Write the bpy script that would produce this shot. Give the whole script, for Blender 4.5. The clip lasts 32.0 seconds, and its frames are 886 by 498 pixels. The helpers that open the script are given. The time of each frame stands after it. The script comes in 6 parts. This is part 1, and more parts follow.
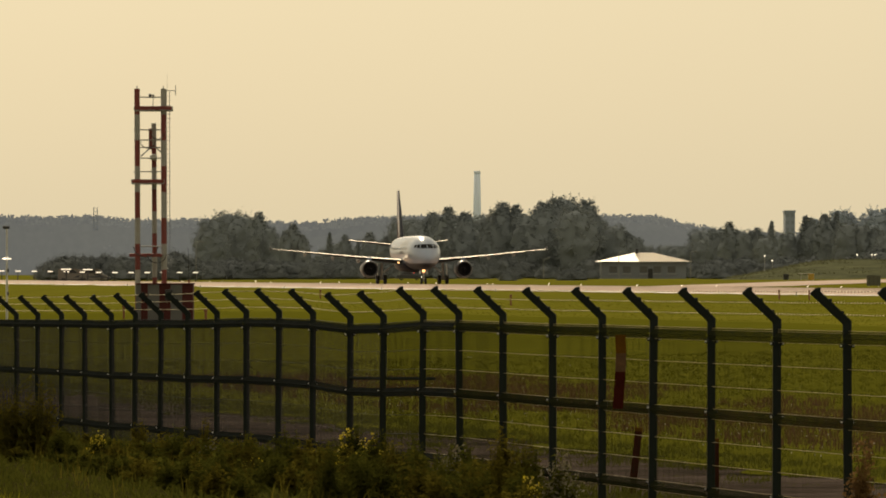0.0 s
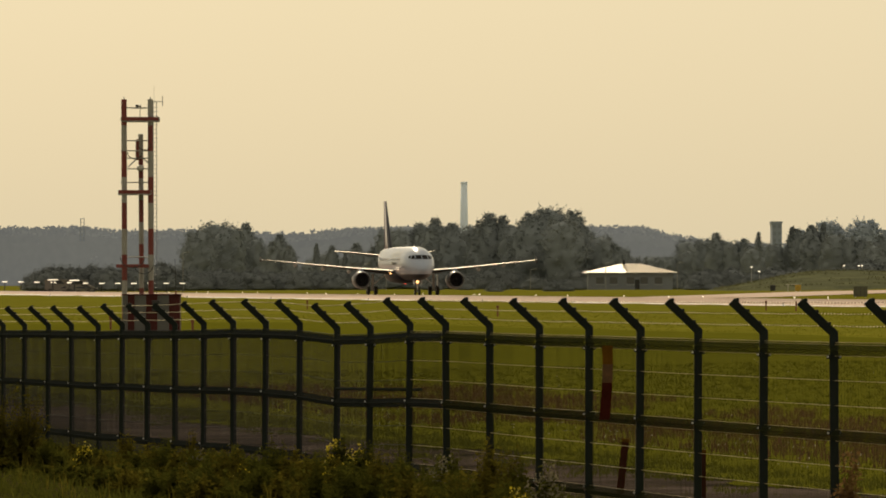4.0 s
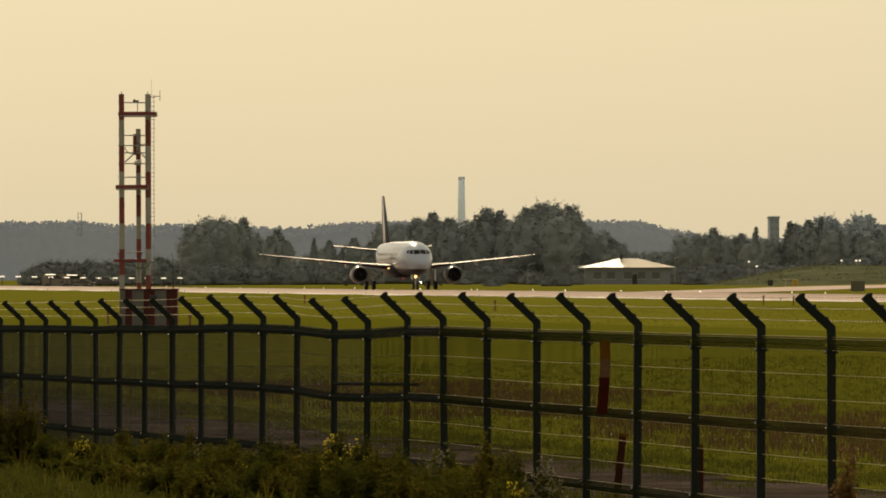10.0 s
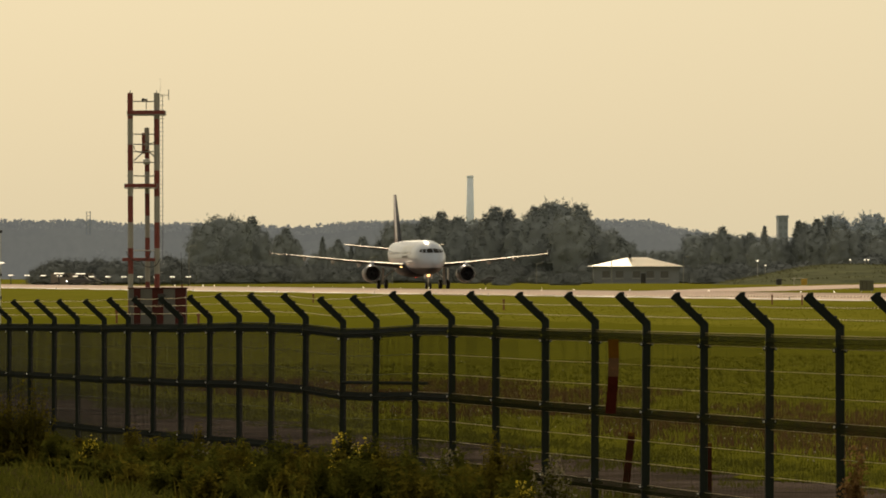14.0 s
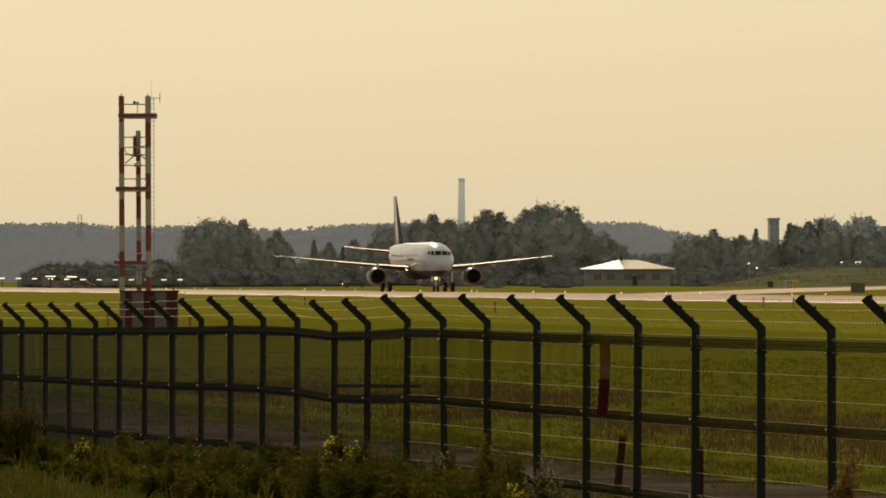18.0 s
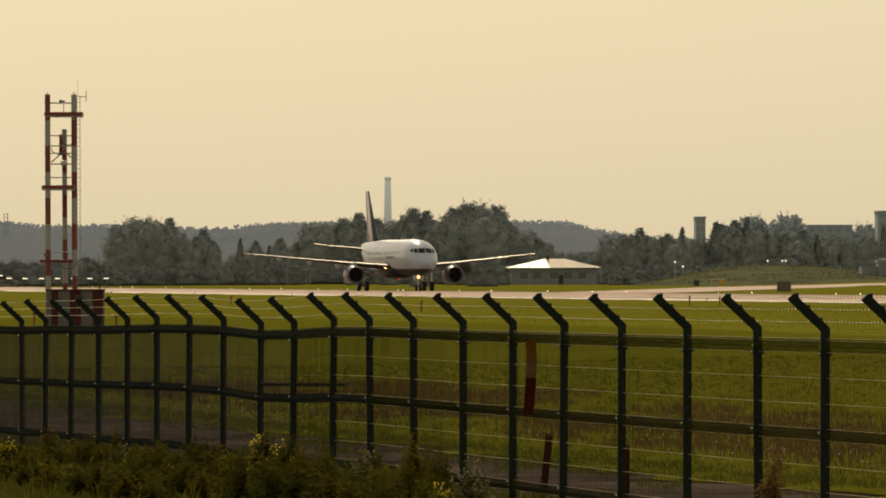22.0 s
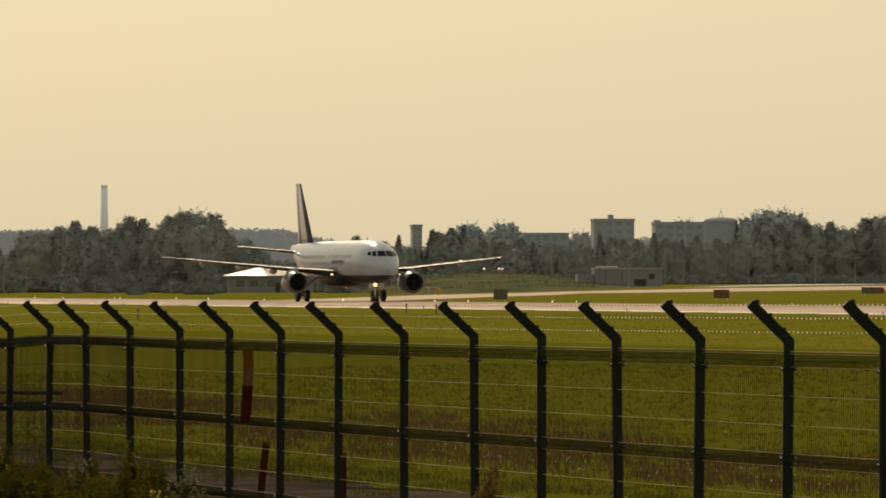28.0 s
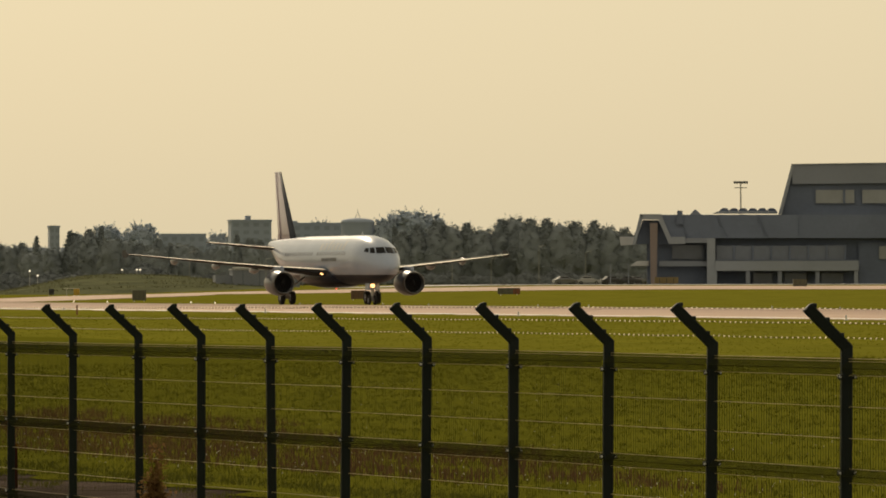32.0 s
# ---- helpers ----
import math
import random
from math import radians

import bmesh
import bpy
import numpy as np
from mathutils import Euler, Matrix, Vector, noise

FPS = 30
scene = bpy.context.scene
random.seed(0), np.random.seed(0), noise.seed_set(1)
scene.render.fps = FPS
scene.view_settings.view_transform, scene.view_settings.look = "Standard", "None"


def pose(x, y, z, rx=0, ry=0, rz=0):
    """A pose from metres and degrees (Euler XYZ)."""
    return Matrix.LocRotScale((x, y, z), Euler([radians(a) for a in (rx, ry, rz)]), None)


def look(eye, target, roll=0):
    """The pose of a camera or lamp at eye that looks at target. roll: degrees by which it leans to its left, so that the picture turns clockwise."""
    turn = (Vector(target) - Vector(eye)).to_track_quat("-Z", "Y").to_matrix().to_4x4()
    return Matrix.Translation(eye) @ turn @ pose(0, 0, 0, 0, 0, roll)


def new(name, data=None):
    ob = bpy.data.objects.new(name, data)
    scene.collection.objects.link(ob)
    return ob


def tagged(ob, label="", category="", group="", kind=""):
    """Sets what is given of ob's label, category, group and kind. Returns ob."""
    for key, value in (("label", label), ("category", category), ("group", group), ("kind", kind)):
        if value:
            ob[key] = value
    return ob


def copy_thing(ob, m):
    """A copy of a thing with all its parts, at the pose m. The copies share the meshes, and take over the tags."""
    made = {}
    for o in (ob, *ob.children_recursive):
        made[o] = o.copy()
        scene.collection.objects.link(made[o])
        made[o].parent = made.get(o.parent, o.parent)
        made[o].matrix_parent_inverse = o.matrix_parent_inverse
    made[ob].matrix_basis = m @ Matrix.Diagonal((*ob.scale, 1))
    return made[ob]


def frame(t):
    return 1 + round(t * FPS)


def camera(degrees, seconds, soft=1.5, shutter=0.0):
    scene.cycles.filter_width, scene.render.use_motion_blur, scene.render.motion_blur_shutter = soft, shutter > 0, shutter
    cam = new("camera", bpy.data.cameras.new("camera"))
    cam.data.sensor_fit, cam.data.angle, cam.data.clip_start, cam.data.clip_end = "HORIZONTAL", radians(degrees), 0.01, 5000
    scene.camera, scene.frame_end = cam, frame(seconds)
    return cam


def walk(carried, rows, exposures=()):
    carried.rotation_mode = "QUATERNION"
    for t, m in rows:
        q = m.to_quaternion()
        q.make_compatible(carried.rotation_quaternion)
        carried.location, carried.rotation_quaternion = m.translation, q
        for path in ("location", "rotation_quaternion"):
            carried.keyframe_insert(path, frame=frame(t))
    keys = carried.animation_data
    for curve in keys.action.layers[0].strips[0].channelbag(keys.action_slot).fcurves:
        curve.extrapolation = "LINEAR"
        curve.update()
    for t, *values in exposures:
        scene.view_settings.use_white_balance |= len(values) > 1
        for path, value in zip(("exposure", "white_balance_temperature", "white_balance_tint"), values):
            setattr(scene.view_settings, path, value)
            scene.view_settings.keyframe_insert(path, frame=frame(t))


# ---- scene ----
F_MIL = 1000.0
EYE = 1.67
cam = camera(7.178, 32.0, soft=1.8)


def aim(mils_right, mils_up, roll=0.0, back=0.0):
    """Camera pose from a bearing and an elevation in thousandths, after moving back along the view in place of a zoom.
    """
    way = Vector((mils_right, 1000.0, mils_up)).normalized()
    eye = Vector((0, 0, EYE)) - way * back + Vector((0, 0, 0.0105 * back))
    return look(eye, eye + way * 1000.0, roll)


# seconds, bearing, elevation (thousandths of the distance), roll in degrees, metres moved back in place of a zoom
WALK = [
    (0.0, -2.16, 3.07, -0.016),
    (0.5, -0.70, 2.80, -0.058),
    (1.0, 1.16, 3.47, 0.010),
    (1.5, 1.60, 3.61, 0.032),
    (2.0, 1.03, 3.50, 0.116),
    (2.5, 1.22, 2.97, 0.078),
    (3.0, 1.40, 2.96, -0.075),
    (3.5, -0.60, 2.98, -0.078),
    (4.0, -0.30, 4.61, 0.003),
    (4.5, -0.05, 4.63, 0.006),
    (6.5, 0.06, 4.37, 0.021),
    (7.0, 0.05, 4.37, 0.028),
    (7.5, 0.08, 4.61, 0.023),
    (8.0, -0.06, 4.60, 0.010),
    (8.5, -0.18, 4.12, 0.018),
    (9.0, -0.02, 4.59, 0.022),
    (9.5, 0.14, 3.84, -0.000),
    (10.0, 0.06, 3.87, 0.010),
    (10.5, -0.54, 3.44, 0.008),
    (11.0, -0.30, 3.51, 0.019),
    (11.5, 0.15, 3.80, 0.078),
    (12.0, -0.06, 3.22, 0.045),
    (12.5, 0.19, 3.63, 0.020),
    (13.0, -0.06, 3.51, 0.037),
    (13.5, 0.37, 3.97, 0.009),
    (14.0, -1.16, 3.72, 0.041),
    (14.5, -0.58, 3.79, 0.040),
    (16.5, -0.67, 4.11, 0.015),
    (17.0, -0.53, 3.38, 0.021),
    (17.5, -0.06, 3.62, -0.001),
    (18.0, 0.06, 4.11, -0.002),
    (18.5, 0.04, 3.38, -0.005),
    (19.0, 0.42, 3.25, 0.022),
    (19.5, 1.05, 2.83, 0.020),
    (20.0, 1.85, 3.27, 0.018),
    (20.5, 2.52, 3.03, 0.017),
    (21.0, 3.90, 3.39, 0.021),
    (21.5, 7.11, 3.60, 0.017),
    (22.0, 10.49, 3.92, -0.012),
    (22.5, 12.81, 3.54, 0.023),
    (23.0, 15.75, 3.11, 0.017),
    (23.5, 18.13, 3.47, 0.010),
    (24.0, 20.04, 3.36, 0.035),
    (24.5, 22.84, 3.86, 0.053),
    (25.0, 26.83, 4.11, 0.028),
    (25.5, 29.15, 4.50, 0.013),
    (27.5, 45.94, 4.75, -0.057),
    (28.0, 50.64, 5.04, -0.042),
    (28.5, 54.30, 4.79, -0.058),
    (29.0, 57.44, 5.06, -0.075),
    (29.5, 61.81, 5.37, -0.037),
    (30.0, 69.28, 5.48, -0.027),
    (30.5, 76.12, 5.27, 0.000, 0.25),
    (31.0, 83.47, 4.95, -0.020, 1.65),
    (31.5, 92.27, 5.03, -0.039, 3.60),
    (32.0, 102.37, 5.10, -0.094, 5.40),
]
walk(cam, [(row[0], aim(*row[1:])) for row in WALK],
     exposures=[(0.0, 0.0, 6500, 10), (32.0, 0.0, 6500, 10)])

# ---------------------------------------------------------------- light
SUN_AZ, SUN_EL = radians(-8), radians(30)      # azimuth from +y towards +x
world = bpy.data.worlds.new("world")
scene.world = world
world.use_nodes = True
wn = world.node_tree.nodes
wl = world.node_tree.links
sky = wn.new("ShaderNodeTexSky")
sky.sky_type, sky.sun_disc = "NISHITA", False
sky.sun_elevation, sky.sun_rotation = SUN_EL, SUN_AZ
sky.air_density, sky.dust_density, sky.ozone_density = 1.0, 3.0, 1.0
haze = wn.new("ShaderNodeMix")                  # a thick evening haze evens the sky out
haze.data_type = "RGBA"
haze.inputs[0].default_value = 0.86
haze.inputs[7].default_value = (6.9, 5.98, 4.05, 1)
warm = wn.new("ShaderNodeMix")
warm.data_type, warm.blend_type = "RGBA", "MULTIPLY"
warm.inputs[0].default_value = 1.0
warm.inputs[7].default_value = (0.96, 0.97, 0.88, 1)
wl.new(sky.outputs[0], warm.inputs[6])
wl.new(warm.outputs[2], haze.inputs[6])
wl.new(haze.outputs[2], wn["Background"].inputs[0])
wn["Background"].inputs[1].default_value = 0.10
sun = new("sun", bpy.data.lights.new("sun", "SUN"))
sun.data.energy, sun.data.angle, sun.data.color = 2.5, radians(1.0), (1.0, 0.82, 0.58)
sun.matrix_world = look((0, 0, 0), (-math.sin(SUN_AZ) * math.cos(SUN_EL), -math.cos(SUN_AZ) * math.cos(SUN_EL), -math.sin(SUN_EL)))


# ---------------------------------------------------------------- materials
def mat(name, color, rough=0.6, metal=0.0, vary=0.25, scale=3.0, fine=40.0, bump=0.0, color2=None, emit=None, glow=0.0,
        island=False, translucent=0.0, spec=0.5):
    """A surface with blotches at one scale and grain at another."""
    m = bpy.data.materials.new(name)
    m.use_nodes = True
    nt = m.node_tree
    b = nt.nodes["Principled BSDF"]
    b.inputs["Roughness"].default_value, b.inputs["Metallic"].default_value = rough, metal
    b.inputs["Specular IOR Level"].default_value = spec
    c2 = color2 or tuple(c * (1 - vary) for c in color)
    geo = nt.nodes.new("ShaderNodeTexCoord")
    big, small = nt.nodes.new("ShaderNodeTexNoise"), nt.nodes.new("ShaderNodeTexNoise")
    big.inputs["Scale"].default_value, small.inputs["Scale"].default_value = scale, fine
    big.inputs["Detail"].default_value, small.inputs["Detail"].default_value = 4, 3
    for n in (big, small):
        nt.links.new(geo.outputs["Object"], n.inputs["Vector"])
    add = nt.nodes.new("ShaderNodeMath")
    add.operation = "MULTIPLY_ADD"
    add.inputs[1].default_value = 0.45
    nt.links.new(small.outputs["Fac"], add.inputs[0])
    nt.links.new(big.outputs["Fac"], add.inputs[2])
    last = add.outputs[0]
    if island:
        isl, obi = nt.nodes.new("ShaderNodeNewGeometry"), nt.nodes.new("ShaderNodeObjectInfo")
        a2 = nt.nodes.new("ShaderNodeMath")
        a2.operation = "MULTIPLY_ADD"
        a2.inputs[1].default_value = 0.5
        nt.links.new(isl.outputs["Random Per Island"], a2.inputs[0])
        nt.links.new(last, a2.inputs[2])
        a3 = nt.nodes.new("ShaderNodeMath")
        a3.operation = "MULTIPLY_ADD"
        a3.inputs[1].default_value = 0.35
        nt.links.new(obi.outputs["Random"], a3.inputs[0])
        nt.links.new(a2.outputs[0], a3.inputs[2])
        last = a3.outputs[0]
    ramp = nt.nodes.new("ShaderNodeMapRange")
    ramp.inputs[1].default_value, ramp.inputs[2].default_value = (0.45, 1.0) if not island else (0.5, 1.6)
    nt.links.new(last, ramp.inputs[0])
    mix = nt.nodes.new("ShaderNodeMix")
    mix.data_type = "RGBA"
    mix.inputs[6].default_value, mix.inputs[7].default_value = (*c2, 1), (*color, 1)
    nt.links.new(ramp.outputs[0], mix.inputs[0])
    nt.links.new(mix.outputs[2], b.inputs["Base Color"])
    if bump:
        bp = nt.nodes.new("ShaderNodeBump")
        bp.inputs["Strength"].default_value, bp.inputs["Distance"].default_value = bump, 0.02
        nt.links.new(small.outputs["Fac"], bp.inputs["Height"])
        nt.links.new(bp.outputs[0], b.inputs["Normal"])
    if emit:
        b.inputs["Emission Color"].default_value, b.inputs["Emission Strength"].default_value = (*emit, 1), glow
    if translucent:
        tr, ms = nt.nodes.new("ShaderNodeBsdfTranslucent"), nt.nodes.new("ShaderNodeMixShader")
        nt.links.new(mix.outputs[2], tr.inputs[0])
        ms.inputs[0].default_value = translucent
        out = nt.nodes["Material Output"]
        nt.links.new(b.outputs[0], ms.inputs[1])
        nt.links.new(tr.outputs[0], ms.inputs[2])
        nt.links.new(ms.outputs[0], out.inputs[0])
    return m


M_GRASS = mat("meadow", (0.172, 0.163, 0.020), 1.0, vary=0.5, scale=0.22, fine=1.6, bump=0.4, color2=(0.108, 0.106, 0.013), spec=0.0)
# Darker green towards the track: the grass's self-shading is put into the colour.
M_MEADOW_SHADE = mat("uncut_meadow", (0.120, 0.118, 0.012), 1.0, scale=0.6, fine=4.0, bump=0.5, color2=(0.080, 0.081, 0.008), spec=0.0)
M_BLADE = mat("grass_blade", (0.175, 0.166, 0.014), 0.9, color2=(0.105, 0.11, 0.009), scale=0.2, fine=3, island=True, translucent=0.5, spec=0.0)
# Blades in the same darkened tone, shade within the grass included.
M_SHADE_BLADE = mat("shaded_blade", (0.092, 0.091, 0.009), 0.9, color2=(0.064, 0.066, 0.007), scale=0.25, fine=2.5, island=True, translucent=0.4, spec=0.0)
M_STRAW = mat("dry_stem", (0.112, 0.062, 0.034), 0.9, color2=(0.062, 0.038, 0.020), scale=0.4, fine=4, island=True, translucent=0.45, spec=0.0)
M_DOCK = mat("dock_seed", (0.21, 0.125, 0.05), 0.9, color2=(0.12, 0.07, 0.028), scale=0.4, fine=4, island=True, translucent=0.5, spec=0.0)
M_WEED = mat("weed_leaf", (0.102, 0.102, 0.016), 0.9, color2=(0.040, 0.045, 0.008), scale=0.5, fine=6, island=True, translucent=0.45, spec=0.0)
M_YELLOW = mat("yellow_blossom", (0.50, 0.40, 0.015), 0.7, island=True, translucent=0.4)
M_DAISY = mat("daisy", (0.42, 0.40, 0.31), 0.7, island=True, translucent=0.4, spec=0.0)
M_WHITE_BLOOM = mat("white_blossom", (0.17, 0.15, 0.085), 0.7, island=True, translucent=0.4)
# Weedy ground, with the shade among the weeds put into its colour.
M_WEEDBED = mat("weedy_earth", (0.05, 0.045, 0.012), 1.0, color2=(0.022, 0.022, 0.007), scale=0.8, fine=6, bump=0.8, spec=0.0)
M_TRACK = mat("gravel_track", (0.130, 0.100, 0.086), 1.0, color2=(0.010, 0.008, 0.006), scale=0.5, fine=5, bump=1.0, spec=0.0)
M_STONE = mat("track_stone", (0.125, 0.10, 0.082), 1.0, color2=(0.032, 0.026, 0.021), scale=1.0, fine=9, island=True, spec=0.0)
M_RUNWAY = mat("runway_asphalt", (0.47, 0.335, 0.26), 0.75, vary=0.22, scale=0.04, fine=2.0, bump=0.1, spec=0.065)
M_STREAK = mat("rubber_streak", (0.40, 0.283, 0.218), 0.75, vary=0.25, scale=0.03, fine=1.2, bump=0.1, spec=0.065)
M_PAINT = mat("runway_paint", (0.7, 0.68, 0.62), 0.5, vary=0.3, scale=0.4, fine=6)
M_POST = mat("fence_paint", (0.010, 0.0145, 0.0135), 0.6, vary=0.35, scale=3, fine=60, bump=0.15, spec=0.16)
M_RAIL = mat("fold_shadow_paint", (0.03, 0.034, 0.033), 0.95, vary=0.3, scale=3, fine=50, spec=0.0)
# Barbs in a bright warm metal, unlike their dark strand, to paint sun glints.
M_BARB = mat("barb_glint", (0.92, 0.82, 0.58), 0.45, 1.0, vary=0.4, scale=3, fine=50)
# Crown hearts lifted to a blue-grey: aerial haze is put into this colour.
M_CORE = mat("inner_foliage", (0.200, 0.224, 0.241), 1.0, color2=(0.182, 0.204, 0.219), scale=0.3, fine=2.2, bump=0.0, spec=0.0)
M_FOLD = mat("fold_wire", (0.026, 0.029, 0.015), 0.9, vary=0.3, scale=3, fine=50, spec=0.0)
# Darker, greener wire for the panels from index 14 on.
M_WIRE_RIGHT = mat("coated_wire_right", (0.015, 0.019, 0.008), 0.7, vary=0.3, scale=4, fine=50, spec=0.1)
M_WIRE = mat("coated_wire", (0.030, 0.030, 0.034), 0.6, vary=0.3, scale=4, fine=50, spec=0.15)
# Bright yellowish copy for right-hand level wires: their glint is in the colour.
M_LEVEL_GLINT = mat("level_wire_glint", (0.46, 0.36, 0.16), 0.4, 0.3, vary=0.4, scale=4, fine=50)
M_STEEL = mat("galvanised_steel", (0.55, 0.54, 0.52), 0.35, 0.9, vary=0.3, scale=3, fine=50)
M_RED = mat("signal_red", (0.17, 0.024, 0.02), 0.5, vary=0.35, scale=1.5, fine=20, bump=0.1)
M_WHITE = mat("signal_white", (0.29, 0.28, 0.265), 0.5, vary=0.25, scale=1.5, fine=20, bump=0.1)
M_AC_WHITE = mat("aircraft_white", (0.305, 0.357, 0.47), 0.22, vary=0.08, scale=0.5, fine=6)
M_AC_NAVY = mat("aircraft_navy", (0.016, 0.020, 0.034), 0.42, vary=0.2, scale=0.5, fine=6, spec=0.25)
M_AC_FIN = mat("fin_paint", (0.40, 0.36, 0.38), 0.3, vary=0.12, scale=0.4, fine=5, color2=(0.33, 0.27, 0.30))
M_LETTER = mat("pale_lettering", (0.36, 0.38, 0.42), 0.25, vary=0.1, scale=0.5, fine=6)
M_AC_WING = mat("wing_grey", (0.050, 0.051, 0.055), 0.6, vary=0.15, scale=0.6, fine=8, spec=0.08)
M_AC_GREY = mat("aircraft_grey", (0.30, 0.30, 0.32), 0.3, vary=0.15, scale=0.6, fine=8)
M_AC_METAL = mat("bare_aluminium", (0.80, 0.78, 0.75), 0.28, 1.0, vary=0.12, scale=1.0, fine=12)
M_SLAT = mat("bare_leading_edge", (0.86, 0.80, 0.70), 0.34, 1.0, vary=0.12, scale=1.0, fine=12)
M_LIP = mat("dull_inlet_metal", (0.16, 0.155, 0.15), 0.45, 0.8, vary=0.2, scale=1.0, fine=12)
M_NACELLE = mat("nacelle_paint", (0.085, 0.097, 0.125), 0.3, vary=0.15, scale=0.8, fine=10)
M_DARK = mat("engine_dark", (0.02, 0.02, 0.022), 0.45, vary=0.3, scale=2, fine=20)
M_TYRE = mat("tyre_rubber", (0.02, 0.019, 0.018), 0.85, vary=0.3, scale=3, fine=40, bump=0.2)
M_GLASS = mat("dark_glass", (0.012, 0.014, 0.018), 0.08, vary=0.2, scale=2, fine=10)
M_CABIN_PANE = mat("cabin_pane", (0.16, 0.18, 0.23), 0.25, vary=0.2, scale=2, fine=10)
M_COCKPIT = mat("cockpit_glass", (0.008, 0.008, 0.010), 0.12, vary=0.2, scale=2, fine=10, spec=0.08)
M_LAMP = mat("landing_lamp", (0.9, 0.6, 0.3), 0.3, emit=(1.0, 0.50, 0.18), glow=3.0)
M_LAMP_DIM = mat("marker_lamp", (0.9, 0.85, 0.75), 0.3, emit=(1.0, 0.86, 0.66), glow=2.5)
M_BEACON = mat("red_beacon", (0.6, 0.05, 0.03), 0.3, emit=(1.0, 0.08, 0.04), glow=1.2)
M_BARK = mat("bark", (0.11, 0.085, 0.06), 0.9, vary=0.5, scale=2, fine=20, bump=0.6)
# Leaf tones greyed and raised above real foliage to carry the distance haze.
M_LEAF = mat("leaf", (0.198, 0.222, 0.234), 1.0, color2=(0.180, 0.202, 0.213), scale=0.15, fine=2, island=True, translucent=0.08, spec=0.0)
M_LEAF2 = mat("leaf_pale", (0.210, 0.230, 0.234), 1.0, color2=(0.186, 0.204, 0.208), scale=0.15, fine=2, island=True, translucent=0.06, spec=0.0)
M_SCRUB = mat("scrub_leaf", (0.166, 0.182, 0.192), 1.0, color2=(0.152, 0.167, 0.176), scale=0.15, fine=2, island=True, translucent=0.05, spec=0.0)
# Far leaves paled and blued: the haze before them is in the colour.
M_LEAF_HAZE = mat("haze_toned_leaf", (0.36, 0.41, 0.48), 1.0, color2=(0.33, 0.376, 0.44), scale=0.15, fine=2, island=True, translucent=0.08, spec=0.0)
# The ridge emits faintly: bright haze in front of it is painted as emission.
M_FOREST_HAZE = mat("haze_glow_wood", (0.17, 0.18, 0.165), 0.9, color2=(0.04, 0.045, 0.045), scale=0.02, fine=0.3, island=True, spec=0.05,
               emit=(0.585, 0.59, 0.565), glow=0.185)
M_CONCRETE = mat("concrete", (0.40, 0.39, 0.37), 0.8, vary=0.25, scale=0.1, fine=2, bump=0.1)
M_PANEL = mat("wall_panel", (0.185, 0.202, 0.23), 0.7, vary=0.2, scale=0.2, fine=3, bump=0.1)
M_ROOF = mat("sheet_roof", (0.66, 0.60, 0.50), 0.33, 0.35, vary=0.12, scale=0.2, fine=3)


# ---------------------------------------------------------------- mesh helpers
def at(mils, d):
    """Plan position at a bearing in thousandths and a depth."""
    return mils * d / F_MIL, d


def up(mils, d):
    return EYE + mils * d / F_MIL


def part(name, bm, material, parent=None, label="", smooth=False):
    me = bpy.data.meshes.new(name)
    bm.to_mesh(me)
    bm.free()
    for m in (material if isinstance(material, (list, tuple)) else [material]):
        me.materials.append(m)
    if smooth:
        me.polygons.foreach_set("use_smooth", [True] * len(me.polygons))
    ob = new(name, me)
    if parent:
        ob.parent = parent
    if label:
        ob["label"] = label
    return ob


def share(ob, m, parent=None):
    """Another object on the same mesh."""
    o = ob.copy()
    scene.collection.objects.link(o)
    o.parent = parent or ob.parent
    o.matrix_basis = m
    return o


def thing(name, m, label, category, group="", kind=""):
    e = new(name)
    e.empty_display_size = 0.3
    e.matrix_basis = m
    return tagged(e, label, category, group, kind)


def box(bm, c, s, rz=0.0, bevel=0.0, top=1.0, mi=0):
    """A box of centre c and size s; top: the width of its top over that of its base."""
    m = Matrix.Translation(c) @ Matrix.Rotation(rz, 4, "Z")
    vs = []
    for z in (-0.5, 0.5):
        k = top if z > 0 else 1.0
        for x, y in ((-0.5, -0.5), (0.5, -0.5), (0.5, 0.5), (-0.5, 0.5)):
            vs.append(bm.verts.new(m @ Vector((x * s[0] * k, y * s[1] * k, z * s[2]))))
    fs = []
    for q in ((0, 3, 2, 1), (4, 5, 6, 7), (0, 1, 5, 4), (1, 2, 6, 5), (2, 3, 7, 6), (3, 0, 4, 7)):
        f = bm.faces.new([vs[i] for i in q])
        f.material_index = mi
        fs.append(f)
    if bevel:
        bmesh.ops.bevel(bm, geom=list({e for f in fs for e in f.edges}), offset=bevel, segments=2, affect="EDGES", profile=0.5)
    return bm


def rod(bm, a, b, r0, r1=None, n=8, cap=True, mi=0):
    a, b = Vector(a), Vector(b)
    r1 = r0 if r1 is None else r1
    q = (b - a).to_track_quat("Z", "Y")
    rings = []
    for p, r in ((a, r0), (b, r1)):
        rings.append([bm.verts.new(p + q @ Vector((r * math.cos(2 * math.pi * i / n), r * math.sin(2 * math.pi * i / n), 0))) for i in range(n)])
    for i in range(n):
        bm.faces.new((rings[0][i], rings[0][(i + 1) % n], rings[1][(i + 1) % n], rings[1][i])).material_index = mi
    if cap:
        bm.faces.new(rings[0][::-1]).material_index = mi
        bm.faces.new(rings[1]).material_index = mi
    return bm


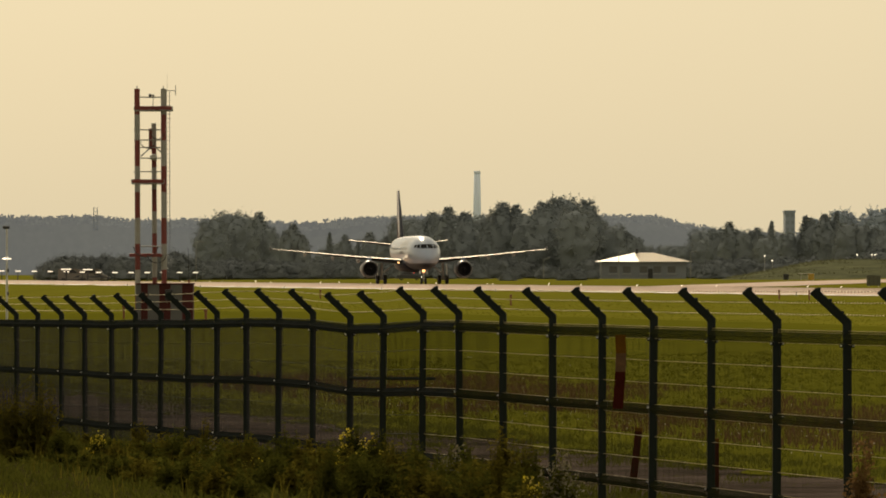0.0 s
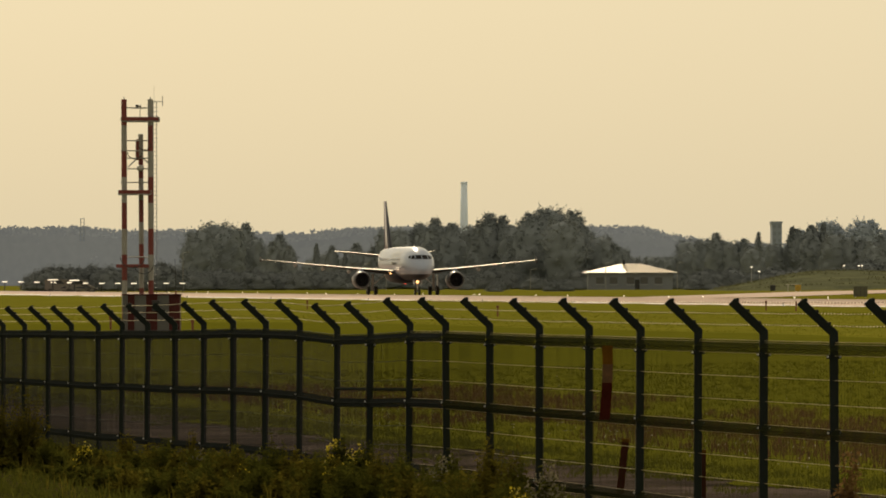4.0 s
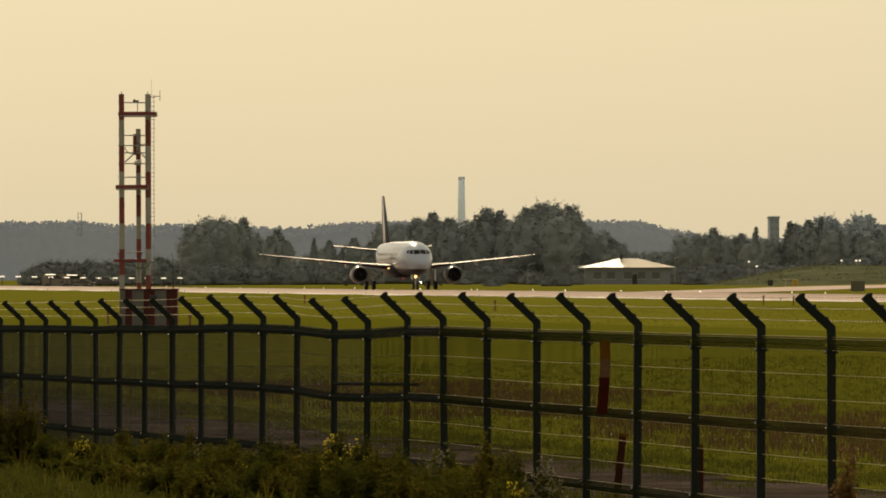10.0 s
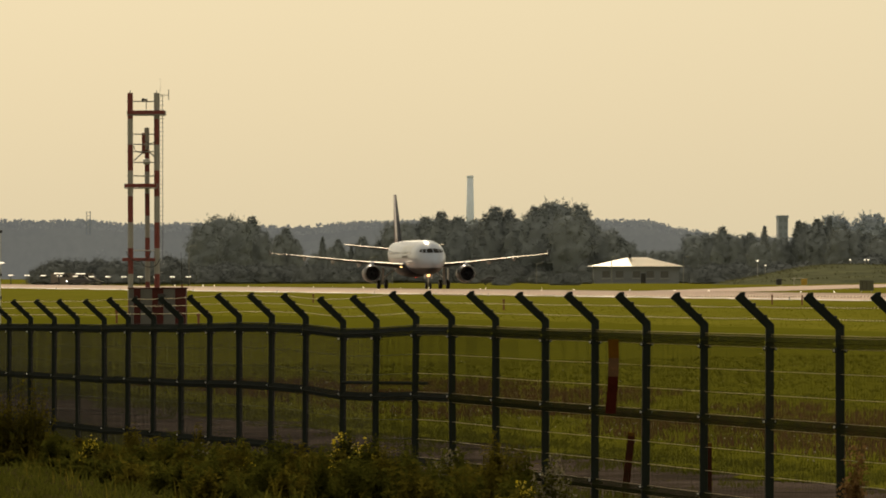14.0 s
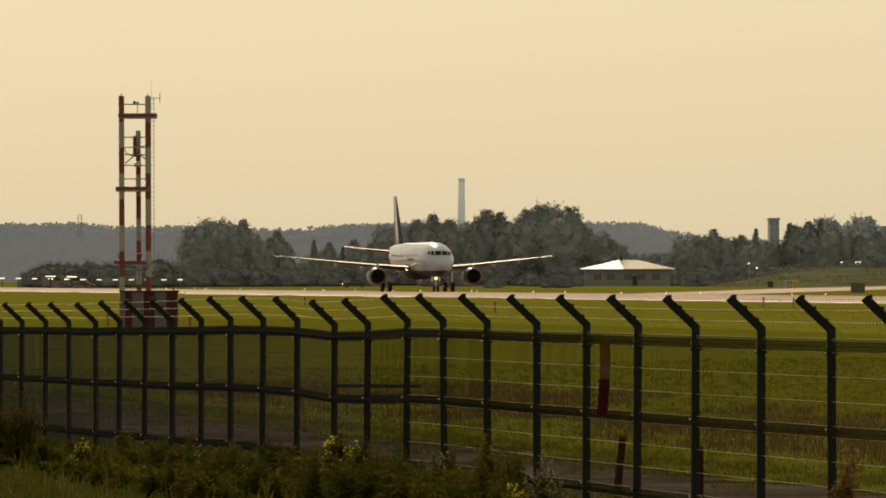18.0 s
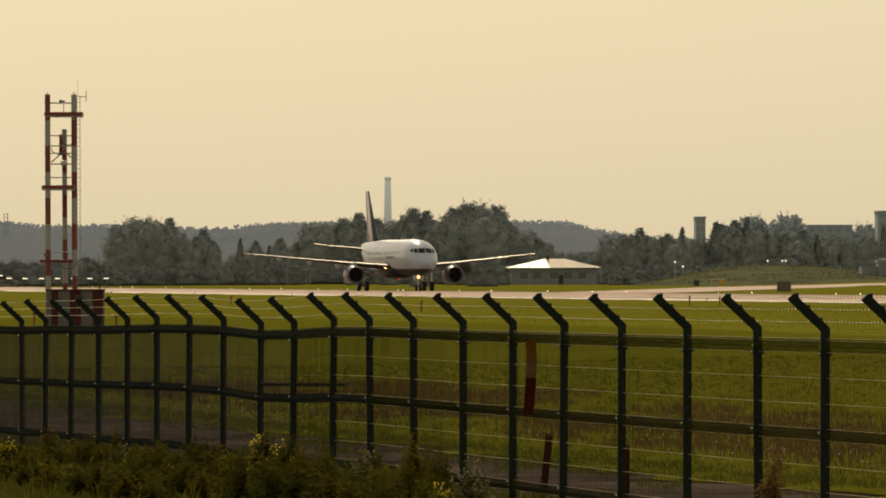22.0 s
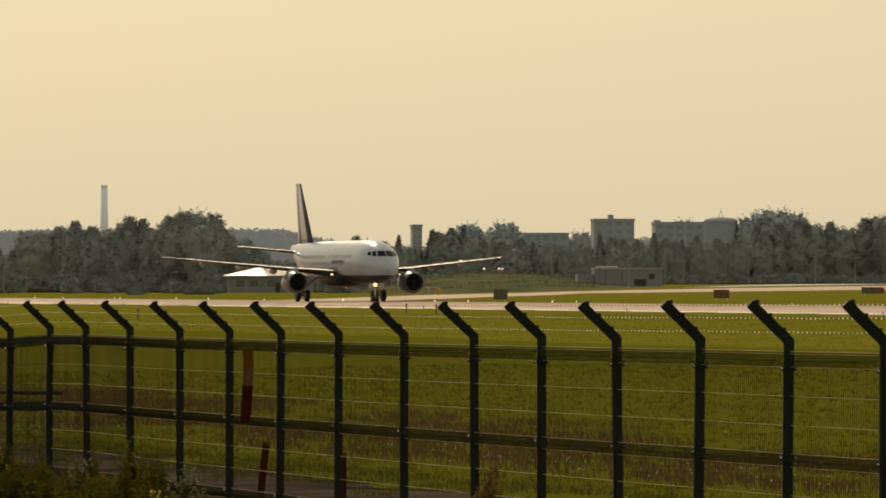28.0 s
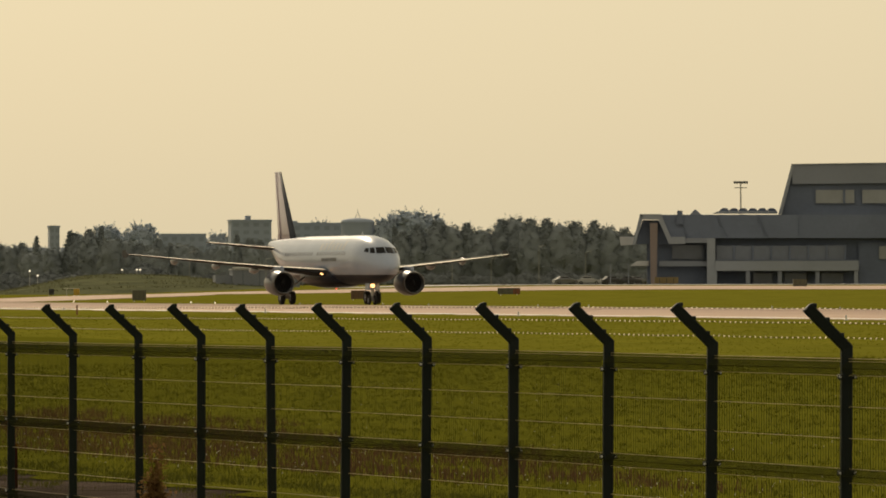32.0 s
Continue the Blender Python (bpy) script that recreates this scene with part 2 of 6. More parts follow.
def lathe(bm, profile, c, axis="y", n=24, mi=0):
    """Turn (along, radius) pairs round an axis through c."""
    c = Vector(c)
    rings = []
    for s, r in profile:
        ring = []
        for i in range(n):
            a = 2 * math.pi * i / n
            u, v = r * math.cos(a), r * math.sin(a)
            ring.append(bm.verts.new(c + Vector({"y": (u, s, v), "x": (s, u, v), "z": (u, v, s)}[axis])))
        rings.append(ring)
    for j in range(len(rings) - 1):
        for i in range(n):
            bm.faces.new((rings[j][i], rings[j][(i + 1) % n], rings[j + 1][(i + 1) % n], rings[j + 1][i])).material_index = mi
    return bm


def loft(bm, rings, close=True, caps=True, mi=0):
    rr = [[bm.verts.new(p) for p in ring] for ring in rings]
    n = len(rr[0])
    for j in range(len(rr) - 1):
        for i in range(n if close else n - 1):
            bm.faces.new((rr[j][i], rr[j][(i + 1) % n], rr[j + 1][(i + 1) % n], rr[j + 1][i])).material_index = mi
    if caps and close:
        bm.faces.new(rr[0][::-1]).material_index = mi
        bm.faces.new(rr[-1]).material_index = mi
    return bm


def raw(name, verts, faces, material, parent=None, label="", mats=None):
    me = bpy.data.meshes.new(name)
    me.from_pydata([tuple(v) for v in verts], [], faces)
    for m in (material if isinstance(material, (list, tuple)) else [material]):
        me.materials.append(m)
    if mats is not None:
        me.polygons.foreach_set("material_index", mats)
    ob = new(name, me)
    if parent:
        ob.parent = parent
    if label:
        ob["label"] = label
    return ob


# ---------------------------------------------------------------- ground
RWY_X, RWY_Y, RWY_H = 10.38, 767.9, radians(11.1)     # a point of the centre line and its heading
ALONG = Vector((math.sin(RWY_H), -math.cos(RWY_H)))
SIDE = Vector((-math.cos(RWY_H), -math.sin(RWY_H)))    # towards the camera


def rwy(s, q):
    """Plan position s metres down the runway and q metres towards the camera."""
    return (RWY_X + s * ALONG.x + q * SIDE.x, RWY_Y + s * ALONG.y + q * SIDE.y)


def sq(x, y):
    dx, dy = x - RWY_X, y - RWY_Y
    return dx * ALONG.x + dy * ALONG.y, dx * SIDE.x + dy * SIDE.y


def ease(a, b, x):
    t = min(1.0, max(0.0, (x - a) / (b - a)))
    return t * t * (3 - 2 * t)


def ground_z(x, y):
    s, q = sq(x, y)
    if abs(q) < 23:
        z = -0.3 * (q / 23) ** 2
    elif q > 0:
        z = -0.3 - 0.34 * ease(45, 120, q) + 0.64 * ease(152, 158, q)
    else:
        z = -0.3 + 0.3 * ease(-30, -110, q)
    if 108 < q < 153:
        z -= 0.22 * ease(50, 110, y) * ease(108, 126, q) * (1 - ease(147, 153, q))
    z += 1.7 * ease(60, 130, x) * ease(-70, -190, q) * (1 - ease(1500, 2500, y))
    if q > 42 and y < 400:
        z += 0.05 * noise.noise((x * 0.12, y * 0.05, 0.3)) * ease(42, 60, q)
    return z


def build_ground():
    ys = [-60, -30, -12, -5, 0, 5, 10, 15, 20, 26, 32, 38, 44]
    y = 50.0
    while y < 5200:
        ys.append(y)
        y *= 1.025 if y < 400 else 1.05
    ms = [-3.0, -1.2, -0.5, -0.25, -0.15] + [(-0.1 + 0.3 * i / 60) for i in range(61)] + [0.25, 0.35, 0.6, 1.4, 3.0]
    verts, faces = [], []
    for y in ys:
        for m in ms:
            x = m * max(y, 40.0)
            verts.append((x, y, ground_z(x, y)))
    n = len(ms)
    for j in range(len(ys) - 1):
        for i in range(n - 1):
            faces.append((j * n + i, j * n + i + 1, (j + 1) * n + i + 1, (j + 1) * n + i))
    g = raw("ground", verts, faces, M_GRASS)
    g.data.polygons.foreach_set("use_smooth", [True] * len(faces))
    tagged(g, "level airfield meadow of mown green grass", "ground", kind="structure")


build_ground()


def strip(name, material, label, category, line, lift=0.03, step=12.0, kind="structure"):
    """A paved strip: line gives (s, q near, q far) along the runway."""
    verts, faces = [], []
    pts = []
    for (s0, a0, b0), (s1, a1, b1) in zip(line, line[1:]):
        k = max(1, int(abs(s1 - s0) / step))
        for i in range(k):
            t = i / k
            pts.append((s0 + (s1 - s0) * t, a0 + (a1 - a0) * t, b0 + (b1 - b0) * t))
    pts.append(line[-1])
    cols = max(6, int(abs(line[0][1] - line[0][2]) / 1.6)) if step < 10 else 6
    for s, a, b in pts:
        for q in [a + (b - a) * k / cols for k in range(cols + 1)]:
            x, y = rwy(s, q)
            verts.append((x, y, ground_z(x, y) + lift))
    for i in range(len(pts) - 1):
        for k in range(cols):
            a = i * (cols + 1) + k
            faces.append((a, a + 1, a + cols + 2, a + cols + 1))
    o = raw(name, verts, faces, material)
    return tagged(o, label, category, kind=kind)


strip("runway", M_RUNWAY, "long grey asphalt runway shining against the light", "runway", [(-900, 23.5, -23.5), (760, 23.5, -23.5)])
strip("runway_edge_line", M_PAINT, "white painted runway edge line", "marking", [(-700, 22.4, 21.5), (740, 22.4, 21.5)], 0.045)
strip("runway_edge_line", M_PAINT, "white painted runway edge line", "marking", [(-700, -21.5, -22.4), (740, -21.5, -22.4)], 0.045)

for q, w in ((-12.5, 0.5), (-7.6, 1.1), (-3.4, 2.2), (3.6, 2.4), (7.6, 1.0), (13.5, 0.6)):
    strip("tyre_streak", M_STREAK, "long dark rubber streak worn into the runway", "marking", [(-700, q, q + w), (740, q, q + w)], 0.04, 30.0)

# ---------------------------------------------------------------- the airliner (local: +y forward, nose at 0, wheels on z = 0)
HULL = [(-0.45, 0.03, 0.03, 3.10), (-0.36, 0.30, 0.29, 3.11), (-0.12, 0.56, 0.54, 3.15), (0.3, 0.88, 0.84, 3.22), (0.9, 1.19, 1.16, 3.32),
        (1.5, 1.42, 1.42, 3.44), (2.2, 1.62, 1.66, 3.56), (3.0, 1.78, 1.85, 3.67), (4.0, 1.90, 1.98, 3.75), (5.3, 1.96, 2.05, 3.79),
        (7.0, 1.975, 2.07, 3.80), (12.0, 1.975, 2.07, 3.80), (17.0, 1.975, 2.07, 3.80), (23.0, 1.975, 2.07, 3.80), (25.5, 1.93, 1.98, 3.87),
        (28.0, 1.76, 1.74, 4.07), (30.5, 1.45, 1.40, 4.36), (33.0, 1.03, 0.98, 4.72), (35.3, 0.60, 0.58, 5.02), (36.8, 0.32, 0.33, 5.20), (37.5, 0.14, 0.16, 5.26)]


def hull(a, deg, out=0.0):
    """A point of the fuselage's skin: a metres aft of the nose, deg up from the right-hand side (x positive)."""
    for (a0, w0, h0, c0), (a1, w1, h1, c1) in zip(HULL, HULL[1:]):
        if a <= a1:
            t = (a - a0) / (a1 - a0)
            w, h, c = w0 + (w1 - w0) * t, h0 + (h1 - h0) * t, c0 + (c1 - c0) * t
            break
    r = radians(deg)
    return Vector(((w + out) * math.cos(r), -a, c + (h + out) * math.sin(r)))


def on_nose(x, z):
    """The skin's point, just proud of it, at that lateral place and height on the nose."""
    lo, hi = -0.44, 7.0
    for _ in range(40):
        a = (lo + hi) / 2
        side, top = hull(a, 0), hull(a, 90)
        w, h, c = side.x, top.z - side.z, side.z
        if (x / w) ** 2 + ((z - c) / h) ** 2 > 1:
            lo = a
        else:
            hi = a
    return Vector((x * 1.006, -a + 0.02, z + 0.012))


def skin_patch(bm, a0, a1, d0, d1, out=0.012, na=2, nd=2, slant=0.0, taper=0.0):
    """A panel that follows the skin."""
    grid = []
    for i in range(na + 1):
        row = []
        for j in range(nd + 1):
            tj = j / nd
            a = a0 + (a1 - a0) * i / na + slant * tj
            d = d0 + (d1 - d0) * tj + taper * (i / na) * (0.5 - tj)
            row.append(bm.verts.new(hull(a, d, out)))
        grid.append(row)
    for i in range(na):
        for j in range(nd):
            bm.faces.new((grid[i][j], grid[i][j + 1], grid[i + 1][j + 1], grid[i + 1][j]))
    return bm


def airfoil(chord, thick, n=15):
    """Points round a section, trailing edge first: (aft of the leading edge, up)."""
    top, low = [], []
    for i in range(n):
        x = 0.5 * (1 - math.cos(math.pi * i / (n - 1)))
        y = 5 * thick * (0.2969 * math.sqrt(x) - 0.126 * x - 0.3516 * x * x + 0.2843 * x ** 3 - 0.1015 * x ** 4)
        top.append((x * chord, y * chord * 1.1))
        low.append((x * chord, -y * chord * 0.8))
    return top[::-1] + low[1:-1]


def surface(bm, secs, upright=False, cut=(0.0, 1.0)):
    """A wing from sections (lateral, leading edge aft, height, chord, thickness); cut: share of the chord that is kept."""
    rings = []
    for lat, lead, h, chord, th in secs:
        ring = []
        for x, y in airfoil(chord, th):
            x = min(max(x, cut[0] * chord), cut[1] * chord)
            ring.append((y, -(lead + x), lat) if upright else (lat, -(lead + x), h + y))
        rings.append(ring)
    loft(bm, rings)
    bmesh.ops.recalc_face_normals(bm, faces=bm.faces)
    return bm


def wheel_part(name, x, y, r, w, parent):
    bm = bmesh.new()
    lathe(bm, [(-w / 2, r * 0.55), (-w / 2, r * 0.86), (-w * 0.36, r * 0.97), (-w * 0.15, r), (w * 0.15, r), (w * 0.36, r * 0.97), (w / 2, r * 0.86), (w / 2, r * 0.55)], (0, 0, 0), "x", 20)
    wh = part(name, bm, M_TYRE, parent, smooth=True)
    wh.matrix_basis = pose(x, y, r)
    bm = bmesh.new()
    lathe(bm, [(-w * 0.46, 0.02), (-w * 0.40, r * 0.28), (-w * 0.30, r * 0.5), (-w * 0.46, r * 0.56), (w * 0.46, r * 0.56), (w * 0.30, r * 0.5), (w * 0.40, r * 0.28), (w * 0.46, 0.02)], (0, 0, 0), "x", 14)
    part("rim", bm, M_AC_GREY, wh, "grey metal rim")
    return wh


def build_aircraft():
    ac = thing("airliner", pose(-2.6, 845, 0.03, 0, 0, 188), "white twin-engined jet airliner with dark belly on the runway", "aircraft")
    # fuselage: white above, navy below
    bm = bmesh.new()
    n = 40
    rings = [[hull(a, 360 * i / n) for i in range(n)] for a in
             [-.45, -.36, -.12, .3, .9, 1.5, 2.2, 3.0, 4.0, 5.3, 7, 9, 12, 15, 17, 20, 23, 25.5, 28, 30.5, 33, 35.3, 36.8, 37.5]]
    loft(bm, rings)
    bmesh.ops.bisect_plane(bm, geom=bm.verts[:] + bm.edges[:] + bm.faces[:], plane_co=(0, 0, 2.52), plane_no=(0, 0, 1))
    for f in bm.faces:
        f.material_index = 1 if f.calc_center_median().z < 2.52 else 0
    bmesh.ops.recalc_face_normals(bm, faces=bm.faces)
    part("fuselage", bm, [M_AC_WHITE, M_AC_NAVY], ac, "white upper body and dark navy belly", True)
    # wing-body fairing
    bm = bmesh.new()
    rings = []
    for a, w, lo in ((10.6, 0.9, 1.95), (12.0, 1.75, 1.62), (14.0, 2.15, 1.45), (18.2, 2.2, 1.42), (20.8, 1.9, 1.55), (23.0, 1.0, 1.9)):
        ring = []
        for i in range(17):
            t = math.pi * i / 16
            ring.append((w * math.cos(t), -a, 2.75 - (2.75 - lo) * math.sin(t) ** 0.6))
        rings.append(ring)
    loft(bm, rings)
    bmesh.ops.recalc_face_normals(bm, faces=bm.faces)
    part("belly_fairing", bm, M_AC_NAVY, ac, smooth=True)
    # cockpit panes, three on either side of the middle post: corners as (lateral, height)
    for s in (1, -1):
        for q in (((0.04, 4.33), (0.78, 4.29), (0.68, 4.80), (0.04, 4.84)), ((0.86, 4.31), (1.18, 4.33), (1.06, 4.76), (0.77, 4.79)), ((1.25, 4.36), (1.46, 4.44), (1.32, 4.72), (1.13, 4.75))):
            bm = bmesh.new()
            grid = []
            for i in range(4):
                row = []
                for j in range(4):
                    fx, fz = i / 3, j / 3
                    lo = (q[0][0] + (q[1][0] - q[0][0]) * fx, q[0][1] + (q[1][1] - q[0][1]) * fx)
                    hi = (q[3][0] + (q[2][0] - q[3][0]) * fx, q[3][1] + (q[2][1] - q[3][1]) * fx)
                    row.append(bm.verts.new(on_nose(s * (lo[0] + (hi[0] - lo[0]) * fz), lo[1] + (hi[1] - lo[1]) * fz)))
                grid.append(row)
            for i in range(3):
                for j in range(3):
                    bm.faces.new((grid[i][j], grid[i + 1][j], grid[i + 1][j + 1], grid[i][j + 1]))
            part("cockpit_pane", bm, M_COCKPIT, ac, "dark cockpit window pane", True)
    # cabin windows
    for s in (1, -1):
        first = None
        for k in range(36):
            a = 6.6 + k * 0.533
            if first is None:
                bm = bmesh.new()
                skin_patch(bm, 7.0, 7.24, 10, 19.5, 0.008, 1, 2)
                if s < 0:
                    for v in bm.verts:
                        v.co.x = -v.co.x
                first = part("cabin_window", bm, M_CABIN_PANE, ac)
                first.matrix_basis = pose(0, -(a - 7.0), 0)
            elif k not in (17, 18):
                share(first, pose(0, -(a - 7.0), 0))
        for a in (4.75, 25.9):
            bm = bmesh.new()
            skin_patch(bm, a, a + 0.85, -14, 40, 0.006, 1, 5)
            if s < 0:
                for v in bm.verts:
                    v.co.x = -v.co.x
            bmesh.ops.recalc_face_normals(bm, faces=bm.faces)
            part("cabin_door", bm, M_AC_WHITE, ac)
        # airline lettering as plain slanted bars
        for k in range(7):
            bm = bmesh.new()
            tall = (44, 36, 38, 36, 47, 38, 36)[k]
            skin_patch(bm, 7.3 + k * 1.15, 7.3 + k * 1.15 + 0.72, 23, tall + 6, 0.007, 1, 5, 0.25)
            if s < 0:
                for v in bm.verts:
                    v.co.x = -v.co.x
            part("livery_bar", bm, M_LETTER, ac, "plain grey bar of airline lettering")
        # small dark line of lettering under the windows
        for k in range(9):
            bm = bmesh.new()
            skin_patch(bm, 9.2 + k * 0.52, 9.2 + k * 0.52 + 0.36, -3, 5, 0.007, 1, 2)
            if s < 0:
                for v in bm.verts:
                    v.co.x = -v.co.x
            part("lettering_bar", bm, M_AC_NAVY, ac, "small dark bar of lettering")
    # wings
    for s in (1, -1):
        secs = [(0.6, 10.9, 2.55, 7.6, 0.13), (1.95, 11.7, 2.72, 6.7, 0.11), (6.4, 14.15, 3.25, 4.0, 0.088), (12.0, 17.35, 3.9, 2.75, 0.082), (17.0, 20.25, 4.5, 1.55, 0.075)]
        secs = [(s * l, a + 0.9, h - 0.012 * max(0.0, l - 2.0), c, t) for l, a, h, c, t in secs]
        bm = bmesh.new()
        surface(bm, secs)
        wing = part("wing", bm, M_AC_WING, ac, "swept grey wing", True)
        bm = bmesh.new()
        loft(bm, [[Vector((l, -(a - 0.30) - oy, h + 0.42 * th * c - 0.06 + oz * (1 - 0.035 * abs(l)))) for oy, oz in ((0, 0), (0.46, 0.075), (0.46, 0.045), (0.05, -0.015))] for l, a, h, c, th in secs[1:]])
        bmesh.ops.recalc_face_normals(bm, faces=bm.faces)
        part("slat", bm, M_SLAT, wing, "drooped bare metal slat")
        bm = bmesh.new()
        surface(bm, [(s * 2.2, 18.1, 2.68, 1.5, 0.12), (s * 6.4, 18.5, 3.15, 1.15, 0.12), (s * 12.2, 20.5, 3.9, 0.8, 0.12)])
        part("flap", bm, M_AC_WING, wing, smooth=True)
        bm = bmesh.new()
        for z, a0 in ((4.68, 21.9), (4.02, 21.7)):
            loft(bm, [[(s * 17.02, -21.05, 4.31), (s * 17.10, -21.05, 4.31), (s * 17.10, -23.1, 4.31), (s * 17.02, -23.1, 4.31)],
                      [(s * 17.05, -a0, z), (s * 17.09, -a0, z), (s * 17.09, -a0 - 1.0, z), (s * 17.05, -a0 - 1.0, z)]])
        part("wingtip_fence", bm, M_AC_WING, wing, "small grey wingtip fence")
        for l, a, h, ln in ((6.6, 16.9, 2.98, 3.4), (9.6, 18.5, 3.34, 3.0), (12.9, 20.2, 3.76, 2.5)):
            bm = bmesh.new()
            lathe(bm, [(0, 0.02), (-0.3 * ln, 0.16), (-0.55 * ln, 0.19), (-0.85 * ln, 0.1), (-ln, 0.02)], (s * l, -a, h - 0.05), "y", 12)
            for v in bm.verts:
                v.co.z = h - 0.05 + (v.co.z - h + 0.05) * 1.7
            part("flap_fairing", bm, M_NACELLE, wing, smooth=True)
        # tailplane
        bm = bmesh.new()
        surface(bm, [(s * 0.3, 31.4, 4.78, 3.9, 0.10), (s * 6.2, 35.1, 5.42, 1.35, 0.10)])
        st = part("tailplane", bm, M_AC_WING, ac, "grey horizontal tailplane", True)
        # Tilted strip added to give the tailplane's front a bright sun line.
        bm = bmesh.new()
        loft(bm, [[Vector((l, -(a - 0.08) - oy, h - 0.02 + oz)) for oy, oz in ((0, 0), (0.32, 0.055), (0.32, 0.03), (0.04, -0.012))] for l, a, h in ((s * 0.9, 31.75, 4.93), (s * 6.2, 35.1, 5.46))])
        bmesh.ops.recalc_face_normals(bm, faces=bm.faces)
        part("leading_edge", bm, M_SLAT, st, "thin metal strip tilted to catch the sun")
        # engine
        c = Vector((s * 5.75, -12.0, 1.84))
        bm = bmesh.new()
        lathe(bm, [(-0.25, 0.80), (-0.02, 0.84), (0.02, 0.89), (-0.05, 0.95), (-0.5, 1.03), (-1.3, 1.08), (-2.3, 1.04), (-3.1, 0.92), (-3.15, 0.85), (-2.6, 0.8)], c, "y", 32)
        eng = part("engine", bm, M_NACELLE, ac, "dark grey engine nacelle", True)
        bm = bmesh.new()
        lathe(bm, [(-0.30, 0.80), (-0.05, 0.83), (0.045, 0.88), (0.03, 0.92), (-0.06, 0.965), (-0.22, 0.995)], c, "y", 32)
        part("inlet_lip", bm, M_LIP, eng, "dull metal inlet lip", True)
        bm = bmesh.new()
        hub = bm.verts.new(c + Vector((0, -0.62, 0)))
        rim = [bm.verts.new(c + Vector((0.79 * math.cos(math.pi * k / 28), -0.5 - 0.13 * (k % 2), 0.79 * math.sin(math.pi * k / 28)))) for k in range(56)]
        for k in range(56):
            bm.faces.new((hub, rim[(k + 1) % 56], rim[k]))
        part("fan", bm, M_DARK, eng, "dark fan with many blades")
        bm = bmesh.new()
        lathe(bm, [(-0.18, 0.01), (-0.30, 0.12), (-0.48, 0.22), (-0.62, 0.27)], c, "y", 16)
        part("spinner", bm, M_DARK, eng, smooth=True)
        bm = bmesh.new()
        lathe(bm, [(-2.4, 0.76), (-3.3, 0.72), (-4.1, 0.52), (-4.15, 0.44), (-3.8, 0.42)], c, "y", 24)
        lathe(bm, [(-3.8, 0.36), (-4.3, 0.3), (-4.9, 0.03)], c, "y", 16)
        part("exhaust", bm, M_AC_METAL, eng, "heat-stained metal exhaust", True)
        bm = bmesh.new()
        box(bm, c + Vector((0, -2.3, 1.15)), (0.36, 3.4, 0.55), 0, 0.08)
        part("pylon", bm, M_AC_WHITE, eng)
        # main gear
        bm = bmesh.new()
        rod(bm, (s * 3.8, -18.1, 0.55), (s * 3.75, -17.9, 2.6), 0.15, 0.17, 12)
        rod(bm, (s * 3.8, -18.0, 1.2), (s * 2.3, -17.7, 2.4), 0.08, 0.08, 8)
        rod(bm, (s * 3.35, -18.1, 0.58), (s * 4.25, -18.1, 0.58), 0.09, 0.09, 10)
        part("main_leg", bm, M_STEEL, ac, "steel main landing-gear leg")
        bm = bmesh.new()
        box(bm, (s * 4.25, -18.0, 1.75), (0.06, 1.0, 1.5), 0, 0.02)
        part("gear_door", bm, M_AC_GREY, ac)
        bm = bmesh.new()
        lathe(bm, [(0.06, 0.02), (0.03, 0.16), (-0.05, 0.19)], (s * 2.15, -12.85, 2.72), "y", 12)
        part("wing_lamp", bm, M_LAMP, ac, "lit landing lamp in the wing root")
    # fin
    bm = bmesh.new()
    fs = [(5.3, 28.4, 0, 6.6, 0.10), (6.2, 29.3, 0, 5.5, 0.10), (11.62, 33.75, 0, 2.05, 0.09)]
    surface(bm, fs, True, (0.10, 0.70))
    fin = part("fin", bm, M_AC_FIN, ac, "pale upright tail fin", True)
    bm = bmesh.new()
    surface(bm, fs, True, (0.69, 1.0))
    part("rudder", bm, M_AC_FIN, fin, "pinkish grey rudder", True)
    bm = bmesh.new()
    surface(bm, [(h, a - 0.02, 0, c, t * 1.05) for h, a, _, c, t in fs], True, (0, 0.12))
    part("fin_leading_edge", bm, M_AC_NAVY, fin, "dark leading edge", True)
    # nose gear
    bm = bmesh.new()
    rod(bm, (0, -5.07, 0.4), (0, -5.0, 2.3), 0.09, 0.11, 12)
    rod(bm, (0, -5.05, 1.1), (0, -6.3, 2.2), 0.05, 0.05, 8)
    rod(bm, (-0.33, -5.07, 0.38), (0.33, -5.07, 0.38), 0.06, 0.06, 8)
    part("nose_leg", bm, M_STEEL, ac, "steel nose-gear leg")
    for s in (1, -1):
        bm = bmesh.new()
        box(bm, (s * 0.42, -5.0, 1.55), (0.04, 1.3, 0.6), 0, 0.01)
        part("gear_door", bm, M_AC_WHITE, ac)
    bm = bmesh.new()
    lathe(bm, [(0.12, 0.02), (0.09, 0.15), (-0.06, 0.19), (-0.14, 0.06)], (0, -4.86, 1.62), "y", 14)
    part("taxi_lamp", bm, M_LAMP, ac, "lit taxi lamp on the nose leg")
    bm = bmesh.new()
    lathe(bm, [(0.0, 0.09), (-0.08, 0.07), (-0.12, 0.01)], (0, -16.0, 1.42), "z", 10)
    part("beacon", bm, M_BEACON, ac, "red beacon under the belly")
    for a in (7.6, 13.5):
        bm = bmesh.new()
        loft(bm, [[(-0.02, -a, 5.85), (0.02, -a, 5.85), (0.02, -a - 0.45, 5.85), (-0.02, -a - 0.45, 5.85)],
                  [(-0.01, -a - 0.2, 6.18), (0.01, -a - 0.2, 6.18), (0.01, -a - 0.45, 6.18), (-0.01, -a - 0.45, 6.18)]])
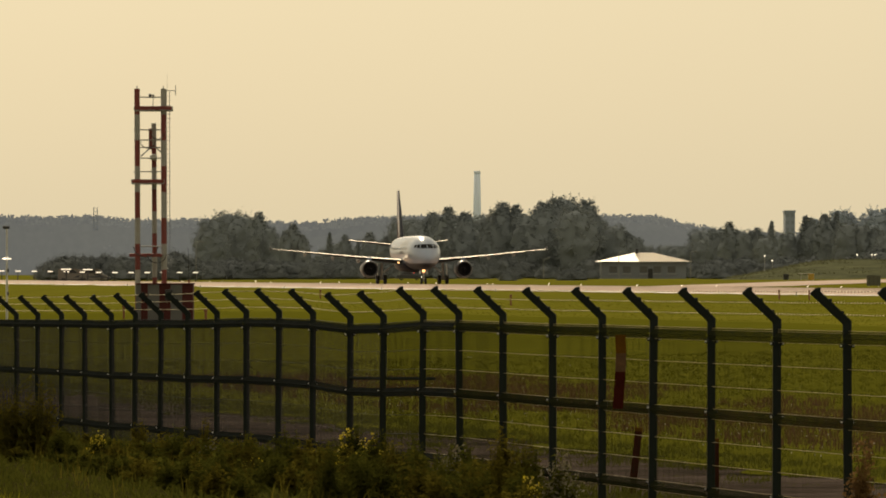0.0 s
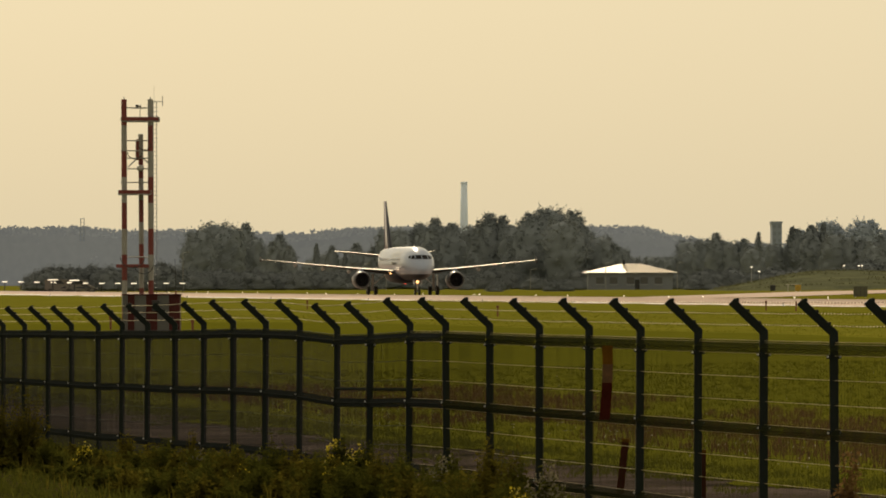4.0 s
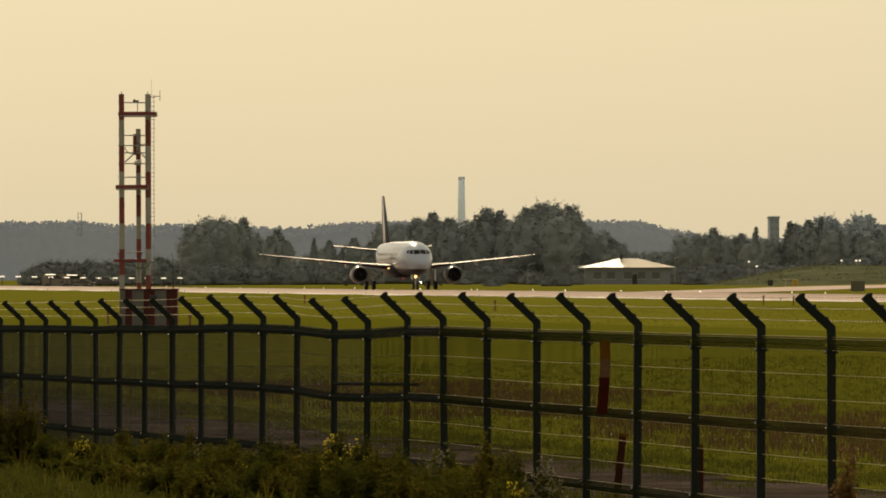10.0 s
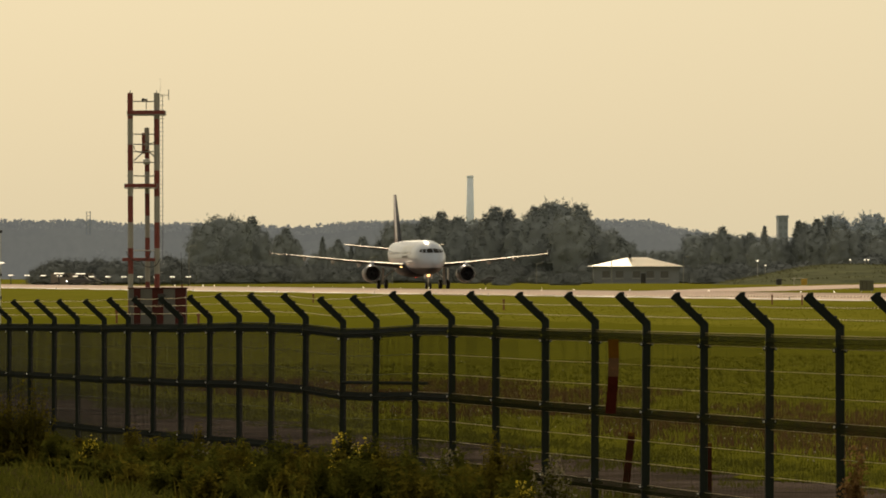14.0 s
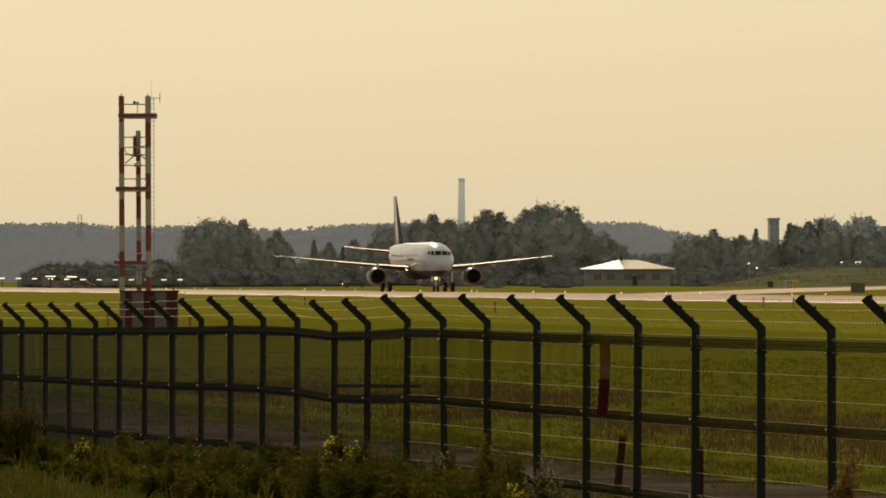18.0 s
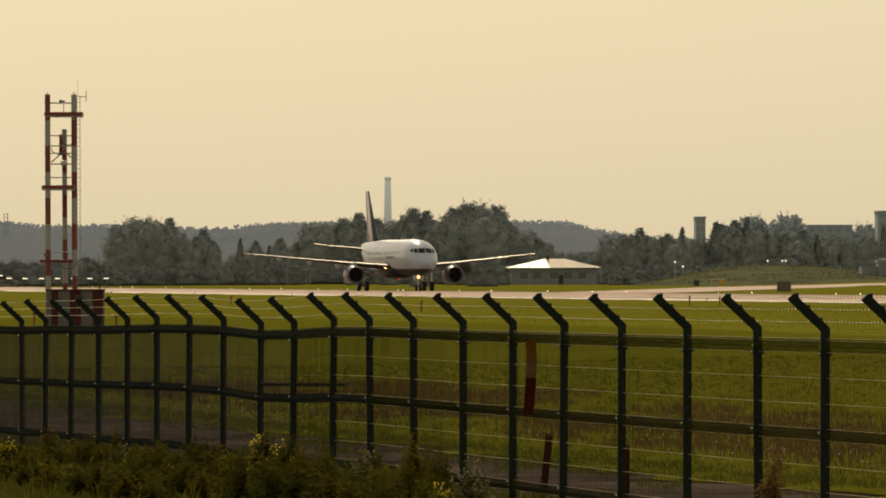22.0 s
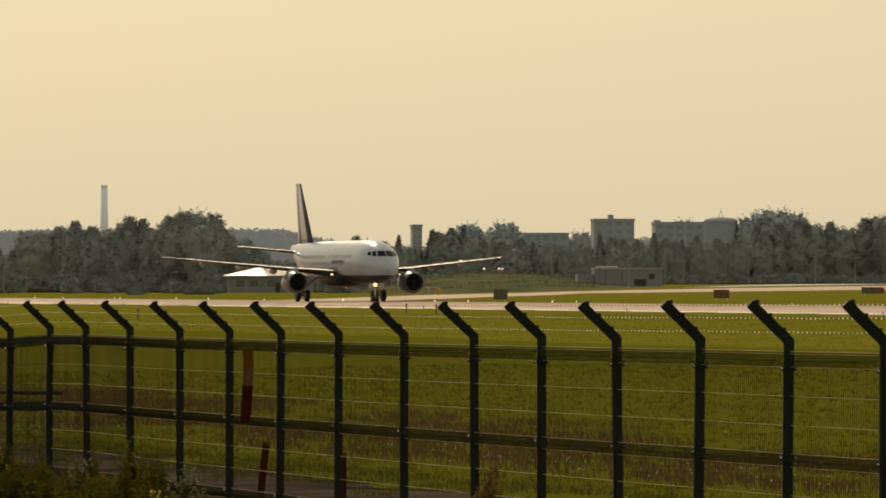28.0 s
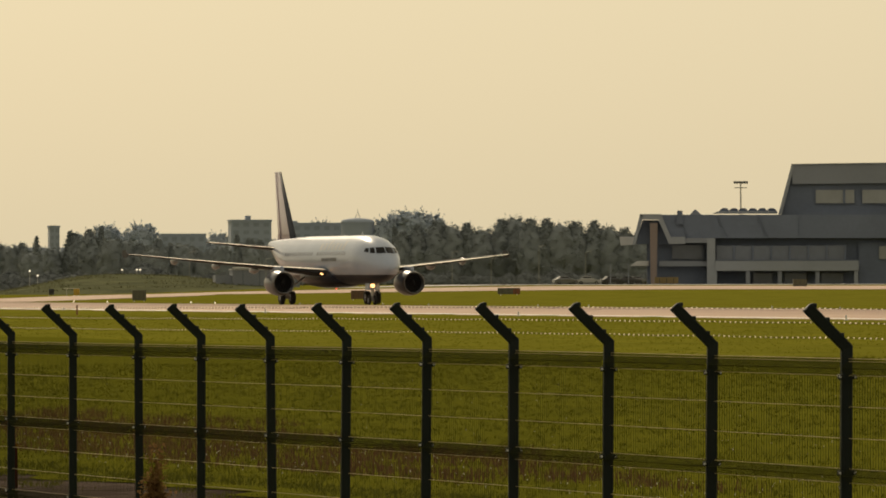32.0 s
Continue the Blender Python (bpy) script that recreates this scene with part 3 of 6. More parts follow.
        part("blade_antenna", bm, M_AC_WHITE, ac)
    wheels = [wheel_part("nose_wheel", x, -5.07, 0.39, 0.22, ac) for x in (-0.25, 0.25)]
    wheels += [wheel_part("main_wheel", x, -18.1, 0.59, 0.40, ac) for x in (-4.26, -3.34, 3.34, 4.26)]
    return ac, wheels


airliner, airliner_wheels = build_aircraft()
# seconds, x, y of the nose, heading
TAXI = [(0.0, -3.62, 846.2, 6.4), (1.0, -3.2, 845.8, 6.9), (2.0, -2.86, 845.5, 7.4), (3.0, -2.7, 845.2, 7.8), (4.0, -2.64, 845.0, 8.0), (6.5, -2.6, 844.6, 8.0),
        (9.0, -2.56, 844.1, 8.05), (13.0, -2.28, 842.8, 8.1), (15.0, -1.68, 838.4, 8.5), (17.0, -0.76, 831.4, 9.2), (19.0, 1.14, 822.4, 10.2), (21.0, 4.24, 804.9, 10.7),
        (22.3, 7.3, 786.2, 11.3), (23.0, 9.2, 773.9, 11.6), (24.0, 12.2, 754.8, 11.8), (25.0, 15.6, 733.6, 12.0), (26.5, 21.7, 699.4, 12.2), (28.0, 28.5, 664.0, 12.4),
        (29.0, 33.6, 635.2, 12.2), (30.0, 39.0, 607.0, 11.7), (31.0, 45.6, 586.9, 11.3), (32.0, 54.9, 580.5, 10.9)]


# ---------------------------------------------------------------- perimeter fence
def fence_at(mils):
    """Where a bearing meets the fence line."""
    y = 15.185 / (mils / 1000.0 + 0.2011)
    return mils / 1000.0 * y, y


# bearing of each post, elevation of its knee (thousandths)
KNEES = [(-65.92, -6.36), (-62.56, -6.36), (-59.52, -6.34), (-56.16, -6.34), (-52.91, -6.36), (-49.12, -6.44), (-45.68, -6.28), (-42.08, -6.28), (-38.24, -6.28), (-34.16, -6.16), (-30.00, -6.00),
         (-25.36, -6.04), (-20.56, -6.20), (-15.28, -6.80), (-10.56, -6.68), (-4.96, -6.24), (0.08, -6.24), (6.32, -6.44), (13.36, -6.68), (20.40, -6.80), (27.68, -7.00),
         (35.84, -7.20), (45.12, -7.40), (55.04, -7.60), (64.64, -7.76), (75.28, -7.96), (87.20, -8.12), (99.84, -8.36), (113.60, -8.60), (128.90, -8.93), (145.80, -9.35), (168.00, -9.90), (190.80, -10.40)]
PITCH = 0.715         # between the stiffening folds
FENCE_DIR = Vector((0.1972, -0.9804, 0.0))
FENCE_OUT = Vector((-0.9804, -0.1972, 0.0))     # towards the outside


def build_fence():
    fence = thing("security_fence", pose(0, 0, 0), "dark green welded-mesh airport fence with cranked posts and barbed wire", "fence")
    knees = []
    for b, e in KNEES:
        x, y = fence_at(b)
        knees.append(Vector((x, y, up(e, y))))
    # one post, knee at its origin, arm leaning outwards to picture left
    bm = bmesh.new()
    w, d = 0.075, 0.06
    arm = Vector((-0.285, -0.06, 0.285))
    ring = lambda c, k=1.0: [c + Vector((-w / 2 * k, -d / 2, 0)), c + Vector((w / 2 * k, -d / 2, 0)), c + Vector((w / 2 * k, d / 2, 0)), c + Vector((-w / 2 * k, d / 2, 0))]
    side = Vector((0.707, 0, 0.707)) * (w / 2)
    tip = [arm - side + Vector((0, -d / 2, 0)), arm + side + Vector((0, -d / 2, 0)), arm + side + Vector((0, d / 2, 0)), arm - side + Vector((0, d / 2, 0))]
    mid = [Vector((-w / 2, -d / 2, 0.0)), Vector((w / 2, -d / 2, 0.03)), Vector((w / 2, d / 2, 0.03)), Vector((-w / 2, d / 2, 0.0))]
    loft(bm, [ring(Vector((0, 0, -2.35))), ring(Vector((0, 0, -0.05))), mid, tip])
    bmesh.ops.bevel(bm, geom=bm.edges[:], offset=0.006, segments=1, affect="EDGES")
    first = part("post", bm, M_POST, fence)
    small = []
    for k in (-1, 1):
        cb = bmesh.new()
        box(cb, (k * 0.044, -0.02, 0), (0.036, 0.05, 0.034), 0, 0.006)
        cl = part("clamp", cb, M_POST, first)
        cl.matrix_basis = pose(0, 0, -0.18)
        small.append((cl, (-0.82, -1.52)))
        nb = bmesh.new()
        rod(nb, (k * 0.052, -0.044, 0), (k * 0.052, -0.062, 0), 0.010, 0.007, 6)
        nut = part("bolt", nb, M_STEEL, first, "bright steel bolt")
        nut.matrix_basis = pose(0, 0, -0.18)
        small.append((nut, (-0.82, -1.52)))
    for k in (0.24, 0.60, 0.93):
        tb = bmesh.new()
        box(tb, arm * k + Vector((0.03, 0, 0.03)), (0.03, 0.05, 0.03), 0, 0.005)
        small.append((part("barb_clip", tb, M_POST, first), ()))
    posts = []
    for i, k in enumerate(knees):
        p = first if i == 0 else share(first, pose(0, 0, 0), fence)
        for ob, more in small:
            if i:
                share(ob, ob.matrix_basis.copy(), p)
            for z in more:
                share(ob, pose(0, 0, z), p)
        lean = random.uniform(-0.7, 0.7)
        p.matrix_basis = Matrix.Translation(k) @ pose(0, 0, 0, random.uniform(-0.5, 0.5), lean, random.uniform(-4, 4))
        posts.append(p)
    # mesh panels: folds at three heights, fine uprights, thin level wires
    for i in range(len(knees) - 1):
        a, b = knees[i], knees[i + 1]
        ln = (b - a).length
        dirv = (b - a) / ln
        a, b = a + dirv * 0.045, b - dirv * 0.045
        ln = (b - a).length
        verts, faces = [], []

        def bar(p, q, r):
            ax = (q - p).normalized()
            s1 = ax.orthogonal().normalized() * r
            s2 = ax.cross(s1)
            n0 = len(verts)
            for c in (p, q):
                for k in range(4):
                    t = math.pi / 2 * k
                    verts.append(c + s1 * math.cos(t) + s2 * math.sin(t))
            for k in range(4):
                faces.append((n0 + k, n0 + (k + 1) % 4, n0 + 4 + (k + 1) % 4, n0 + 4 + k))
        base = -1.98
        fold = FENCE_OUT * 0.05
        prof = [(-0.06, Vector())]
        levels = [(-0.06, 0.0)]
        for kk in range(3):
            zc = -0.125 - kk * PITCH
            prof += [(zc + 0.047, Vector()), (zc, fold), (zc - 0.047, Vector())]
            levels += [(zc + 0.047, 0.0), (zc, 1.0), (zc - 0.047, 0.0)]
            if kk < 3:
                levels += [(zc - 0.255, 0.0), (zc - 0.465, 0.0)]
        prof.append((base, Vector()))
        n = max(8, int(ln / 0.05))
        which = []
        for j in range(n + 1):
            c = a + (b - a) * (j / n)
            for (z0, o0), (z1, o1) in zip(prof, prof[1:]):
                which.extend([2 if z0 - z1 < 0.06 else 0] * 4)
                bar(c + o0 + Vector((0, 0, z0)), c + o1 + Vector((0, 0, z1)), 0.0042 if z0 - z1 < 0.06 else (0.0036 if i < 13 else 0.0034 if i < 17 else 0.0026 if i < 22 else 0.0020))
        up_count = len(faces)
        for z, o in levels:
            if z > base:
                edge = any(abs(z + 0.125 + kk * PITCH) < 0.06 for kk in range(3))
                which.extend([2 if edge and (o or i < 15) else 1] * 4)
                bar(a + fold * o + Vector((0, 0, z)), b + fold * o + Vector((0, 0, z)), 0.0032)
        panel = raw("mesh_panel", verts, faces, [M_WIRE if i < 14 else M_WIRE_RIGHT, M_LEVEL_GLINT if i >= 15 else M_WIRE, M_FOLD if i >= 16 else M_RAIL], fence, "", which)
        panel.data.polygons.foreach_set("use_smooth", [i >= up_count for i in range(len(faces))])
        # Rods added along the left-hand folds so their bands read dark.
        for kk in range(3 if i < 16 else 0):
            rb = bmesh.new()
            zc = Vector((0, 0, -0.125 - kk * PITCH))
            rod(rb, a + fold * 1.4 + zc, b + fold * 1.4 + zc, 0.007, 0.007, 6)
            part("fold_rail", rb, M_RAIL, fence)
    # barbed wire, one strand at a time
    for k in (0.24, 0.60, 0.93):
        verts, faces, which = [], [], []
        for i in range(len(knees) - 1):
            p0, p1 = knees[i] + arm * k + Vector((0.04, 0, 0.012)), knees[i + 1] + arm * k + Vector((0.04, 0, 0.012))
            steps = max(4, int((p1 - p0).length / 0.105))
            prev = None
            for j in range(steps + 1):
                t = j / steps
                c = p0.lerp(p1, t) - Vector((0, 0, 0.006 * 4 * t * (1 - t)))
                if prev is not None:
                    n0 = len(verts)
                    for c2 in (prev, c):
                        verts += [c2 + Vector((0, 0, 0.0014)), c2 + Vector((0.0014, 0, -0.0013)), c2 + Vector((-0.0014, 0, -0.0013))]
                    faces += [(n0, n0 + 1, n0 + 4, n0 + 3), (n0 + 1, n0 + 2, n0 + 5, n0 + 4), (n0 + 2, n0, n0 + 3, n0 + 5)]
                    which += [0, 0, 0]
                    # barb, enlarged and with upper faces tilted to catch the sun
                    n0 = len(verts)
                    w, dp, h = 0.0085, 0.012, 0.0065
                    verts += [c + Vector(e) for e in ((w, 0, 0), (0, -dp, 0), (-w, 0, 0), (0, dp, 0), (0, 0, h), (0, 0, -h))]
                    faces += [(n0 + a_, n0 + (a_ + 1) % 4, n0 + 4 + e) for e in (0, 1) for a_ in range(4)]
                    which += [1] * 8
                prev = c
        raw("barbed_wire", verts, faces, [M_RAIL, M_BARB], fence, "barbed wire strand with glinting barbs", which)
    # loose crossbar at the joint of two fence runs
    rb = bmesh.new()
    p, q = knees[13], knees[15]
    rod(rb, p + Vector((0, -0.06, -0.684)), q + Vector((0.12, -0.08, -0.70)), 0.018, 0.018, 8)
    part("crossbar", rb, M_RAIL, fence, "loose dark crossbar")
    return fence, knees


fence, knees = build_fence()


# ---------------------------------------------------------------- red and white antenna mast
def banded(bm, a, b, r, bands, first=0, n=10):
    """A round pole in alternate red (0) and white (1) bands."""
    a, b = Vector(a), Vector(b)
    rings = [[a.lerp(b, i / bands) + Vector((r * math.cos(2 * math.pi * k / n), r * math.sin(2 * math.pi * k / n), 0)) for k in range(n)] for i in range(bands + 1)]
    loft(bm, rings)
    for f in bm.faces:
        t = (f.calc_center_median() - a).dot(b - a) / (b - a).length_squared
        f.material_index = (min(bands - 1, int(t * bands)) + first) % 2


M_CAB_RED = mat("cabin_red", (0.062, 0.013, 0.012), 0.7, vary=0.35, scale=1.5, fine=20, bump=0.1, spec=0.2)
M_CAB_WHITE = mat("cabin_white", (0.115, 0.113, 0.110), 0.7, vary=0.3, scale=1.5, fine=20, bump=0.1, spec=0.2)


def build_mast():
    d = 320.0
    x, y = at(-43.76, d)
    g = ground_z(x, y)
    k = d / 12500.0
    mast = thing("antenna_mast", pose(x, y, g), "red and white banded lattice antenna mast beside its equipment cabin", "mast")
    zz = lambda v: up((498.5 - v) / 12.5, d) - g
    xx = lambda u: (u - 237) * k
    top = zz(176)
    for i, (u, dy, t) in enumerate(((215.5, 0.0, top), (262, 0.15, top))):
        bm = bmesh.new()
        banded(bm, (xx(u + 1.5), dy, 0), (xx(u), dy, t), 0.124, 9, i)
        part("leg", bm, [M_RED, M_WHITE], mast, "banded red and white leg")
        bm = bmesh.new()
        rod(bm, (xx(u), dy, t), (xx(u), dy, t + 0.12), 0.03, 0.02, 8)
        part("obstruction_lamp", bm, M_STEEL, mast)
    bm = bmesh.new()
    banded(bm, (xx(246), 0.75, 0), (xx(244), 0.75, zz(237)), 0.112, 9, 1)
    part("leg", bm, [M_RED, M_WHITE], mast, "shorter banded red and white leg")
    for v, a, b, hh in ((215, 211, 277, 0.32), (344.5, 206.5, 263, 0.32)):
        bm = bmesh.new()
        box(bm, (xx((a + b) / 2), 0.35, zz(v)), ((b - a) * k, 1.0, 0.05), 0, 0.01)
        for kk in (0.0, 0.5, 1.0):
            box(bm, (xx(a + (b - a) * kk), 0.35, zz(v) + 0.1), (0.05, 1.05, 0.2), 0, 0.01)
        pl = part("platform", bm, M_WHITE, mast, "work platform")
        for s, c0 in ((-0.17, 0), (0.87, 0)):
            bm = bmesh.new()
            box(bm, (xx((a + b) / 2), s, zz(v) + 0.12), ((b - a) * k, 0.04, 0.16), 0, 0.01)
            part("toe_board", bm, M_RED, pl, "red toe board")
        
    for v in (191, 249, 267, 280, 299, 323, 455):
        bm = bmesh.new()
        rod(bm, (xx(210), 0.0, zz(v)), (xx(268), 0.15, zz(v)), 0.028, 0.028, 6)
        rod(bm, (xx(215), 0.0, zz(v)), (xx(244), 0.75, zz(v)), 0.024, 0.024, 6)
        rod(bm, (xx(262), 0.15, zz(v)), (xx(244), 0.75, zz(v)), 0.024, 0.024, 6)
        part("crosspiece", bm, M_WHITE if v != 455 else M_STEEL, mast)
    bm = bmesh.new()
    for s in (-1, 1):
        rod(bm, (xx(244 + s * 3), 0.4, zz(278)), (xx(244 + s * 22), 0.1, zz(296)), 0.03, 0.03, 6)
    part("brace", bm, M_WHITE, mast)
    bm = bmesh.new()
    box(bm, (xx(239), 0.2, zz(265)), (0.16, 0.14, 0.95), 0, 0.02)
    part("antenna_box", bm, M_RED, mast, "red antenna element")
    bm = bmesh.new()
    lathe(bm, [(0, 0.04), (0.05, 0.16), (0.24, 0.16), (0.3, 0.05)], (xx(244), 0.45, zz(303)), "z", 12)
    part("junction_box", bm, M_STEEL, mast)
    bm = bmesh.new()
    box(bm, (xx(231), -0.1, zz(471)), (58 * k, 0.08, 0.16), 0, 0.01)
    part("lower_board", bm, M_RED, mast, "red board across the legs")
    # cable loops
    for cx, cz, r in ((231, 455, 0.55), (251, 470, 0.42), (235, 270, 0.33), (252, 255, 0.3)):
        bm = bmesh.new()
        pts = [Vector((xx(cx) + r * math.cos(t), -0.15, zz(cz) - r * 0.9 * math.sin(t))) for t in [math.pi * i / 10 for i in range(11)]]
        for p, q in zip(pts, pts[1:]):
            rod(bm, p, q, 0.018, 0.018, 5)
        part("cable_loop", bm, M_DARK, mast, "dark hanging cable")
    # ladder with cage rungs
    bm = bmesh.new()
    for dx in (0.0, 0.14):
        rod(bm, (xx(268) + dx, 0.2, 0.3), (xx(267) + dx, 0.2, top - 0.1), 0.014, 0.014, 6)
    z = 0.4
    while z < top - 0.1:
        rod(bm, (xx(268) - 0.02, 0.2, z), (xx(268) + 0.18, 0.2, z), 0.011, 0.011, 5)
        z += 0.2
    part("ladder", bm, M_NACELLE, mast, "thin dark steel ladder")
    # top aerial, wind sensors
    bm = bmesh.new()
    rod(bm, (xx(264), 0.15, zz(179)), (xx(284), 0.15, zz(180)), 0.02, 0.02, 6)
    rod(bm, (xx(283.5), 0.15, zz(170)), (xx(283.5), 0.15, zz(188)), 0.02, 0.02, 6)
    part("yagi_aerial", bm, M_STEEL, mast)
    bm = bmesh.new()
    rod(bm, (xx(268.5), 0.15, zz(178)), (xx(268.5), 0.15, zz(150)), 0.008, 0.005, 6)
    part("lightning_rod", bm, M_STEEL, mast)
    bm = bmesh.new()
    rod(bm, (xx(243.5), 0.3, zz(209)), (xx(243.5), 0.3, zz(189)), 0.015, 0.015, 6)
    lathe(bm, [(0, 0.02), (0.05, 0.07), (0.12, 0.07), (0.15, 0.02)], (xx(238.5), 0.1, zz(191)), "z", 8)
    lathe(bm, [(0, 0.02), (0.03, 0.06), (0.07, 0.06), (0.1, 0.02)], (xx(243.5), 0.3, zz(190)), "z", 8)
    part("wind_sensor", bm, M_DARK, mast)
    # equipment cabin: upright red and white stripes
    x2, y2 = at(-41.52, d - 3)
    cab = thing("equipment_cabin", pose(x2, y2, ground_z(x2, y2)), "red and white striped metal equipment cabin at the mast's foot", "cabin")
    kk = (d - 3) / 12500
    wid, hgt = 101 * kk, 66 * kk
    edges = [0, 0.09, 0.21, 0.41, 0.61, 0.81, 1.0]
    cols = [1, 0, 1, 0, 1, 0]
    for i in range(6):
        bm = bmesh.new()
        box(bm, (wid * ((edges[i] + edges[i + 1]) / 2 - 0.5), 0, hgt / 2), (wid * (edges[i + 1] - edges[i]) - 0.004, 1.5, hgt), 0, 0.01)
        part("wall_panel", bm, M_CAB_WHITE if cols[i] else M_CAB_RED, cab)
    bm = bmesh.new()
    box(bm, (0, 0, hgt + 0.03), (wid + 0.08, 1.6, 0.06), 0, 0.015)
    part("roof", bm, M_CAB_RED, cab, "flat red roof")
    bm = bmesh.new()
    box(bm, (0.22, -0.80, hgt * 0.72), (0.36, 0.14, 0.5), 0, 0.02)
    part("vent_box", bm, M_DARK, cab, "dark ventilation unit")
    bm = bmesh.new()
    rod(bm, (wid * 0.42, 0, hgt), (wid * 0.42, 0, hgt + 0.22), 0.045, 0.03, 8)
    part("red_lamp", bm, M_RED, cab)
    bm = bmesh.new()
    rod(bm, (wid * 0.42, 0.3, hgt), (wid * 0.40, 0.3, hgt + 1.65), 0.018, 0.012, 6)
    part("whip_aerial", bm, M_DARK, cab)


build_mast()


# ---------------------------------------------------------------- trees
def tree_kind(seed, height, spread, style, leaf, size=0.21, dense=1.0, core=None):
    """A tapered trunk with limbs and an uneven crown; returns the thing at the origin."""
    rng = random.Random(seed)
    t = thing("tree", pose(0, -600, 0), "tall broad-leaved tree, dark against the light", "tree", "trees beyond the runway")
    bm = bmesh.new()
    h = height
    bend = Vector((rng.uniform(-0.7, 0.7), rng.uniform(-0.4, 0.4), 0))
    pts = [Vector((0, 0, 0)), bend * 0.5 + Vector((0, 0, h * 0.3)), bend + Vector((0, 0, h * 0.62)), bend * 0.8 + Vector((0, 0, h * 0.94))]
    rr = [h * 0.018, h * 0.014, h * 0.008, h * 0.002]
    loft(bm, [[p + Vector((r * math.cos(k * math.pi / 4), r * math.sin(k * math.pi / 4), 0)) for k in range(8)] for p, r in zip(pts, rr)])
    part("trunk", bm, M_BARK, t)
    for k in range(2 if style != "bush" else 0):
        bm = bmesh.new()
        ang = rng.uniform(0, 6.28)
        rod(bm, (0, 0, h * (0.2 + 0.15 * k)), (math.cos(ang) * spread * 0.5, math.sin(ang) * spread * 0.5, h * (0.42 + 0.15 * k)), h * 0.007, h * 0.003, 6)
        part("limb", bm, M_BARK, t)
    off = Vector((seed * 7.3, seed * 3.1, 0))

    def reach(f, ang):
        """Crown radius at that share of its height and bearing."""
        if style == "birch":
            p = math.sin(math.pi * min(0.97, 0.16 + 0.82 * f)) ** 0.85
        elif style == "broad":
            p = max(0.0, 1 - (1.62 * f - 0.70) ** 2) ** 0.5
        elif style == "spruce":
            p = 1.0 - 0.95 * f
        else:
            p = max(0.0, 1 - (1.05 * f) ** 2.2) ** 0.6
        q = Vector((math.cos(ang) * spread * 0.45, math.sin(ang) * spread * 0.45, f * h * 0.42)) + off
        return spread * 0.80 * p * (1 + 0.36 * noise.noise(q * 0.8) + 0.16 * noise.noise(q * 2.1)) + 0.1

    z0, z1 = (0.07 * h, 0.97 * h) if style != "bush" else (0.02 * h, 0.93 * h)
    nu, nv = 18, 15
    verts, faces = [], []
    for j in range(nv + 1):                 # the shaded heart of the crown
        f = j / nv
        for i in range(nu):
            ang = 2 * math.pi * (i + 0.5 * (j % 2)) / nu
            r = reach(f, ang) * (0.80 if 0 < j < nv else 0.2)
            verts.append(Vector((math.cos(ang) * r, math.sin(ang) * r, z0 + (z1 - z0) * f * 0.97)) + bend * f)
    for j in range(nv):
        for i in range(nu):
            faces.append((j * nu + i, j * nu + (i + 1) % nu, (j + 1) * nu + (i + 1) % nu, (j + 1) * nu + i))
    faces += [tuple(range(nu - 1, -1, -1)), tuple(nv * nu + i for i in range(nu))]
    cored = len(faces)

    def leaf_at(c, n, s):
        """One small spray of leaves whose face looks along n."""
        u = n.orthogonal().normalized()
        u.rotate(Matrix.Rotation(rng.uniform(0, 6.28), 3, n))
        v = n.cross(u)
        n0 = len(verts)
        verts.extend((c - u * s, c + v * s * 0.7, c + u * s, c - v * s * 0.7))
        faces.append((n0, n0 + 1, n0 + 2, n0 + 3))

    clumps = int(105 * dense)
    for k in range(clumps):                 # boughs: rounded clumps of leaves, lit from above, shaded below
        f = ((k + rng.random()) / clumps) ** (0.85 if style != "spruce" else 1.3)
        ang = k * 2.39996 + rng.uniform(-0.5, 0.5)
        r = reach(f, ang) * rng.uniform(0.74, 0.98)
        c = Vector((math.cos(ang) * r, math.sin(ang) * r, z0 + (z1 - z0) * f)) + bend * f
        rad = spread * rng.uniform(0.13, 0.25) * (1.15 - 0.55 * f)
        for m in range(27):
            d = Vector((rng.gauss(0, 1), rng.gauss(0, 1), rng.gauss(0, 1))).normalized()
            leaf_at(c + Vector((d.x, d.y, d.z * 0.75)) * rad * rng.uniform(0.7, 1.12), (d + Vector((rng.gauss(0, 0.15), rng.gauss(0, 0.15), rng.gauss(0, 0.15)))).normalized(), size * rng.uniform(0.6, 1.25))
    for k in range(int(75 * dense)):      # sprays and leading shoots that break the outline
        f = rng.random() ** 0.6
        ang = rng.uniform(0, 2 * math.pi)
        r = reach(f, ang) * 0.95
        c = Vector((math.cos(ang) * r, math.sin(ang) * r, z0 + (z1 - z0) * f)) + bend * f
        d = Vector((math.cos(ang) * 0.5, math.sin(ang) * 0.5, 0.5 + f)).normalized()
        ln = spread * rng.uniform(0.12, 0.36)
        for m in range(10):
            g = m / 10
            p = c + d * ln * g + Vector((rng.gauss(0, 1), rng.gauss(0, 1), rng.gauss(0, 1))) * (ln * 0.13 * (1 - g) + 0.03)
            leaf_at(p, Vector((rng.gauss(0, 1), rng.gauss(0, 1), rng.gauss(0, 1))).normalized(), size * rng.uniform(0.45, 0.8))
    crown = raw("crown", verts, faces, [leaf, core or M_CORE], t, "", [1 if i < cored else 0 for i in range(len(faces))])
    crown.data.polygons.foreach_set("use_smooth", [i < cored for i in range(len(faces))])
    return t


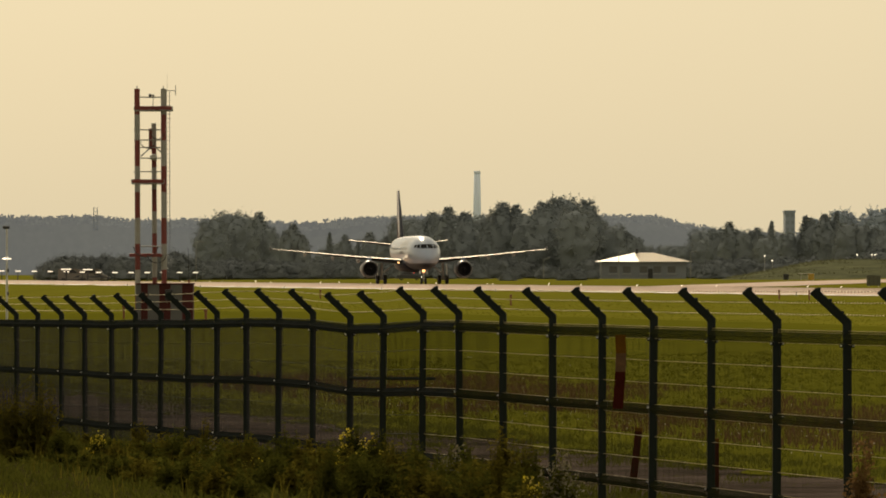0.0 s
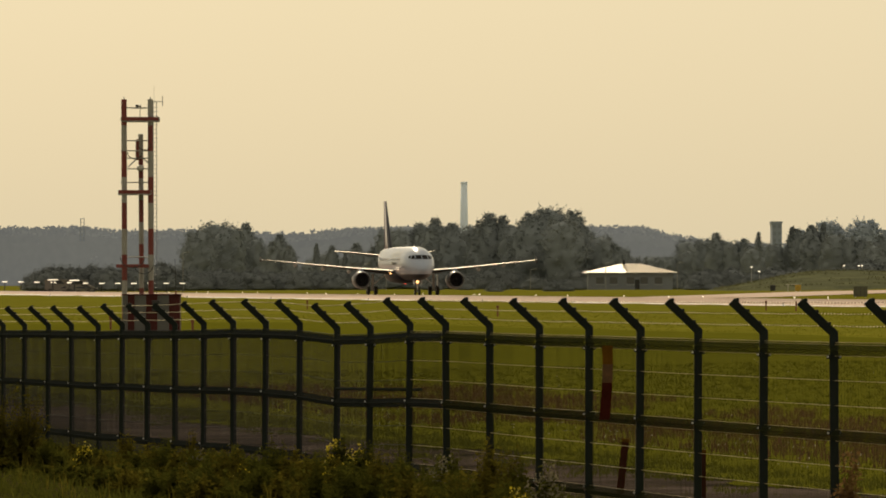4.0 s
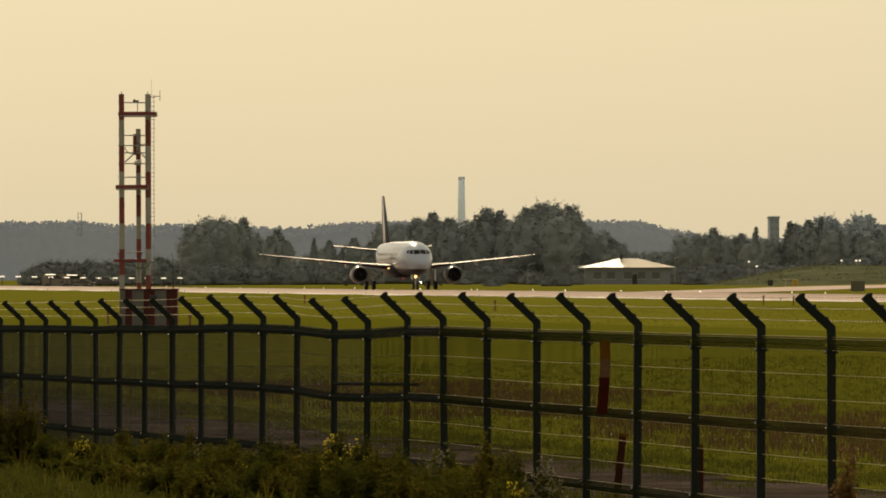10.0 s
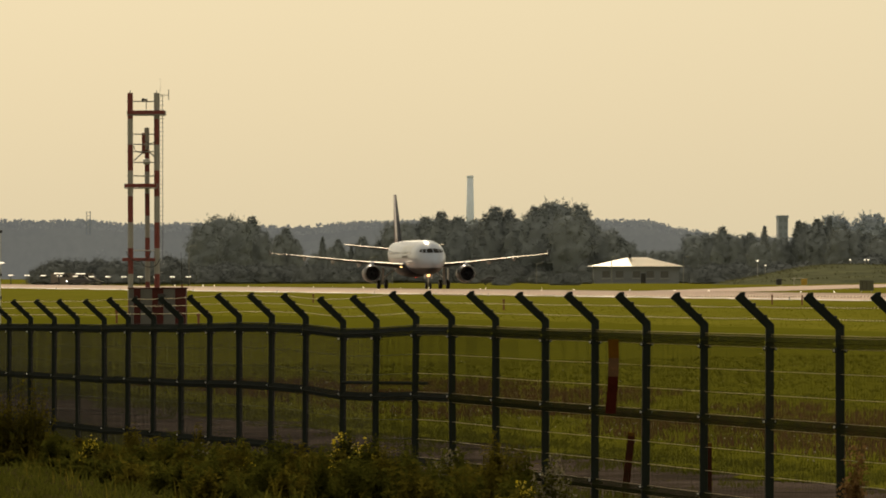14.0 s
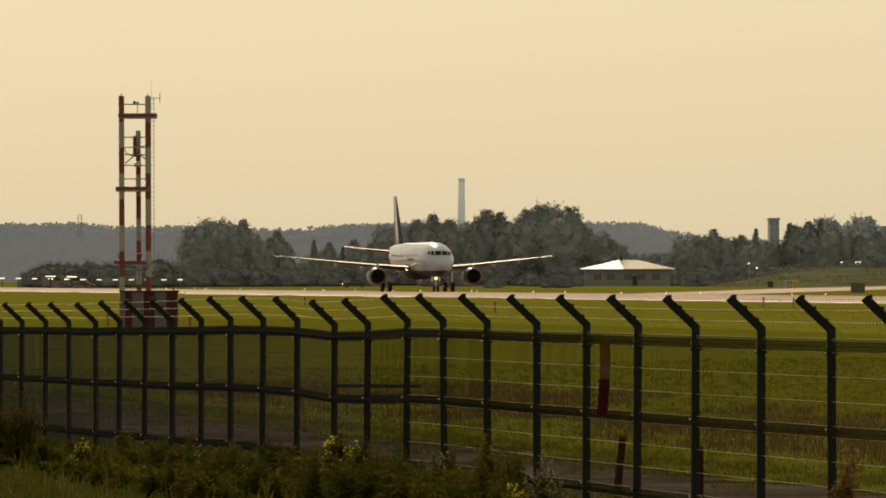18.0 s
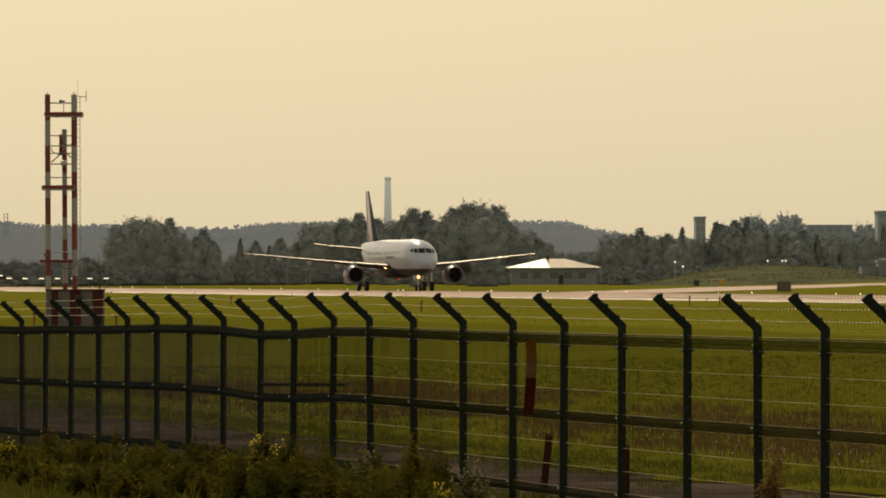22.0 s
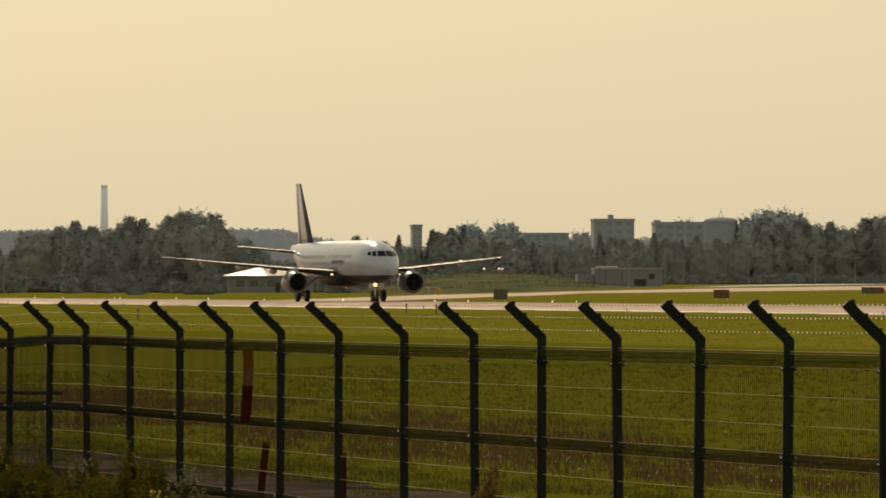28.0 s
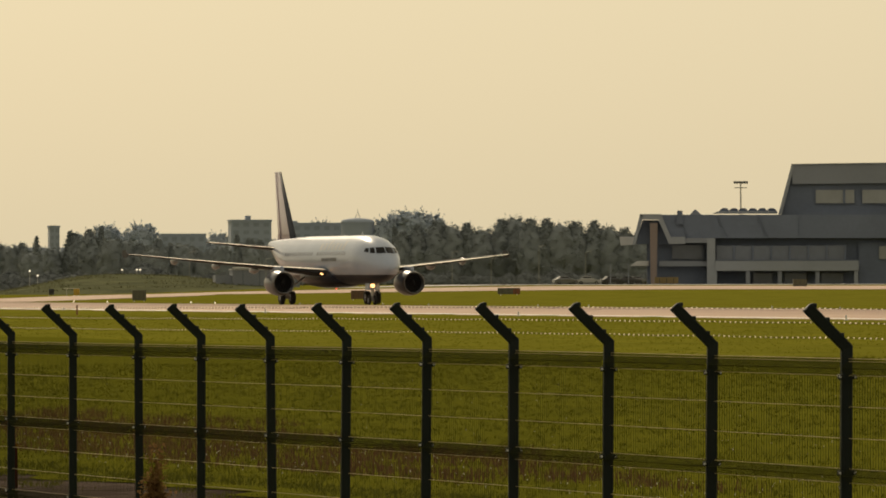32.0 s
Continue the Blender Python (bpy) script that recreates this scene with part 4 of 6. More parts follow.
KINDS = [tree_kind(11, 20, 3.6, "birch", M_LEAF), tree_kind(12, 19, 4.2, "birch", M_LEAF2), tree_kind(13, 18, 5.4, "broad", M_LEAF),
         tree_kind(14, 17, 6.0, "broad", M_LEAF2), tree_kind(15, 20, 3.0, "spruce", M_LEAF), tree_kind(16, 6, 4.2, "bush", M_SCRUB, 0.15, 0.8, M_SCRUB), tree_kind(17, 20, 4.8, "birch", M_LEAF, 0.21, 1.1)]
KINDS += [tree_kind(21, 18, 5.0, "broad", M_LEAF_HAZE, 0.30, 1.5, M_LEAF_HAZE), tree_kind(22, 17, 4.4, "birch", M_LEAF_HAZE, 0.22, 1.0, M_LEAF_HAZE)]
KIND_H = [20, 19, 18, 17, 20, 6, 20, 18, 17]
used_kinds = set()


def plant(kind, mils, top, d, wide=1.0):
    """A tree of that kind whose top stands at that elevation."""
    x, y = at(mils, d)
    g = ground_z(x, y)
    k = (up(top, d) - g) / KIND_H[kind]
    m = pose(x, y, g - 0.1, 0, 0, random.uniform(0, 360))
    if kind in used_kinds:
        o = copy_thing(KINDS[kind], m)
    else:
        o = KINDS[kind]
        o.matrix_basis = m
        used_kinds.add(kind)
    o.scale = (k * wide * 1.28, k * wide * 1.28, k)
    if kind == 5:
        o["label"], o["category"], o["group"] = "low rounded leafy bush at the field's edge", "bush", "bushes beyond the runway"
    return o


def build_trees():
    rng = random.Random(5)
    # tall ones picked out singly: kind, bearing, elevation of the top, depth, spread
    singles = [(2, -35.12, 7.72, 1480, 1.0), (3, -32.96, 8.68, 1500, .9), (2, -30.56, 8.28, 1490, .9), (0, -28.16, 8.60, 1520, 1.1), (2, -26.88, 6.44, 1500, .8),
               (1, -24.48, 5.88, 1600, .9), (0, -23.36, 6.92, 1620, 1.2), (1, -22.08, 5.32, 1600, 1.0),
               (4, -18.24, 5.64, 1640, 1.1), (0, -16.00, 5.32, 1660, 1.1), (4, -14.40, 4.68, 1650, 1.1), (1, -12.48, 5.64, 1650, 1.1), (6, -10.32, 5.00, 1640, 1.2), (3, -7.52, 7.72, 1640, .9), (6, -8.96, 6.44, 1660, 1.0),
               (2, -5.44, 7.56, 1600, 1.0), (6, -3.68, 8.52, 1600, 1.0), (0, -1.44, 9.32, 1580, 1.2), (6, 1.04, 8.52, 1570, 1.1), (3, 3.68, 8.20, 1580, .9), (1, 4.96, 8.84, 1560, 1.0), (6, 6.16, 9.96, 1560, 1.1),
               (0, 8.08, 9.64, 1560, 1.2), (2, 9.68, 8.28, 1550, .9), (6, 12.08, 10.04, 1540, 1.2), (6, 13.92, 10.44, 1550, 1.2), (2, 15.28, 10.84, 1560, .9), (6, 18.08, 10.36, 1550, 1.2), (3, 16.88, 9.08, 1530, .9),
               (2, 20.08, 7.40, 1550, .9), (3, 22.24, 6.76, 1540, .9), (6, 23.84, 5.64, 1540, 1.1), (2, 25.28, 5.00, 1560, .8),
               (2, 32.08, 3.48, 1700, 1.0), (3, 34.24, 4.68, 1700, .9), (6, 36.48, 5.64, 1690, 1.2), (0, 38.40, 7.16, 1680, 1.2), (3, 40.48, 5.96, 1680, .8), (6, 42.24, 6.28, 1680, 1.1), (4, 44.40, 7.24, 1670, 1.1),
               (3, 43.68, 5.00, 1640, .9), (2, 46.48, 5.64, 1660, .9), (4, 48.64, 8.04, 1660, 1.2), (6, 49.92, 7.72, 1660, 1.0), (0, 52.00, 8.28, 1650, 1.3), (4, 53.20, 8.60, 1650, 1.1), (3, 54.88, 7.08, 1640, .8),
               (2, 56.88, 6.76, 1640, .9), (6, 58.88, 6.28, 1640, 1.1), (3, 60.88, 5.48, 1630, .9), (6, 61.76, 6.84, 1650, 1.1), (4, 63.76, 6.28, 1650, 1.2), (2, 65.68, 4.68, 1640, .9), (6, 67.68, 5.00, 1640, 1.0),
               (4, 73.28, 7.48, 1650, 1.2), (6, 74.64, 6.92, 1650, 1.0), (0, 76.24, 6.68, 1640, 1.1), (4, 80.48, 7.56, 1640, 1.2), (6, 82.24, 6.76, 1640, 1.0), (4, 84.88, 6.60, 1640, 1.1), (0, 86.72, 7.08, 1640, 1.0),
               (6, 89.68, 6.76, 1640, 1.0), (4, 91.28, 6.28, 1640, 1.0), (2, 93.28, 5.32, 1640, .9), (4, 95.92, 8.60, 1640, 1.2), (6, 96.72, 7.88, 1620, 1.1), (0, 98.72, 8.84, 1620, 1.2), (6, 101.44, 9.40, 1620, 1.2), (2, 103.52, 8.84, 1620, .9),
               (0, 105.76, 9.16, 1620, 1.2), (3, 108.08, 8.36, 1620, .9), (6, 110.72, 9.64, 1620, 1.2), (2, 112.64, 9.96, 1620, .9), (6, 115.04, 9.72, 1610, 1.1), (0, 117.28, 9.80, 1610, 1.2), (3, 119.28, 9.16, 1610, .9),
               (6, 121.44, 9.32, 1610, 1.1), (0, 124.08, 9.48, 1610, 1.2), (2, 126.08, 8.68, 1610, .9), (6, 128.64, 8.36, 1610, 1.1), (3, 130.88, 7.56, 1610, .9), (6, 133.28, 8.04, 1610, 1.1),
               (2, 70.72, 5.88, 1600, .9), (6, 78.24, 6.52, 1600, 1.1), (2, 79.52, 5.80, 1590, .9), (6, 83.68, 6.28, 1600, 1.0), (3, 88.32, 5.96, 1590, .9), (6, 92.32, 6.44, 1600, 1.1), (2, 75.04, 5.64, 1580, .9)]
    for kind, b, e, d, w in singles:
        plant(kind, b, e, d, w)
    # crowns far behind, between the blocks, with haze put into their leaf colour
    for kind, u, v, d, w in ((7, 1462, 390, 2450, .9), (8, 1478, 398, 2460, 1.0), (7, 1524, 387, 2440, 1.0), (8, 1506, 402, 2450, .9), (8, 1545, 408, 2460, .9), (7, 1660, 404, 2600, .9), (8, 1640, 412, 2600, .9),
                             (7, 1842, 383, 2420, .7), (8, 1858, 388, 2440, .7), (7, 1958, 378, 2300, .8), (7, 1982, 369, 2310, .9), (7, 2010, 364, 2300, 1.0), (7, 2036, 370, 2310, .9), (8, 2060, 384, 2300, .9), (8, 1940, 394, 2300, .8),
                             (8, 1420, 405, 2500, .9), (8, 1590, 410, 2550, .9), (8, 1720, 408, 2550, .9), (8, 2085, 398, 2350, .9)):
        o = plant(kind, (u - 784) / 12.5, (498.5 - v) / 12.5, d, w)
        o["label"], o["group"] = "broad-leaved tree far behind the wood, haze put in its leaf colour", "far trees in the haze"
    # lower growth that closes the gaps below
    for i in range(78):
        u = 545 + i * 25 + rng.uniform(-8, 8)
        v = rng.uniform(420, 440) if u > 1215 else rng.uniform(430, 446) if u > 700 else rng.uniform(446, 462)
        if 1040 < u < 1215:
            v = rng.uniform(446, 460)
        plant(rng.choice((2, 3, 2, 6)), (u - 784) / 12.5, (498.5 - v) / 12.5, 1720 + rng.uniform(-30, 50), rng.uniform(1.0, 1.3))
    for i in range(86):        # scrub at the feet of the trees
        u = 640 + i * 21.5 + rng.uniform(-8, 8)
        v = rng.uniform(470, 483)
        plant(5, (u - 784) / 12.5, (498.5 - v) / 12.5, 1540 + rng.uniform(-25, 25), rng.uniform(1.2, 1.6))
    for i in range(40):        # hedges
        u = 60 + i * 15.5 + rng.uniform(-4, 4)
        if u > 660:
            break
        v = 470 + rng.uniform(-3, 3) if u < 290 else 478 + rng.uniform(-6, 4)
        if u < 90:
            v += (90 - u) * 0.4
        plant(5, (u - 784) / 12.5, (498.5 - v) / 12.5, 1440 + rng.uniform(-15, 15), rng.uniform(1.0, 1.4))
    for u, v in ((280, 462), (292, 468), (1000, 492), (1020, 494), (760, 490), (880, 494), (1225, 488), (1250, 486), (820, 488), (940, 486), (1528, 456), (1548, 462)):
        plant(5, (u - 784) / 12.5, (498.5 - v) / 12.5, 1400, 1.3)


build_trees()


def build_far_wood():
    """Wooded ridge on the horizon, so far that it never shifts; its glow stands for haze."""
    rng = random.Random(8)
    verts, faces = [], []

    def edge(u):
        pts = [(-400, 404), (-30, 402), (60, 404), (110, 402), (150, 402), (200, 409), (330, 408), (420, 412), (520, 414), (620, 404), (720, 402), (900, 404), (1020, 400), (1080, 402), (1130, 401),
               (1180, 414), (1240, 424), (1300, 432), (1425, 434), (1560, 434), (1640, 424), (1690, 424), (1830, 414), (1930, 414), (2075, 412), (2200, 410), (2900, 420)]
        for (a, p), (b, q) in zip(pts, pts[1:]):
            if u <= b:
                return p + (q - p) * (u - a) / (b - a)
        return 420
    for row in range(5):
        d = 3300 - row * 130
        u = -380.0
        while u < 2900:
            v = edge(u) + row * 9 + rng.uniform(0, 7)
            x, y = at((u - 784) / 12.5, d + rng.uniform(-30, 30))
            top = up((498.5 - v) / 12.5, d)
            w = rng.uniform(2.2, 4.2)
            spruce = rng.random() < 0.5
            for k in range(30):
                f = rng.random()
                z = 1 + (top - 1) * (0.45 + 0.55 * f)
                ww = w * ((1.05 - f) if spruce else math.sin(math.pi * (0.15 + 0.8 * f)))
                c = Vector((x + rng.uniform(-1, 1) * ww, y + rng.uniform(-1, 1) * ww, z))
                uu = Vector((rng.gauss(0, 1), rng.gauss(0, 0.4), rng.gauss(0, 1))).normalized()
                vv = Vector((-uu.z, 0.3, uu.x)).normalized()
                s = rng.uniform(0.6, 1.4)
                n0 = len(verts)
                verts += [c - uu * s, c + vv * s * 0.7, c + uu * s, c - vv * s * 0.7]
                faces.append((n0, n0 + 1, n0 + 2, n0 + 3))
            u += rng.uniform(5, 11)
    # closing banks of foliage behind the crowns, with a ragged top
    for d, drop in ((3340, 1.5), (3000, 14.0), (2750, 26.0)):
        n0 = len(verts)
        us = [-400 + 4 * i for i in range(831)]
        for u in us:
            x, y = at((u - 784) / 12.5, d)
            verts += [Vector((x, y, -2)), Vector((x, y, up((498.5 - edge(u) - drop + (3.0 if u < 1400 else 7.0) * noise.noise((u * 0.06, d, 0)) + (2.5 if u < 1400 else 7.0) * noise.noise((u * (0.22 if u < 1400 else 0.33), d, 3)) + rng.uniform(-1.6, 1.6)) / 12.5, d)))]
        for i in range(len(us) - 1):
            a = n0 + 2 * i
            faces.append((a, a + 2, a + 3, a + 1))
    # sprays of foliage along the skyline
    u = -395.0
    while u < 2900:
        for k in range(3):
            d = 3330
            x, y = at((u + rng.uniform(-1.5, 1.5) - 784) / 12.5, d)
            c = Vector((x, y, up((498.5 - edge(u) + rng.uniform(-7, 1.5 if u < 1400 else 2.5) + 4 * noise.noise((u * 0.11, 0, 7))) / 12.5, d)))
            uu = Vector((rng.gauss(0, 0.7), 0, rng.gauss(0, 1))).normalized()
            vv = Vector((-uu.z, 0.3, uu.x)).normalized()
            s = rng.uniform(0.35, 1.1)
            n0 = len(verts)
            verts += [c - uu * s, c + vv * s * 0.6, c + uu * s, c - vv * s * 0.6]
            faces.append((n0, n0 + 1, n0 + 2, n0 + 3))
        u += 2.2
    o = raw("backdrop", verts, faces, M_FOREST_HAZE)
    tagged(o, "wooded ridge on the horizon, its haze put in as glow", "forest", kind="structure")


build_far_wood()


# ---------------------------------------------------------------- airfield: taxiways, lights, signs
strip("taxiway", M_RUNWAY, "pale concrete taxiway link leaving the runway", "taxiway", [(-70, -23.5, -40), (-130, -42, -62), (-250, -84, -106), (-404, -134, -158)], 0.04)
strip("taxiway", M_RUNWAY, "pale concrete parallel taxiway", "taxiway", [(-440, -140, -163), (300, -140, -163)], 0.03)
# Strip of darker ground, with shade between the blades in its colour.
strip("uncut_meadow", M_MEADOW_SHADE, "meadow between the mown field and the track, darkened for shade in the grass", "meadow", [(380 + 1.2 * k, 138.0 + 1.3 * noise.noise((k * 0.83, 0.2, 0)) + 0.9 * noise.noise((k * 0.17, 1.2, 0)), 90 + 2 * noise.noise((k * 0.02, 5, 0))) for k in range(305)], 0.05, 3.0)
strip("perimeter_track", M_TRACK, "grey gravel perimeter track inside the fence", "track", [(560 + 1.2 * k, 142.2 + 0.4 * noise.noise((k * 0.7, 3.2, 0)), 136.6) for k in range(147)], 0.035, 3.0)
strip("fence_verge", M_WEEDBED, "weedy earth along the outside of the fence, darkened for shade among the weeds", "verge", [(480, 149.0, 144.9), (745, 149.0, 144.9)], 0.02, 4.0)
strip("apron", M_CONCRETE, "pale concrete apron before the terminal", "apron", [(-420, -176, -205), (200, -176, -205)], 0.03)


def stud(m):
    bm = bmesh.new()
    lathe(bm, [(0.0, 0.11), (0.04, 0.11), (0.09, 0.05), (0.22, 0.05)], (0, 0, 0), "z", 10)
    t = thing("runway_edge_lamp", m, "small white lamp on the runway's edge", "runway lamp", "runway edge lamps")
    part("base", bm, M_STEEL, t)
    bm = bmesh.new()
    lathe(bm, [(0.22, 0.03), (0.24, 0.05), (0.29, 0.045), (0.31, 0.015)], (0, 0, 0), "z", 10)
    part("globe", bm, M_LAMP_DIM, t, "glowing lamp globe")
    return t


def ground_pose(x, y, rz=0.0, lift=0.0):
    return pose(x, y, ground_z(x, y) + lift, 0, 0, rz)


def unlit(lamp, label):
    """Turn a lamp off: its globe is plain dull metal."""
    lamp["label"] = label
    globe = [c for c in lamp.children if c.name.startswith("globe")][0]
    globe.data = globe.data.copy()
    globe.data.materials[0] = M_STEEL
    globe["label"] = "unlit lamp globe"


first_stud = stud(ground_pose(*rwy(-420, -24.6)))
for k in range(1, 37):
    lamp = copy_thing(first_stud, ground_pose(*rwy(-420 + 25 * k + 11 * math.sin(k * 2.7) * (k % 3 != 0), -24.6)))
    if k > 20:
        unlit(lamp, "small unlit lamp on the runway's far edge")
for k in range(0, 14):
    unlit(copy_thing(first_stud, ground_pose(*rwy(-330 + 60 * k, 24.6))), "small dark lamp stub on the runway's near edge")


def marker(m, h=0.55):
    """A short orange marker stake in the grass."""
    t = thing("marker_stake", m, "short orange marker stake in the grass", "stake", "orange stakes in the grass")
    bm = bmesh.new()
    box(bm, (0, 0, h / 2), (0.10, 0.06, h), 0, 0.01)
    part("stake", bm, M_ORANGE, t)
    bm = bmesh.new()
    box(bm, (0, 0, h + 0.05), (0.16, 0.08, 0.12), 0, 0.02)
    part("cap", bm, M_ORANGE, t)
    return t


M_ORANGE = mat("faded_orange", (0.20, 0.07, 0.03), 0.6, vary=0.3, scale=2, fine=20)
M_SIGN_BACK = mat("sign_back", (0.10, 0.097, 0.06), 0.6, vary=0.3, scale=1, fine=10)
M_SIGN_RUST = mat("sign_rust", (0.13, 0.07, 0.035), 0.7, vary=0.3, scale=1, fine=10)
M_SIGN_DULL = mat("sign_dull_yellow", (0.17, 0.125, 0.05), 0.7, vary=0.3, scale=1, fine=10)
M_SIGN_YELLOW = mat("sign_yellow", (0.50, 0.32, 0.03), 0.5, vary=0.2, scale=1, fine=10)
for u, d in ((-47.36, 330), (-35.76, 300), (7.44, 420), (-19.52, 520), (45.44, 480), (49.68, 470)):
    marker(ground_pose(*at(u, d)))


def taxi_sign(u, d, w, h, material, label, cap=None, lid_w=None, lid_dx=0.0, end=None):
    x, y = at(u, d)
    t = thing("taxiway_sign", ground_pose(x, y), label, "airfield sign", "airfield signs")
    bm = bmesh.new()
    box(bm, (0, 0, h / 2 + 0.16), (w, 0.32, h), 0, 0.03)
    part("case", bm, material, t)
    for s in (-1, 1):
        bm = bmesh.new()
        rod(bm, (s * w * 0.36, 0, -0.1), (s * w * 0.36, 0, 0.2), 0.05, 0.05, 8)
        part("foot", bm, M_STEEL, t)
    bm = bmesh.new()
    box(bm, (lid_dx, 0, h + 0.19), (lid_w or w * 1.02, 0.36, 0.06), 0, 0.015)
    part("lid", bm, cap or material, t)
    if lid_w:
        bm = bmesh.new()
        rod(bm, (lid_dx * 2, 0, -0.1), (lid_dx * 2, 0, h + 0.17), 0.04, 0.04, 8)
        part("stand", bm, M_STEEL, t)
    if end:
        bm = bmesh.new()
        box(bm, (w * 0.34, -0.17, h / 2 + 0.16), (w * 0.30, 0.03, h * 0.92), 0, 0.01)
        part("end_panel", bm, end, t, "orange end panel")
    for k in range(3):
        bm = bmesh.new()
        box(bm, (w * (k - 1) * 0.3, -0.175, h / 2 + 0.16), (w * 0.02, 0.02, h * 0.9), 0)
        part("rib", bm, M_DARK, t)


taxi_sign(58.80, 830, 1.65, 1.15, M_SIGN_BACK, "dark green back of a taxiway sign")
taxi_sign(90.24, 830, 1.85, 0.95, M_SIGN_RUST, "brown back of a taxiway sign")
taxi_sign(111.84, 900, 2.9, 0.75, M_SIGN_BACK, "dark taxiway sign with an orange end panel", end=M_ORANGE)
taxi_sign(134.60, 1055, 3.6, 0.90, M_SIGN_DULL, "dull yellow-brown sign box before the terminal")
taxi_sign(154.00, 900, 1.8, 0.85, M_SIGN_BACK, "dark back of a taxiway sign")
taxi_sign(49.96, 1150, 0.95, 1.0, M_SIGN_YELLOW, "small yellow box under a long bright lid", M_PAINT, 2.6, -0.82)
taxi_sign(46.40, 1150, 0.85, 0.9, M_DARK, "small dark sign box")


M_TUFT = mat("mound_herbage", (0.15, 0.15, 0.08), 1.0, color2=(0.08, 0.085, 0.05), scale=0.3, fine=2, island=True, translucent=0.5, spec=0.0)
# Rough herbage darker and greyer than the field: shaded face and haze painted in.
M_MOUND_SHADE = mat("shaded_herbage", (0.135, 0.140, 0.078), 1.0, color2=(0.062, 0.068, 0.045), scale=0.12, fine=1.1, bump=1.0, spec=0.0)


# grassy mound behind the taxiway
def build_mound():
    verts, faces = [], []
    nu, nv = 60, 14
    for j in range(nv + 1):
        for i in range(nu + 1):
            u = 1225 + 600 * i / nu
            f = i / nu
            h = 3.6 * (ease(0, 0.38, f) * (1 - ease(0.45, 1.0, f))) ** 0.9
            g = j / nv
            d = 1300 + 150 * g
            x, y = at((u - 784) / 12.5, d)
            hh = h * math.sin(math.pi * min(1.0, g * 1.0)) ** 0.7 * (1 + 0.12 * noise.noise((x * 0.08, y * 0.05, 1.0)))
            verts.append((x, y, ground_z(x, y) - 0.1 + hh))
    for j in range(nv):
        for i in range(nu):
            a = j * (nu + 1) + i
            faces.append((a, a + 1, a + nu + 2, a + nu + 1))
    o = raw("ground_mound", verts, faces, M_MOUND_SHADE)
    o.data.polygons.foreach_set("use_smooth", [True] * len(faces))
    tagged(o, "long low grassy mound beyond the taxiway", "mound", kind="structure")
    return verts


mound_spots = build_mound()


def field_lamp(u, d, h, glow, double=False):
    x, y = at(u, d)
    t = thing("approach_lamp", ground_pose(x, y), "low post with a lamp head, its sun glint put in as glow", "approach lamp", "lamps on low posts")
    bm = bmesh.new()
    rod(bm, (0, 0, -0.2), (0, 0, h), 0.09, 0.07, 8)
    part("pole", bm, M_DARK, t)
    bm = bmesh.new()
    box(bm, (0, 0, h + 0.1), (0.95 if double else 0.5, 0.3, 0.18), 0, 0.06)
    part("head", bm, glow, t, "bright lamp head")
    return t


# Glowing covers: on the approach lamps the emission stands for sun glint.
M_GLINT = mat("lamp_cover_glow", (0.85, 0.83, 0.78), 0.25, vary=0.1, emit=(1.0, 0.84, 0.62), glow=1.0)
for k in range(13):
    field_lamp((3 - 27 + k * 28.6 - 784) / 12.5, 1260, 1.55, M_GLINT, True)
for u in (90, 128):
    o = field_lamp((u - 784) / 12.5, 1258, 2.0, M_GLINT, True)
    o.scale = (1.9, 1.9, 1.0)
for u, v in ((1326, 455), (1490, 453), (1516, 453), (1522, 453), (1537, 465), (1450, 468), (1505, 465), (1340, 463)):
    d = 1390
    x, y = at((u - 784) / 12.5, d)
    t = thing("mound_lamp", pose(x, y, ground_z(x, y) + 1.0), "small lit lamp on a short post by the mound", "lamp", "lamps by the mound")
    z = up((498.5 - v - 19) / 12.5, d) - ground_z(x, y) - 1.0
    bm = bmesh.new()
    rod(bm, (0, 0, 0), (0, 0, z), 0.05, 0.04, 6)
    part("pole", bm, M_STEEL, t)
    bm = bmesh.new()
    lathe(bm, [(0, 0.02), (0.08, 0.2), (0.22, 0.2), (0.3, 0.03)], (0, 0, z), "z", 10)
    part("head", bm, M_GLINT, t)


# slender camera pole by the grass edge
def camera_pole():
    d = 330
    x, y = at(-63.92, d)
    t = thing("lamp_post", ground_pose(x, y), "slender grey post with a lamp ring and a camera", "post")
    top = up(5.96, d) - ground_z(x, y)
    bm = bmesh.new()
    rod(bm, (0, 0, 0), (0, 0, top), 0.06, 0.04, 10)
    part("pole", bm, M_STEEL, t)
    bm = bmesh.new()
    box(bm, (-0.03, -0.05, top + 0.06), (0.28, 0.2, 0.14), 0.5, 0.03)
    part("camera_head", bm, M_DARK, t, "dark camera head")
    zr = up(1.56, d) - ground_z(x, y)
    bm = bmesh.new()
    lathe(bm, [(0, 0.03), (0.02, 0.20), (0.06, 0.22), (0.10, 0.06)], (0, 0, zr), "z", 14)
    part("lamp_ring", bm, M_GLINT, t, "bright lamp ring")
    for k in (0.3, 0.55):
        bm = bmesh.new()
        box(bm, (0.05, 0, top * k), (0.1, 0.1, 0.16), 0, 0.02)
        part("junction_box", bm, M_DARK, t)


